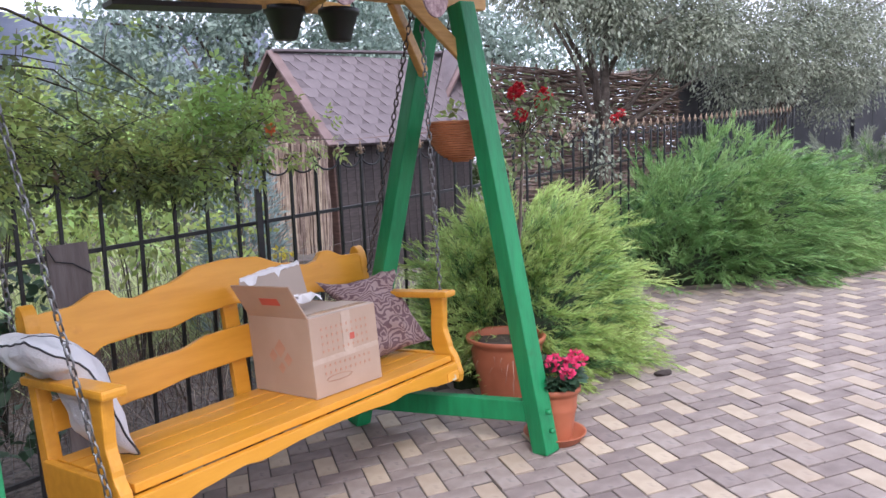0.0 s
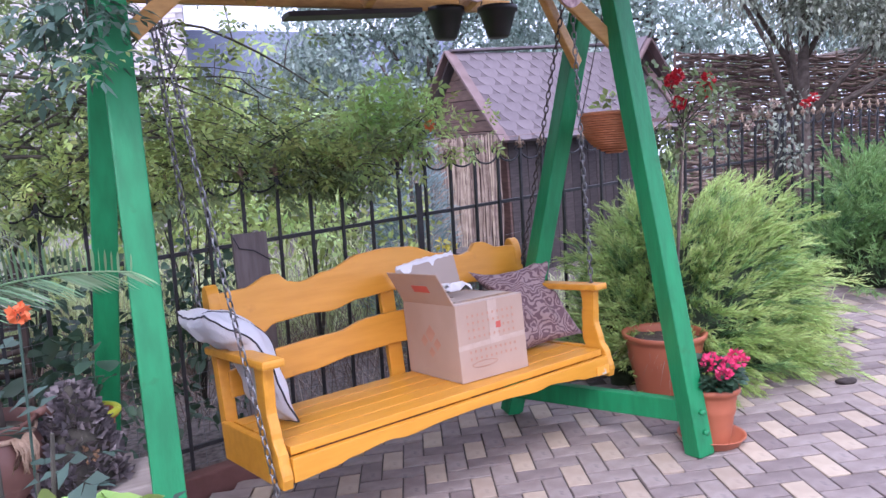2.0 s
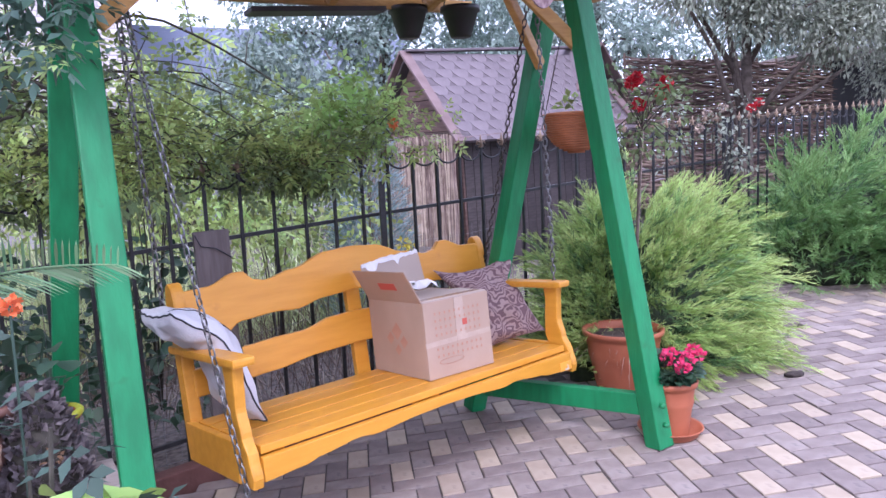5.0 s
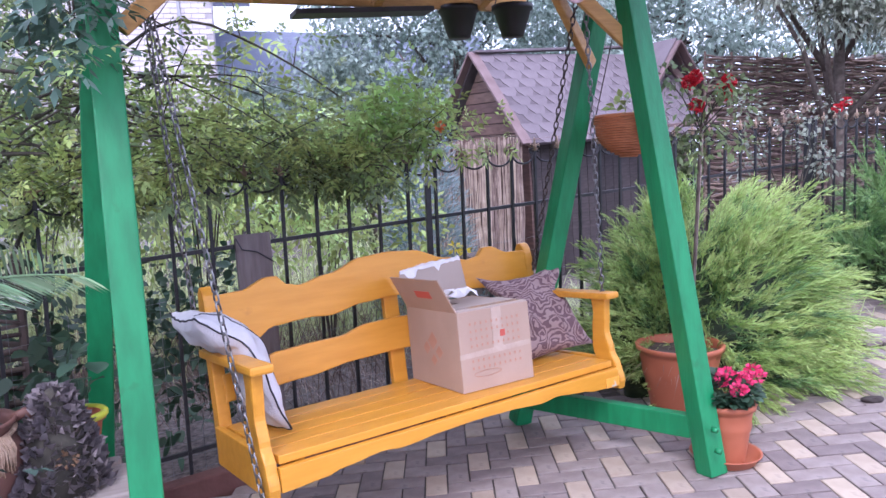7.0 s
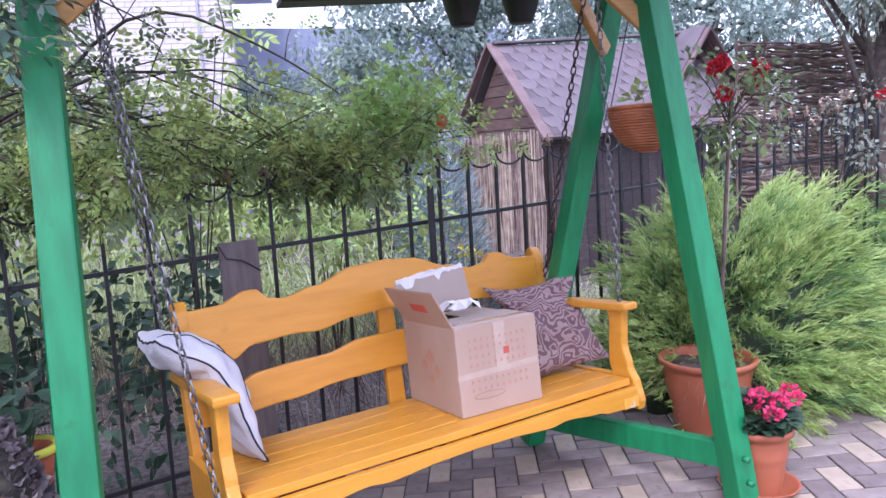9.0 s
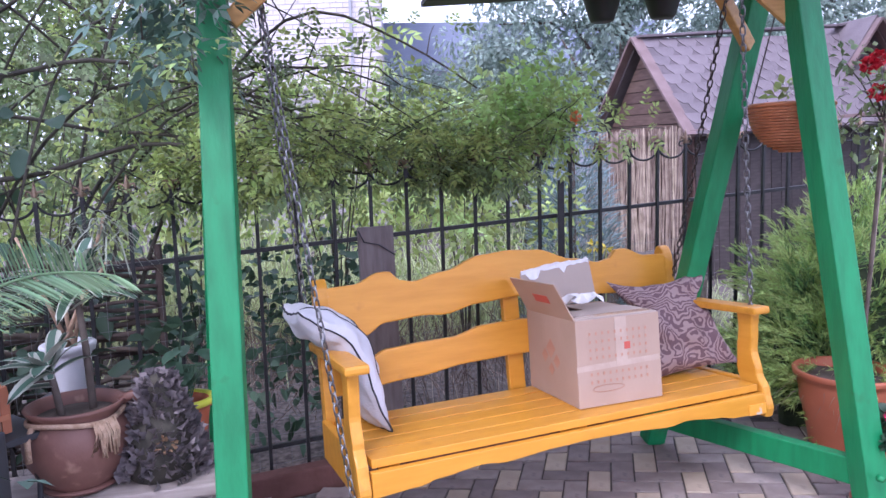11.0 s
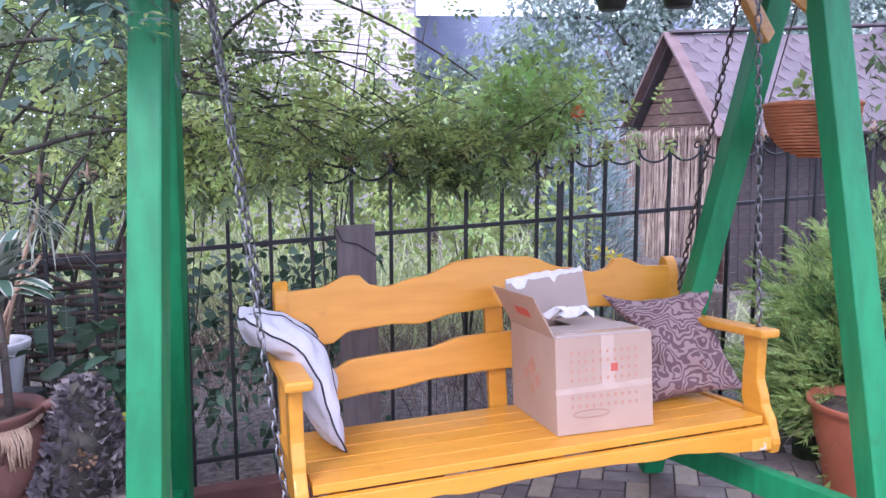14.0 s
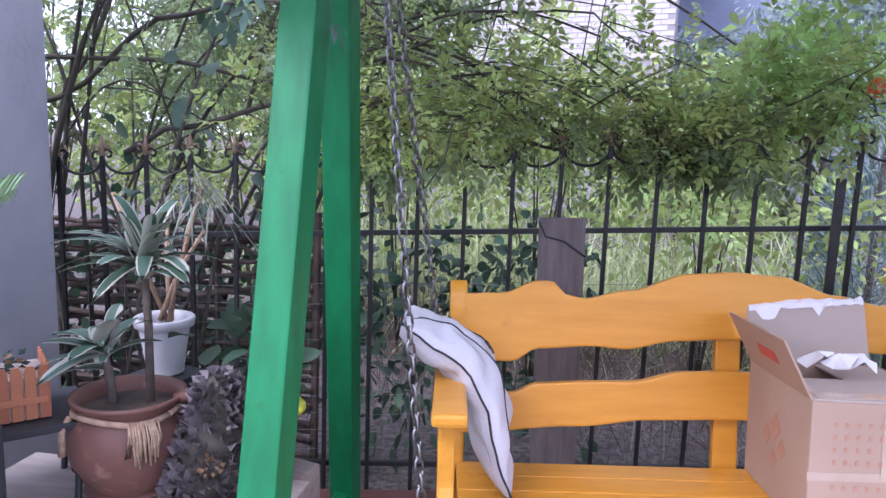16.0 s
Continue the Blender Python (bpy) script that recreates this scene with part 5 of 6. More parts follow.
# ---- trees and undergrowth ----
def tree(name, base, height, trunk_r, crowns, n, material, label, leaf=(0.09, 0.05), seed=1, limbs=9, shell=0.35, puff=None):
    rs = np.random.default_rng(seed)
    t = tagged(empty(name), label, "tree")
    b = np.array(base, float)
    ch = []
    tr = [b, b + [0.08, 0.02, height * 0.35], b + [0.02, -0.05, height * 0.7], b + [0.1, 0.05, height]]
    data_part("trunk", *tube(tr, trunk_r, 9, 0.35), M["bark"], t, smooth=True)
    cs = np.array(crowns, float)
    for k in range(limbs):
        c = cs[k % len(cs)]
        e = c[:3] + rs.normal(size=3) * c[3:6] * 0.35
        s = np.array(tr[1]) + (np.array(tr[3]) - tr[1]) * rs.random() * 0.8
        mid = (s + e) / 2 + [0, 0, 0.12] + rs.normal(size=3) * 0.1
        data_part("limb", *tube([s, mid, e], trunk_r * 0.4, 6, 0.25), M["bark"], t, smooth=True)
    tufts = []
    for c in cs:
        k = max(12, int(26 * c[3] * c[5]))
        p, d = cloud(k, c[:3], c[3:6], shell)
        tufts.append(p)
    tufts = np.concatenate(tufts)
    pos, d = clumps(n, tufts, puff or 0.30 + 0.05 * height)
    leaf_mesh("crown", pos, d + [0, 0, -0.35], RNG.uniform(0.6, 1.2, n) * leaf[0], RNG.uniform(0.7, 1.2, n) * leaf[1], material, t, "uneven leafy crown")
    return t


tree("broadleaf_tree", (2.6, 11.5, 0), 4.6, 0.14, [(1.2, 11.2, 3.2, 1.6, 0.9, 1.2), (3.0, 11.5, 3.6, 1.7, 1.0, 1.7), (4.9, 11.8, 3.2, 1.6, 0.9, 1.5), (2.2, 11.0, 4.9, 1.6, 0.9, 0.9), (4.2, 11.4, 5.0, 1.8, 1, 1.1), (0.35, 11.6, 2.4, 1.2, 0.8, 1.0), (0.45, 11.4, 3.9, 1.15, 0.8, 1.1), (0.5, 11.4, 5.2, 1.05, 0.8, 0.9)], 25000, M["leaf_tree"], "dense grey-green tree behind the hut", leaf=(0.125, 0.072), puff=0.36, seed=3)
tree("broadleaf_tree", (-0.5, 14.5, 0), 3.6, 0.12, [(-0.6, 14.2, 2.7, 1.3, 0.8, 1.0), (1.0, 14.5, 3.0, 1.4, 0.9, 1.1), (-2.1, 14.2, 2.8, 1.0, 0.6, 0.95)], 9000, M["leaf_tree"], "green tree before the brick house", leaf=(0.15, 0.08), seed=5)
tree("apple_tree", (6.35, 5.6, 0), 3.4, 0.13, [(5.7, 5.2, 3.45, 1.3, 0.7, 0.55), (7.0, 5.2, 3.3, 1.4, 0.7, 0.65), (6.3, 5.0, 4.1, 1.6, 0.9, 0.7), (4.9, 5.7, 3.9, 1.0, 0.7, 0.5), (8.2, 5.0, 3.1, 1.2, 0.8, 0.7)], 30000, M["leaf_silver"], "spreading old apple tree with grey-green leaves", leaf=(0.078, 0.036), seed=7, limbs=9, shell=0.2)
tree("apple_tree", (10.4, 5.8, 0), 3.6, 0.13, [(9.6, 5.4, 2.9, 1.4, 0.8, 0.85), (11.2, 5.3, 2.9, 1.5, 0.8, 0.9), (10.4, 5.2, 3.9, 1.7, 0.9, 0.7), (12.6, 5.5, 3.3, 1.4, 0.9, 0.9)], 36000, M["leaf_silver"], "spreading old apple tree with grey-green leaves", leaf=(0.07, 0.03), seed=9, limbs=9, shell=0.2)
tree("broadleaf_tree", (9.5, 15.0, 0), 6.0, 0.2, [(6.5, 14.5, 4.6, 2.2, 1.0, 1.5), (9.5, 15, 4.8, 2.4, 1.0, 1.6), (12.8, 15, 4.6, 2.4, 1.0, 1.6), (16.5, 14.5, 4.4, 2.4, 1, 1.6), (8, 14.5, 6.3, 2.6, 1.0, 1.0)], 15000, M["leaf_tree"], "tall tree row beyond the garden", leaf=(0.2, 0.1), seed=11)
tree("broadleaf_tree", (-7.5, 7.5, 0), 4.6, 0.15, [(-7.8, 7.2, 3.2, 1.6, 0.9, 1.5), (-6.0, 7.4, 2.7, 1.3, 0.9, 1.3), (-9.5, 7.2, 3.0, 1.6, 0.9, 1.6), (-6.6, 7.4, 4.6, 1.6, 0.9, 0.9)], 13000, M["leaf_vine_d"], "leafy tree at the back of the garden", leaf=(0.12, 0.06), seed=13)


tree("broadleaf_tree", (-5.0, 6.6, 0), 4.4, 0.13, [(-4.4, 6.5, 2.6, 1.0, 0.6, 1.0), (-5.6, 6.4, 3.3, 1.2, 0.7, 1.1), (-4.0, 6.7, 3.6, 0.9, 0.6, 0.8), (-6.8, 6.3, 2.6, 1.1, 0.6, 1.2), (-5.0, 6.5, 4.6, 1.3, 0.7, 0.8)], 9000, M["leaf_vine_d"], "dark leafy tree behind the rose canes", leaf=(0.11, 0.06), seed=15, puff=0.34)


for k in range(8):
    cx = -9.2 + 1.35 * k
    tree("garden_shrub", (cx, 6.2 + 0.3 * (k % 3), 0), 1.6, 0.05, [(cx, 6.1 + 0.3 * (k % 3), 1.1, 0.9, 0.6, 0.8), (cx + 0.4 - 0.12 * k, 6.0, 1.9, 0.7, 0.5, 0.5)], 2100, M["leaf_vine_d" if k % 2 else "leaf_vine"], "tall leafy garden shrub behind the grass", leaf=(0.11, 0.055), seed=50 + k, limbs=5)


for k in range(5):
    cx = 4.9 + 1.25 * k
    tree("garden_shrub", (cx, 8.3, 0), 1.9, 0.05, [(cx, 8.3, 1.0, 0.9, 0.5, 0.9), (cx + 0.3, 8.4, 2.2, 0.9, 0.5, 0.7)], 1800, M["leaf_vine_d"], "leafy shrub behind the wattle screen", leaf=(0.14, 0.07), seed=70 + k, limbs=4)


def spruce():
    t = tagged(empty("blue_spruce"), "small silver-blue conifer behind the iron fence", "conifer")
    b = np.array([0.42, 3.05, 0.0])
    data_part("trunk", *tube([b, b + [0, 0, 1.75]], 0.03, 6, 0.3), M["bark"], t)
    n = 5200
    z = 1.85 * (1 - RNG.random(n) ** 0.6 * 0.9)
    r = 0.12 + 0.40 * (1 - z / 1.9)
    a = RNG.random(n) * 6.283
    k = RNG.random(n) ** 0.4
    p = b + np.stack([r * k * np.cos(a), r * k * np.sin(a), z + 0.05 * RNG.normal(size=n)], 1)
    d = np.stack([np.cos(a), np.sin(a), np.full(n, 0.9)], 1) + RNG.normal(size=(n, 3)) * 0.4
    blade_mesh("needles", p, d, RNG.uniform(0.06, 0.16, n), 0.012, M["spruce"], t, "silver-blue needles", bend=0.1, seg=2, twist=1)


spruce()


def tall_grass():
    n = 6600
    x = RNG.uniform(-4.6, 0.35, n)
    y = 3.0 + 2.2 * RNG.random(n) ** 1.2
    keep = RNG.random(n) < 0.62 + 0.38 * np.sin(x * 3.1 + y * 2.2)
    x, y = x[keep], y[keep]
    base = np.stack([x, y, np.full(len(x), -0.05)], 1)
    d = RNG.normal(size=(len(x), 3)) * [0.55, 0.5, 0] + [0, 0, 1.0]
    top = (1.25 + 0.24 * np.clip(y - 2.6, 0, 2.4)) * (0.85 + 0.15 * np.sin(x * 2.0))
    o = blade_mesh("tall_grass", base, d, RNG.uniform(0.75, 1.15, len(x)) * top, RNG.uniform(0.012, 0.026, len(x)), M["grass"], None, "", bend=RNG.uniform(0.15, 0.95, len(x)), seg=7)
    tagged(o, "tall pale green grass behind the fence", "grass", kind="stuff")
    n = 2200
    base = np.stack([RNG.uniform(0.2, 3.4, n), RNG.uniform(1.4, 4.2, n), np.full(n, 0.0)], 1)
    o = blade_mesh("grass_tufts", base, RNG.normal(size=(n, 3)) * [0.5, 0.5, 0] + [0, 0, 1.0], RNG.uniform(0.25, 0.8, n), 0.010, M["grass"], None, "", bend=0.45, seg=5)
    tagged(o, "loose tufts of grass among stumps", "grass", kind="stuff")


tall_grass()


def thicket():
    n = 3400
    cs = np.stack([RNG.uniform(-4.4, 0.3, 130), RNG.uniform(1.6, 3.0, 130), RNG.uniform(0.82, 1.32, 130)], 1)
    pos, d = clumps(n, cs, 0.22)
    o = leaf_mesh("undergrowth", pos, d + [0, 0, 0.1], RNG.uniform(0.035, 0.085, n), RNG.uniform(0.02, 0.045, n), M["leaf_vine"], None, "")
    tagged(o, "leafy undergrowth behind the iron fence", "shrub", kind="stuff")
    cx = RNG.uniform(-3.9, -0.9, 150)
    cs = np.stack([cx, fence_y(cx) + RNG.uniform(0.16, 0.95, 150), RNG.uniform(0.1, 1.0, 150)], 1)
    pos, d = clumps(2100, cs, 0.16)
    o = round_leaf_mesh("ivy_undergrowth", pos, d + [0, -0.3, -0.1], RNG.uniform(0.04, 0.09, 2100), RNG.uniform(0.03, 0.065, 2100), M["leaf_dark"], None, "")
    tagged(o, "dark ivy-like leaves low behind the iron fence", "shrub", kind="stuff")
    n = 900
    base = np.stack([RNG.uniform(-2.3, 0.2, n), RNG.uniform(1.34, 2.9, n), np.full(n, -0.06)], 1)
    o = blade_mesh("dark_twigs", base, RNG.normal(size=(n, 3)) * [0.35, 0.35, 0] + [0, 0, 0.9], RNG.uniform(0.3, 1.0, n), 0.006, M["twig"], None, "", bend=0.12, seg=3, twist=1)
    tagged(o, "thin dark twigs standing behind the iron fence", "twigs", kind="stuff")
    n = 420
    base = np.stack([RNG.uniform(-2.0, 0.9, n), RNG.uniform(1.30, 2.0, n), np.full(n, 0.0)], 1)
    o = blade_mesh("dry_stems", base, RNG.normal(size=(n, 3)) * [0.6, 0.4, 0] + [0, 0, 0.8], RNG.uniform(0.15, 0.75, n), 0.006, M["reed"], None, "", bend=0.35, seg=4)
    tagged(o, "thin dry stems in the soil bed", "dry stems", kind="stuff")


thicket()


def climbing_rose():
    """Long arching canes over the fence with clumps of small leaves."""
    rs = np.random.default_rng(17)
    t = tagged(empty("climbing_rose", ON_FENCE), "climbing rose with long dark canes over the iron fence", "climbing rose")
    clus = []
    for k in range(20):
        x0 = rs.uniform(-3.7, -2.1)
        x1 = x0 + rs.uniform(0.7, 2.1) * (1 if rs.random() < 0.75 else -1)
        z1 = rs.uniform(1.15, 2.15)
        y0 = 1.33 + 0.35 * rs.random()
        P = []
        for s in np.linspace(0, 1, 16):
            P.append((x0 + (x1 - x0) * s ** 1.2, y0 + 0.25 * math.sin(s * 3 + k), 0.1 + (z1 + 0.45) * math.sin(min(1.0, s * 1.5) * 1.57) - 0.45 * s ** 3))
        data_part("cane", *tube(P, rs.uniform(0.006, 0.014), 6, 0.4), M["vinebark"], t, smooth=True)
        clus += [P[i] for i in range(6, 16)]
        for i in (8, 11, 13):
            e = np.array(P[i]) + rs.normal(size=3) * [0.28, 0.12, 0.18] + [0, 0, 0.10]
            data_part("shoot", *tube([P[i], (np.array(P[i]) + e) / 2 + [0, 0, 0.03], e], 0.004, 5, 0.5), M["vinebark"], t)
            clus += [tuple(e), tuple((np.array(P[i]) + e) / 2)]
    for k in range(9):
        x0, z0 = rs.uniform(-2.3, -1.2), rs.uniform(1.30, 1.75)
        P = [(x0 + 1.15 * s * rs.uniform(0.9, 1.1), 1.30 + 0.12 * math.sin(3 * s + k), z0 + 0.25 * math.sin(s * 2.6) - 0.22 * s * s) for s in np.linspace(0, 1, 10)]
        data_part("cane", *tube(P, rs.uniform(0.004, 0.008), 5, 0.4), M["vinebark"], t, smooth=True)
        clus += P[1:]
    # a few long bare arches
    for arch in (((-3.3, 1.35), (-3.04, 1.50), (-2.56, 1.82), (-2.21, 1.88), (-1.85, 1.85), (-1.50, 1.72), (-1.20, 1.55)), ((-3.5, 1.58), (-3.03, 1.66), (-2.6, 1.66), (-2.07, 1.58), (-1.5, 1.50)), ((-2.75, 1.30), (-2.57, 1.40), (-1.98, 1.53), (-1.5, 1.49), (-1.03, 1.37)), ((-3.1, 1.0), (-2.95, 1.6), (-2.7, 2.0), (-2.2, 2.25)), ((-2.9, 0.3), (-2.93, 1.2), (-2.85, 1.8), (-2.6, 2.3))):
        q = curve(arch, 22) if arch[0][0] < arch[1][0] else list(arch)
        P = [(x, 1.30 + 0.03 * math.sin(4 * x), z) for x, z in q]
        data_part("cane", *tube(P, 0.012, 6, 0.5), M["vinebark"], t, smooth=True)
        for i in range(3, len(P), 4):
            e = np.array(P[i]) + rs.normal(size=3) * [0.16, 0.08, 0.10] + [0, 0, 0.06]
            data_part("shoot", *tube([P[i], e], 0.004, 5, 0.5), M["vinebark"], t)
            clus += [tuple(e)] * 2
    clus = np.array(clus)
    clus = clus[clus[:, 2] > 1.25]
    n = 640
    pos, d = clumps(n, clus, 0.13)
    compound_leaves("foliage", pos, d + [0, -0.1, -0.1], RNG.uniform(0.06, 0.11, n), M["leaf_vine_d"], t, "small dark rose leaves", pairs=3, slim=0.5)
    n = 300
    pos, d = clumps(n, clus[::2], 0.15)
    compound_leaves("young_foliage", pos, d + [0, -0.1, 0.2], RNG.uniform(0.06, 0.10, n), M["leaf_vine"], t, "paler rose leaves", pairs=3, slim=0.5)
    return t


climbing_rose()


def hedge_vine():
    """Foliage lying loosely on the fence top, shade below put into the leaf colour, with upright pale shoots."""
    rs = np.random.default_rng(21)
    t = tagged(empty("fence_vine", ON_FENCE), "bright green leafy vine lying along the fence top", "vine")
    low, shoots = [], []
    for k in range(52):
        x = rs.uniform(-1.95, 0.02)
        ridge = 1.55 + 0.07 * math.sin(4.3 * x + 1) + 0.054 * x
        P = [np.array([x, 1.26 + 0.12 * rs.normal(), ridge - 0.08])]
        dr = np.array([rs.normal() * 0.5, rs.normal() * 0.35 - 0.2, rs.uniform(-0.22, 0.75)])
        for s in range(5):
            P.append(P[-1] + dr * 0.075 + [0, 0, 0.012])
            dr = dr + rs.normal(size=3) * 0.25 + [0, 0, -0.12]
        data_part("stem", *tube(P, 0.004, 5, 0.5), M["vinebark"], t, smooth=True)
        low += P
    for k in range(18):
        x = rs.uniform(-1.45, -0.04) if k % 3 else rs.uniform(-0.55, -0.02)
        z0 = 1.52 + 0.054 * x
        e = np.array([x + 0.10 * rs.normal(), 1.24 + 0.13 * rs.normal(), z0 + rs.uniform(0.12, 0.36)])
        b0 = np.array([x, 1.28, z0 - 0.1])
        data_part("shoot", *tube([b0, (b0 + e) / 2 + rs.normal(size=3) * 0.02, e], 0.0045, 5, 0.5), M["grass"], t, smooth=True)
        shoots += [b0 + (e - b0) * s for s in np.linspace(0.35, 1.0, 5)]
    low, shoots = np.array(low), np.array(shoots)
    low[:, 2] = np.maximum(low[:, 2], 1.46 + 0.054 * low[:, 0])
    n = 980
    pos, d = clumps(n, low, 0.10)
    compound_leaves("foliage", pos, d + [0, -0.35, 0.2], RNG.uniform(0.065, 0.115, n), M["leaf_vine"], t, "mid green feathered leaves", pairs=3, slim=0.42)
    # lower half again in a darker green: painted shade under the vine
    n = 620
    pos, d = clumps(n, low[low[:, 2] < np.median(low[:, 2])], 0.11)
    compound_leaves("shaded_foliage", pos + [0, 0.05, -0.02], d + [0, -0.3, -0.05], RNG.uniform(0.07, 0.11, n), M["leaf_vine_d"], t, "lower leaves in deeper green for the shade under the vine", pairs=3, slim=0.42)
    n = 330
    pos, d = clumps(n, shoots, 0.07)
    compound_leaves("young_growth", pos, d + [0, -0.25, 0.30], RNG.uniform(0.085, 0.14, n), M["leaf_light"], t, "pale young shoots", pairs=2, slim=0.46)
    pos, d = cloud(36, (-0.05, 1.10, 1.62), (0.020, 0.014, 0.022), 0.3)
    leaf_mesh("orange_flower", pos, d, 0.022, 0.022, M["petal_orange"], t, "orange trumpet flower", droop=0.1)


hedge_vine()


def elder(x, y, h, seed, label, n=900, mt="leaf_vine", spread=0.34):
    rs = np.random.default_rng(seed)
    t = tagged(empty("elder_bush"), label, "shrub", group="elder shrubs")
    tips = []
    for k in range(6):
        a = k * 2.4
        e = np.array([x + spread * math.cos(a) * rs.uniform(0.4, 1.2), y + spread * math.sin(a), h * rs.uniform(0.72, 1.0)])
        P = [(x, y, 0), (x + 0.3 * (e[0] - x), y + 0.3 * (e[1] - y), h * 0.4), tuple(e)]
        data_part("stem", *tube(P, 0.007, 6, 0.4), M["vinebark"], t, smooth=True)
        for s in np.linspace(0.45, 1.0, 7):
            tips.append(np.array(P[1]) + (e - np.array(P[1])) * s + rs.normal(size=3) * 0.07)
    n //= 7
    pos, d = clumps(n, np.array(tips), 0.12)
    compound_leaves("foliage", pos, d + [0, -0.1, -0.1], RNG.uniform(0.10, 0.17, n), M[mt], t, "feathered green leaves", pairs=3, slim=0.40)


elder(-1.22, 1.65, 2.22, 5, "tall elder shrub rising above the fence", 1250, "leaf_vine", 0.26)
elder(-2.3, 2.2, 2.5, 6, "tall elder shrub rising above the fence", 850, "leaf_vine_d", 0.5)
elder(-3.2, 1.9, 2.6, 7, "tall elder shrub rising above the fence", 1400, "leaf_vine_d", 0.55)
elder(-0.45, 2.4, 1.95, 8, "leafy shrub with pale tips behind the fence", 800, "leaf_light", 0.3)
elder(-4.6, 2.6, 2.6, 9, "tall elder shrub rising above the fence", 1600, "leaf_vine_d", 0.6)
elder(-4.3, 1.1, 2.7, 12, "tall leafy shrub beside the grey pillar", 1900, "leaf_vine_d", 0.7)
elder(-5.4, 0.3, 2.8, 14, "tall leafy shrub beside the grey pillar", 1900, "leaf_vine_d", 0.8)
elder(-3.5, 0.6, 2.3, 16, "tall leafy shrub beside the grey pillar", 1300, "leaf_vine", 0.5)
elder(-3.6, 3.4, 3.1, 10, "tall shrub before the back of the garden", 1600, "leaf_vine_d", 0.7)


def stump(x, y, r, h, label):
    bm = lathe([(0.0, 0.0), (r * 1.15, 0.0), (r, h * 0.3), (r * 0.97, h * 0.97), (r * 0.9, h), (0.0, h)], 24)
    for v in bm.verts:
        a = math.atan2(v.co.y, v.co.x)
        k = 1 + 0.06 * math.sin(5 * a) + 0.05 * math.sin(11 * a + x)
        v.co.x *= k
        v.co.y *= k
    tagged(part("tree_stump", bm, M["bark"], m=pose(x, y, 0.0, 3, 2, 0)), label, "stump", group="stumps")


stump(0.72, 2.6, 0.17, 0.72, "grey weathered tree stump behind the fence")
stump(1.25, 2.9, 0.14, 0.5, "grey weathered tree stump behind the fence")
stump(1.15, 3.4, 0.12, 0.62, "grey weathered tree stump behind the fence")


def small_flowers():
    for x, y, z in ((0.35, 1.75, 0.88), (0.45, 1.9, 0.84)):
        f = tagged(empty("daylily"), "yellow daylily bloom on a thin stalk", "flower", group="daylilies")
        data_part("stalk", *tube([(x, y, 0), (x, y, z)], 0.005, 5), M["grass"], f)
        pos, d = cloud(14, (x, y, z), (0.02, 0.02, 0.02), 0.3)
        leaf_mesh("bloom", pos, d, 0.045, 0.025, M["petal_yellow"], f, "yellow petals", droop=0.1)


small_flowers()


# ---- plants beside the swing, at its near end ----
PZ = 0.47


def plank_stand():
    s = tagged(empty("plank_stand"), "low grey plank stand carrying plant pots", "plant stand")
    m = pose(-1.60, -0.56, PZ - 0.02, 0, -1, 14)
    part("top_plank", box(0.84, 0.26, 0.035, bevel=0.005), M["plankgrey"], s, m=m)
    for x in (-0.30, 0.26):
        part("leg", box(0.05, 0.2, 0.52, c=(x, 0, -0.28), bevel=0.004), M["plankgrey"], s, m=m)


plank_stand()


def big_pot():
    p = tagged(empty("plant_pot", pose(-1.62, -0.57, PZ + 0.002)), "round brown terracotta pot with a sisal rope round its neck", "plant pot")
    prof = [(0, 0), (0.085, 0), (0.09, 0.012), (0.115, 0.04), (0.145, 0.095), (0.153, 0.14), (0.147, 0.185), (0.127, 0.215), (0.122, 0.228), (0.138, 0.246), (0.142, 0.256), (0.132, 0.258), (0.118, 0.24), (0.115, 0.215)]
    part("bowl", lathe(prof, 56), M["terradark"], p, smooth=True)
    part("soil", lathe([(0, 0.222), (0.06, 0.228), (0.118, 0.22)], 28), M["soil"], p)
    part("saucer", lathe([(0, 0.0), (0.10, 0.0), (0.115, 0.012), (0.112, 0.016), (0, 0.008)], 40), M["terradark"], p, smooth=True)
    pts = [(0.132 * math.cos(a), 0.132 * math.sin(a), 0.222 + 0.006 * math.sin(3 * a)) for a in np.linspace(0, 2 * math.pi, 41)]
    data_part("rope", *tube(pts, 0.008, 7), M["rope"], p, "twisted sisal rope", smooth=True)
    ch = []
    for k in range(26):
        a = -0.55 + 0.10 * RNG.normal()
        ch.append(tube([(0.14 * math.cos(a), 0.14 * math.sin(a), 0.225), (0.165 * math.cos(a + 0.05 * RNG.normal()), 0.165 * math.sin(a), 0.19), (0.163 * math.cos(a + 0.1 * RNG.normal()), 0.163 * math.sin(a), 0.12 + 0.03 * RNG.random())], 0.003, 4))
    data_part("rope_end", *tube([(-0.06, -0.128, 0.222), (-0.062, -0.152, 0.19), (-0.06, -0.155, 0.13)], 0.009, 6), M["rope"], p, "hanging rope end", smooth=True)
    data_part("rope_tassel", *merge(ch), M["rope"], p, "frayed rope bow", smooth=True)["kind"] = "stuff"
    for a in (0.35,):
        o = [(0.125 * math.cos(a), 0.125 * math.sin(a), 0.245), (0.165 * math.cos(a), 0.165 * math.sin(a), 0.262), (0.175 * math.cos(a), 0.175 * math.sin(a), 0.235)]
        data_part("spout", *tube(o, 0.016, 8), M["terradark"], p, smooth=True)
    return p


BIGPOT = big_pot()


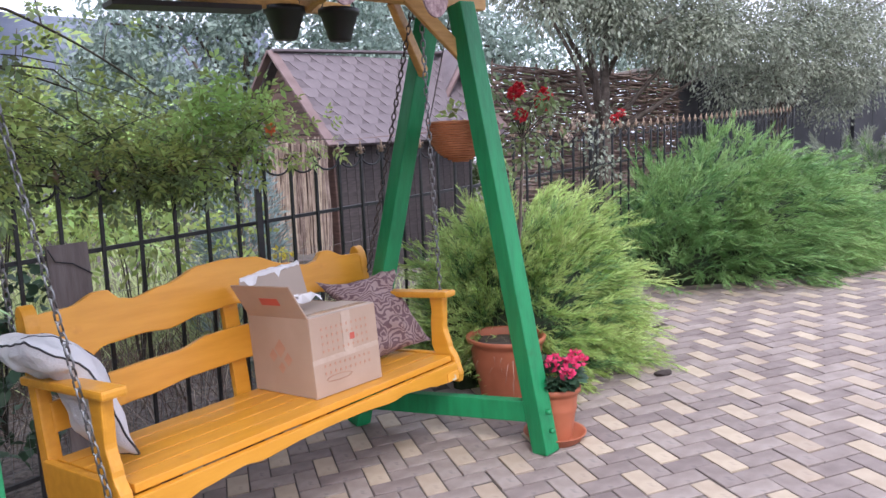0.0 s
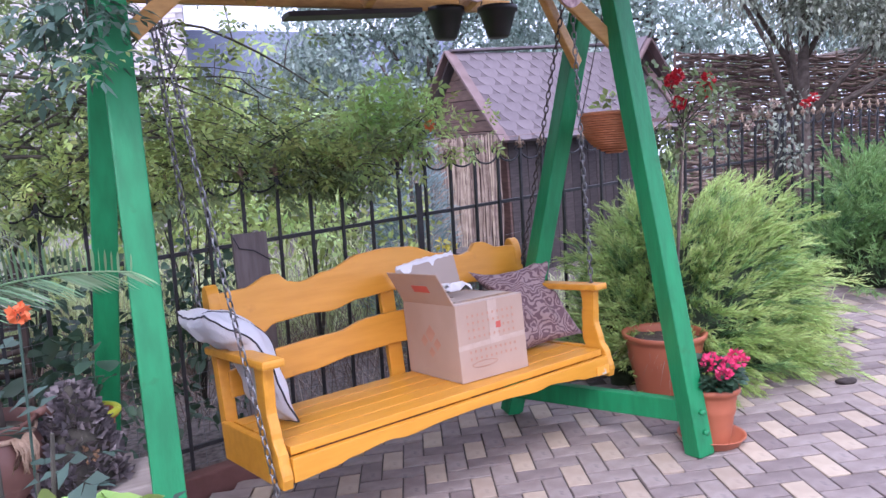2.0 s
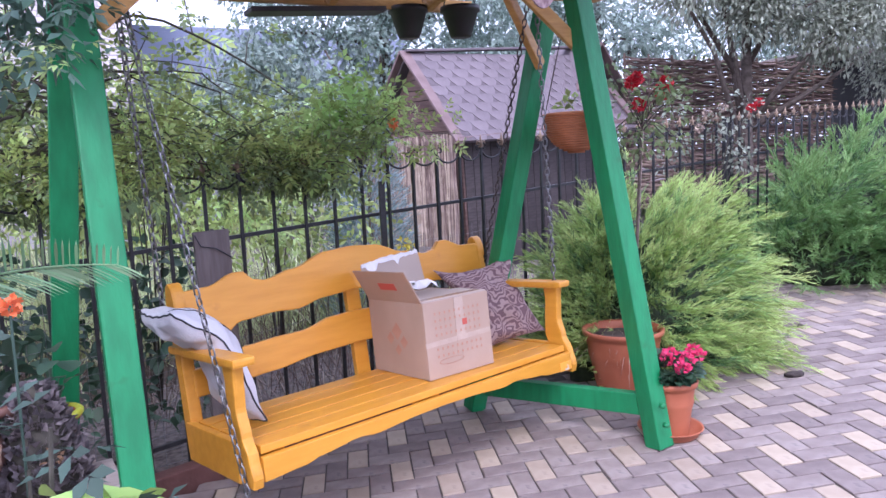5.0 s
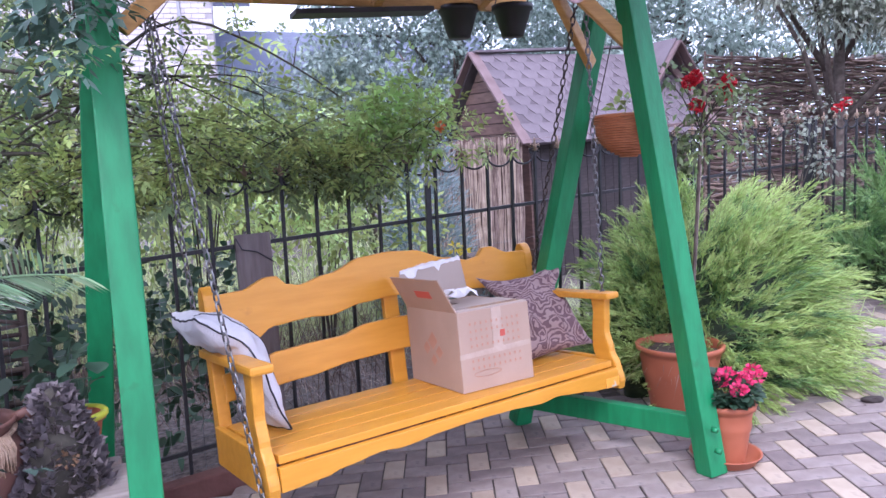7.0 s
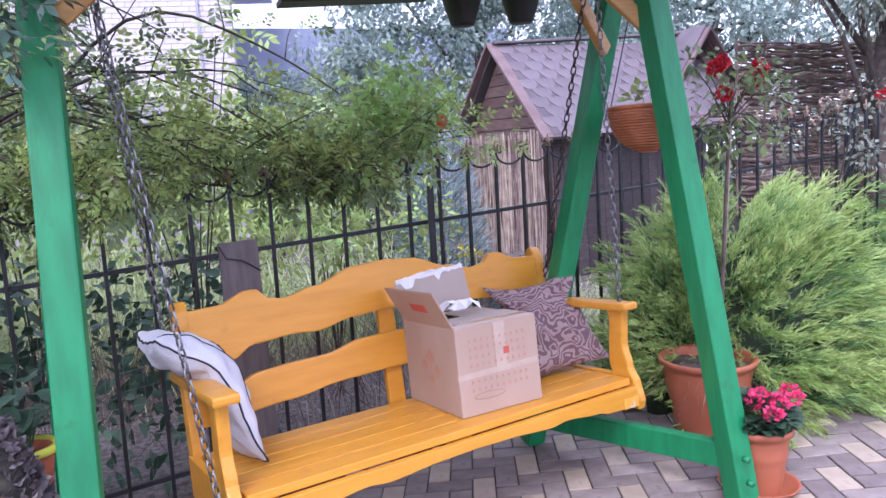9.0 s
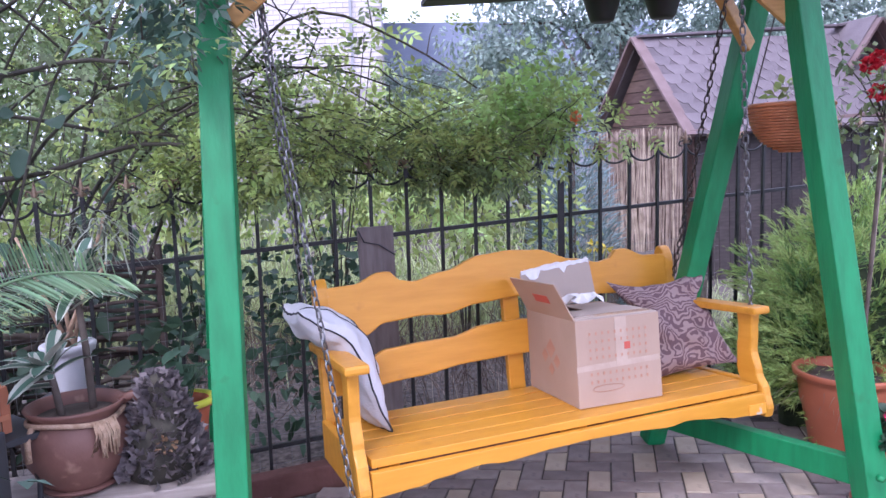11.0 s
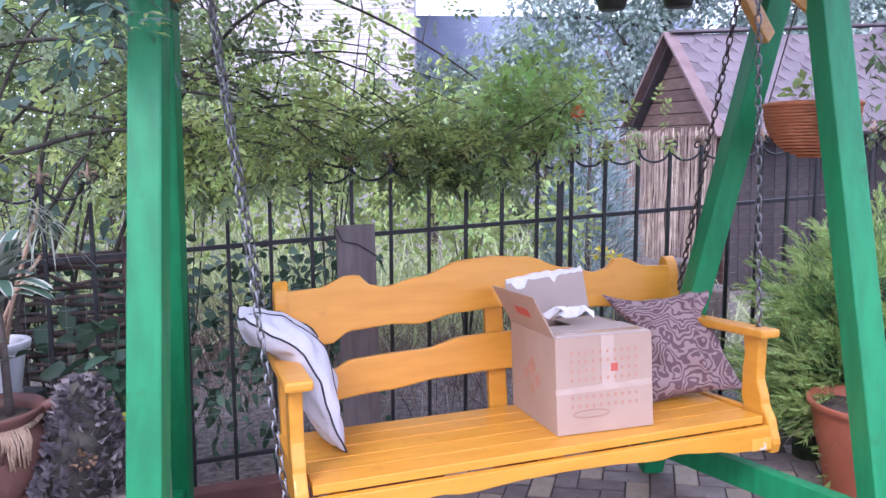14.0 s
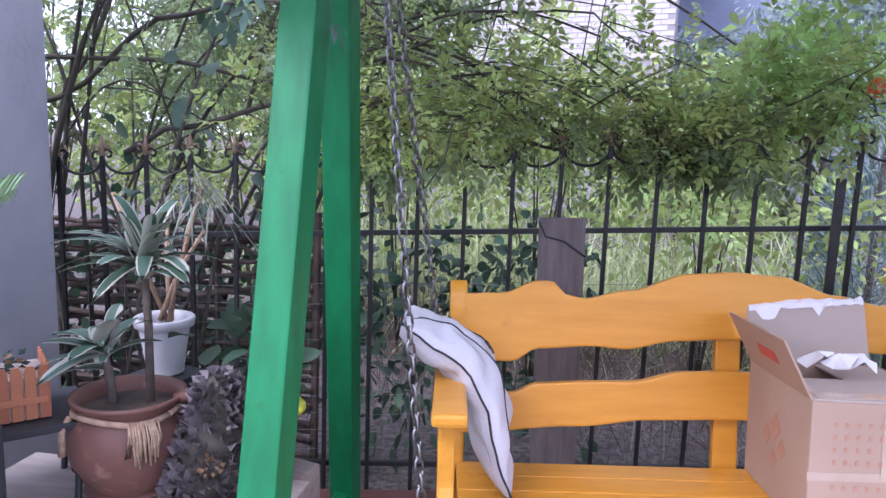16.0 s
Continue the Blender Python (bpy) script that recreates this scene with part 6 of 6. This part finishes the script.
def dracaena(parent, c, n, L, w, stem, label_l, seed):
    rs = np.random.default_rng(seed)
    c = np.array(c)
    data_part("cane", *tube(stem, 0.012, 7, 0.8), M["bark"], parent, "bare woody cane", smooth=True)
    a = rs.random(n) * 6.283
    el = rs.uniform(0.1, 1.35, n)
    d = np.stack([np.cos(a) * np.cos(el), np.sin(a) * np.cos(el), np.sin(el)], 1)
    base = c + rs.normal(size=(n, 3)) * [0.008, 0.008, 0.02]
    ln = rs.uniform(0.7, 1.1, n) * L
    blade_mesh("striped_foliage", base, d, ln, w, M["leaf_pale"], parent, "cream leaf margins", bend=0.42, seg=6)
    blade_mesh("foliage", base + [0, 0, 0.0015], d, ln * 0.99, w * 0.76, M["leaf_drac"], parent, label_l, bend=0.42, seg=6)


dracaena(BIGPOT, (-0.05, -0.03, 0.36), 17, 0.21, 0.070, [(-0.03, -0.02, 0.2), (-0.045, -0.02, 0.3), (-0.05, -0.03, 0.36)], "striped green leaf blades", 3)
dracaena(BIGPOT, (0.0, 0.06, 0.585), 38, 0.25, 0.058, [(0.04, 0.03, 0.2), (0.02, 0.05, 0.42), (0.0, 0.06, 0.585)], "striped green leaf blades", 4)


def cone_figure():
    f = tagged(empty("cone_sculpture", pose(-1.40, -0.49, PZ + 0.002)), "tapering dried-cone sculpture with grey overlapping scales", "sculpture")
    n = 620
    z = RNG.random(n) ** 1.1 * 0.31
    r = 0.105 * (1 - (z / 0.33) ** 1.5) * (0.9 + 0.2 * RNG.random(n)) + 0.016
    a = RNG.random(n) * 6.283
    p = np.stack([r * np.cos(a) * (1.0 - 0.0 * z), r * np.sin(a), z], 1)
    d = np.stack([np.cos(a), np.sin(a), np.full(n, 0.55)], 1) + RNG.normal(size=(n, 3)) * 0.25
    part("core", lathe([(0, 0), (0.1, 0), (0.105, 0.08), (0.075, 0.2), (0.02, 0.31), (0, 0.32)], 20), M["vinebark"], f, smooth=True)
    leaf_mesh("scale_cover", p, d, RNG.uniform(0.025, 0.042, n), RNG.uniform(0.025, 0.038, n), M["scale"], f, "curled grey scales", droop=-0.15, fold=0.35)
    pos, d = cloud(46, (0.05, -0.085, 0.115), (0.03, 0.015, 0.025), 0.3)
    leaf_mesh("dried_flower", pos, d, 0.016, 0.014, M["rooftile"], f, "rust-coloured dried flower", droop=0)


cone_figure()


def lime_pot():
    p = flower_pot("flower_pot", pose(-1.40, -0.27, PZ - 0.02), 0.05, 0.075, 0.19, M["terracotta"], "orange pot with a lime green rim and heart-leaved plant", rings=0)
    data_part("rim_band", *tube([(0.083 * math.cos(a), 0.083 * math.sin(a), 0.18) for a in np.linspace(0, 2 * math.pi, 41)], 0.013, 8), M["limepot"], p, "lime green glazed rim", smooth=True)
    n = 26
    pos = np.array([(0.07 * RNG.normal() - 0.03, 0.05 * RNG.normal(), 0.22 + 0.24 * RNG.random()) for _ in range(n)])
    round_leaf_mesh("foliage", pos, RNG.normal(size=(n, 3)) * [1, 1, 0.4] + [0, -0.4, 0], RNG.uniform(0.07, 0.11, n), RNG.uniform(0.055, 0.08, n), M["leaf_dark"], p, "dark glossy heart-shaped leaves", droop=0.35, fold=0.1)
    for k in range(6):
        data_part("stem", *tube([(0, 0, 0.15), (0.02 * k - 0.05, 0.01, 0.3), tuple(pos[k])], 0.004, 5), M["leaf_dark"], p)
    tagged(part("pot_block", box(0.2, 0.2, 0.5, bevel=0.01), M["plankgrey"], m=pose(-1.40, -0.27, 0.19)), "grey block under a plant pot", "block")


lime_pot()


def white_pot():
    p = flower_pot("flower_pot", pose(-1.80, -0.27, 0.665), 0.052, 0.074, 0.175, M["whitepot"], "white plastic pot with bare branching stems", rings=0)
    for k in range(4):
        e = (0.16 * math.cos(k * 2.1), 0.12 * math.sin(k * 2.1), 0.45 + 0.05 * k)
        data_part("stem", *tube([(0.02 * math.cos(k), 0.02 * math.sin(k), 0.16), (0.06 * math.cos(k * 2.1), 0.05 * math.sin(k * 2.1), 0.32), e], 0.009, 6, 0.6), M["rope"], p, "pale bare stem", smooth=True)
    n = 60
    base = np.array([(0.14 + 0.05 * RNG.normal(), -0.02, 0.52 + 0.1 * RNG.random()) for _ in range(n)])
    blade_mesh("spider_leaves", base, RNG.normal(size=(n, 3)) * [1, 1, 0.5] + [0, 0, 0.3], RNG.uniform(0.12, 0.22, n), 0.008, M["leaf_silver"], p, "pale arching spider plant leaves", bend=0.8, seg=5)
    tagged(part("pot_block", box(0.18, 0.18, 0.74, bevel=0.01), M["darkwall"], m=pose(-1.80, -0.27, 0.293)), "dark block under a plant pot", "block")


white_pot()


def picket_planter():
    s = tagged(empty("picket_planter", pose(-1.90, -0.83, 0.69, 0, 0, 60) @ Matrix.Scale(0.8, 4)), "wooden planter box edged with small orange pickets", "planter")
    part("trough", box(0.46, 0.2, 0.13, c=(0, 0, 0.065), bevel=0.004), M["plankgrey"], s)
    o = [(-0.016, 0), (0.016, 0), (0.016, 0.15), (0.009, 0.168), (-0.009, 0.168), (-0.016, 0.15)]
    for k in range(13):
        part("picket", plate(o, 0.008, bevel=0.002), M["picket"], s, m=pose(-0.222 + 0.037 * k, -0.105, 0))
    for k in range(6):
        part("picket", plate(o, 0.008, bevel=0.002), M["picket"], s, m=pose(0.234, -0.09 + 0.037 * k, 0, 0, 0, 90))
    part("batten", box(0.46, 0.008, 0.02, c=(0, -0.112, 0.06), bevel=0.002), M["picket"], s)
    pos, d = cloud(150, (0, 0, 0.16), (0.2, 0.08, 0.04), 0.2)
    leaf_mesh("foliage", pos, d + [0, 0, 0.4], RNG.uniform(0.02, 0.04, 150), 0.02, M["leaf_rose"], s, "small drooping leaves")
    pos, d = cloud(50, (0, 0, 0.15), (0.2, 0.08, 0.03), 0.2)
    leaf_mesh("dead_leaves", pos, d, 0.035, 0.02, M["rooftile"], s, "withered brown leaves")
    r = tagged(empty("wire_table", pose(-1.90, -0.83, 0, 0, 0, 60)), "dark wrought iron plant table with curled legs", "plant table")
    part("tabletop", box(0.56, 0.28, 0.02, c=(0, 0, 0.675), bevel=0.004), M["darkwall"], r)
    for sx in (-0.25, 0.25):
        for sy in (-0.11, 0.11):
            P = [(sx, sy, -0.12), (sx * 0.9, sy, 0.3), (sx, sy, 0.665)]
            data_part("leg", *tube(P, 0.009, 6), M["iron"], r, smooth=True)
            C = [(sx + 0.035 * math.cos(a) * (1 - a / 10), sy - 0.01, 0.56 + 0.035 * math.sin(a) * (1 - a / 10)) for a in np.linspace(0, 6, 14)]
            data_part("curl", *tube(C, 0.005, 5), M["iron"], r, smooth=True)


picket_planter()


def frond(parent, base, direction, L, material, n=34, w=0.0085, ll=0.16, bend=0.35):
    d = np.array(direction, float)
    d /= np.linalg.norm(d)
    side = np.cross(d, [0, 0, 1.0])
    side /= np.linalg.norm(side)
    side = side * 0.50 + np.cross(side, d) * 0.86
    t = np.linspace(0, 1, 16)[:, None]
    R = np.array(base) + d * L * t + np.array([0, 0, -1.0]) * L * bend * t ** 2
    data_part("rib", *tube(R, 0.005, 5, 0.3), material, parent, smooth=True)
    k = np.linspace(0.12, 1.0, n)
    P = np.stack([np.interp(k, t[:, 0], R[:, i]) for i in range(3)], 1)
    T = unit(d + np.array([0, 0, -2 * bend]) * k[:, None])
    pos = np.concatenate([P, P])
    D = np.concatenate([unit(side * 0.8 + T * 0.75 + [0, 0, 0.2]), unit(-side * 0.8 + T * 0.75 + [0, 0, 0.2])])
    ln = np.concatenate([ll * np.sin(np.clip(0.25 + 0.75 * (1 - k), 0, 1) * 1.6)] * 2)
    blade_mesh("frond_blade", pos, D, ln, w, material, parent, "", bend=0.18, seg=3, twist=1)


def palm():
    p = tagged(empty("potted_palm"), "feathery potted palm with long arching fronds", "palm")
    c = (-1.68, -1.02, 1.05)
    pot = flower_pot("plant_pot", pose(-1.72, -1.02, 0.77), 0.09, 0.125, 0.28, M["cream"], "cream ceramic pot with a brown scroll band", rings=0)
    data_part("scroll_band", *merge([tube([(0.123 * math.cos(a + 0.05 * math.cos(s)), 0.123 * math.sin(a + 0.05 * math.cos(s)), 0.225 + 0.018 * math.sin(s)) for s in np.linspace(0, 5.0, 10)], 0.003, 4) for a in np.linspace(0, 6.28, 18)]), M["cord"], pot, "dark painted scrolls")["kind"] = "stuff"
    tagged(part("pot_block", box(0.22, 0.22, 0.86, bevel=0.01), M["darkwall"], m=pose(-1.72, -1.02, 0.34)), "dark block under a ceramic pot", "block")
    for k, (dx, dy, dz, L) in enumerate(((0.70, -0.47, 0.43, 0.90), (-0.6, 0.5, 0.8, 0.6), (-0.3, 0.55, 0.5, 0.5), (-0.9, -0.2, 0.7, 0.55))):
        frond(p, c, (dx, dy, dz), L, M["leaf_palm"], n=48, bend=0.24, ll=0.155)
    data_part("stem", *tube([(-1.70, -1.02, 1.0), (-1.68, -1.02, 1.09)], 0.03, 8), M["bark"], p)


palm()


def rose_bush_near():
    t = tagged(empty("rose_bush"), "low rose bush with coral blooms and dark leaves", "rose")
    rs = np.random.default_rng(33)
    tips = []
    for k in range(16):
        a = k * 2.4
        e = np.array([-1.15 + 0.17 * math.cos(a) * rs.random(), -1.82 + 0.12 * math.sin(a) * rs.random(), rs.uniform(0.78, 1.10)])
        data_part("cane", *tube([(-1.15, -1.80, -0.1), ((-1.15 + e[0]) / 2, (-1.80 + e[1]) / 2, e[2] * 0.6), tuple(e)], 0.006, 5, 0.5), M["vinebark"], t)
        tips += [e, e * [1, 1, 0.8], e * [1, 1, 0.55] + rs.normal(size=3) * 0.05]
    pos, d = clumps(190, np.array(tips), 0.10)
    compound_leaves("foliage", pos, d * [1, 1, 0.4] + [0, 0, -0.05], RNG.uniform(0.05, 0.085, 190), M["leaf_rose"], t, "dull blue-green rose leaves", pairs=2, slim=0.62, tilt=0.35)
    for c, big in (((-1.13, -1.72, 1.225), 1.0), ((-1.18, -1.72, 1.178), 0.55)):
        pos, d = cloud(34, c, (0.009 * big, 0.009 * big, 0.009 * big), 0.3)
        data_part("bloom_stalk", *tube([(c[0] - 0.01, c[1], 0.6), tuple(c)], 0.0022, 5), M["leaf_rose"], t)
        leaf_mesh("bloom", pos, d + [0, 0, 0.5], 0.012 * big, 0.013 * big, M["petal_orange"], t, "coral rose bloom", droop=0, fold=0.4)
    n = 150
    o = tagged(empty("lime_hosta"), "bright lime green broad-leaved plant at the ground", "plant")
    base = np.stack([RNG.uniform(-1.24, -0.97, n), RNG.uniform(-1.98, -1.84, n), RNG.uniform(0.90, 0.975, n)], 1)
    round_leaf_mesh("foliage", base, RNG.normal(size=(n, 3)) * [1, 1, 0.3] + [0, 0, 0.25], RNG.uniform(0.06, 0.10, n), RNG.uniform(0.045, 0.065, n), M["leaf_lettuce"], o, "broad lime green leaves", droop=0.3, fold=0.15)
    for k in range(12):
        data_part("stalk", *tube([(-1.06, -1.98, 0.3), tuple(base[k])], 0.005, 5), M["leaf_lettuce"], o)


rose_bush_near()


flower_pot("flower_pot", pose(-1.06, -1.98, -0.055), 0.12, 0.17, 0.40, M["terradark"], "tall brown pot holding a bright lime green plant", rings=0)


def big_shrub_leaves():
    """Large dark leaves of the shrub between the grey pillar and the fence."""
    t = tagged(empty("broadleaf_shrub"), "dark large-leaved shrub beside the grey pillar", "shrub")
    c = np.stack([RNG.uniform(-3.4, -1.95, 60), RNG.uniform(0.3, 1.05, 60), RNG.uniform(0.3, 1.75, 60)], 1)
    for k in range(7):
        data_part("stem", *tube([(-2.3 + 0.04 * k, 0.55, -0.1), tuple(c[k] * [1, 1, 0.5] + [0, 0, 0.1]), tuple(c[k])], 0.009, 6, 0.5), M["vinebark"], t, smooth=True)
    pos, d = clumps(170, c, 0.17)
    round_leaf_mesh("foliage", pos, d + [0.1, -0.4, -0.2], RNG.uniform(0.06, 0.12, 170), RNG.uniform(0.045, 0.085, 170), M["leaf_dark"], t, "large dark glossy leaves", droop=0.3)



big_shrub_leaves()


def petunia():
    f = tagged(empty("petunia"), "dark purple petunia hanging from the swing canopy", "flower")
    c = np.array([-1.345, -1.40, 1.64])
    data_part("stem", *tube([(-1.13, -1.255, 2.23), (-1.26, -1.34, 1.95), c], 0.003, 5), M["vinebark"], f)
    pos, d = cloud(34, c, (0.018, 0.016, 0.012), 0.3)
    round_leaf_mesh("bloom", pos, d + [0, -0.3, 0], 0.024, 0.028, M["petal_purple"], f, "dark purple petals", droop=0.1)


petunia()


def leg_creeper():
    """Leaves that hang round the top of the swing's near end."""
    t = tagged(empty("creeper"), "five-fingered creeper hanging from the swing canopy", "creeper")
    T = np.array(TOP_L[:])
    cs = np.stack([RNG.normal(size=16) * 0.055 - 1.275, RNG.normal(size=16) * 0.03 - 0.485, RNG.uniform(1.77, 2.03, 16)], 1)
    for k in range(7):
        data_part("stem", *tube([tuple(T + [0, 0, 0.12]), tuple(cs[k] + [0, 0, 0.10]), tuple(cs[k])], 0.0035, 5), M["vinebark"], t)
    pos, d = clumps(95, cs, 0.07)
    compound_leaves("foliage", pos, d * [1, 1, 0.3] + [0, -0.15, -0.35], RNG.uniform(0.09, 0.14, 95), M["leaf_creeper"], t, "drooping dull blue-green leaflets", pairs=2, slim=0.44)
    pos, d = clumps(11, np.array([[-1.225, -0.52, 1.755], [-1.19, -0.52, 1.735]]), 0.04)
    compound_leaves("young_leaves", pos, d * [1, 1, 0.3] + [0.1, -0.2, -0.3], RNG.uniform(0.075, 0.10, 11), M["leaf_light"], t, "bright young leaflets", pairs=2, slim=0.36)


leg_creeper()


def grey_pillar():
    tagged(part("pillar", box(0.36, 0.36, 3.2, bevel=0.012), M["concrete"], m=pose(-2.57, -0.35, 1.5, 0, 0, 20)), "grey rendered pillar beside the plants", "pillar", kind="structure")
    bm = box(0.2, 8, 3.2, bevel=0.01)
    tagged(part("wall_west", bm, M["concrete"], m=pose(-8.2, -1.2, 1.5)), "grey rendered house wall beside the yard", "wall", kind="structure")


grey_pillar()


# ---- paving bricks, herringbone ----
def paving():
    u = 0.1
    ang = radians(-11)
    ca, sa = math.cos(ang), math.sin(ang)
    ox, oy = 0.508, 0.508

    def brick_mesh(w, l, material):
        g = 0.0035
        x, y, b = w / 2 - g, l / 2 - g, 0.004
        v = [(-x, -y, -0.03), (x, -y, -0.03), (x, y, -0.03), (-x, y, -0.03), (-x, -y, -0.002), (x, -y, -0.002), (x, y, -0.002), (-x, y, -0.002),
             (-x + b, -y + b, 0), (x - b, -y + b, 0), (x - b, y - b, 0), (-x + b, y - b, 0)]
        f = [(8, 9, 10, 11)] + [(a, c, c + 4, a + 4) for a, c in ((0, 1), (1, 2), (2, 3), (3, 0))] + [(4 + a, 4 + c, 8 + c, 8 + a) for a, c in ((0, 1), (1, 2), (2, 3), (3, 0))]
        me = bpy.data.meshes.new("brick")
        me.from_pydata(v, [], f)
        me.materials.append(material)
        return me, np.array(v), f

    kinds = {("v", 1): brick_mesh(u, 2 * u, M["paver_y"]), ("v", 0): brick_mesh(u, 2 * u, M["paver_g"]), ("h", 0): brick_mesh(2 * u, u, M["paver_g"])}
    far = {1: ([], []), 0: ([], [])}
    rs = np.random.default_rng(2)
    spots = []
    for k in range(-110, 110):
        for m in range(-60, 60):
            for o in ("h", "v"):
                gx, gy = k + 2 * m, k - 2 * m
                cx, cy = (gx + 1, gy + 0.5) if o == "h" else (gx + 0.5, gy + 2)
                x, y = cx * u, cy * u
                X, Y = ox + ca * x - sa * y, oy + sa * x + ca * y
                if not (-3.2 < X < 8.6 and -3.4 < Y < 2.6):
                    continue
                edge = min(0.95, fence_y(X) - 0.17)
                if X > 2.9:
                    edge = 2.6
                if Y > edge:
                    continue
                spots.append((X, Y, o, 1 if o == "v" and k % 2 == 0 else 0))
    near = sorted(range(len(spots)), key=lambda i: (spots[i][0] - 0.75) ** 2 + (spots[i][1] - 0.15) ** 2)[:300]
    near = set(near)
    for i, (X, Y, o, c) in enumerate(spots):
        z = ground_z(X) + 0.0015 * rs.normal()
        me, v, f = kinds[(o, c)]
        mt = pose(X, Y, z, rs.normal() * 0.25, math.degrees(-math.atan(0.06)) + rs.normal() * 0.25, math.degrees(ang) + rs.normal() * 0.4)
        if i in near:
            ob = new("brick", me)
            ob.parent = PAVEMENT
            ob.matrix_basis = mt
        else:
            V, F = far[c]
            n = len(V)
            A = np.array(mt)
            V += (v @ A[:3, :3].T + A[:3, 3]).tolist()
            F += [tuple(p + n for p in q) for q in f]
    for c, name in ((1, "M"), (0, "M")):
        o = data_part("brickwork", far[c][0], far[c][1], M["paver_y2" if c else "paver_g2"], PAVEMENT)
        o["kind"] = "stuff"


paving()
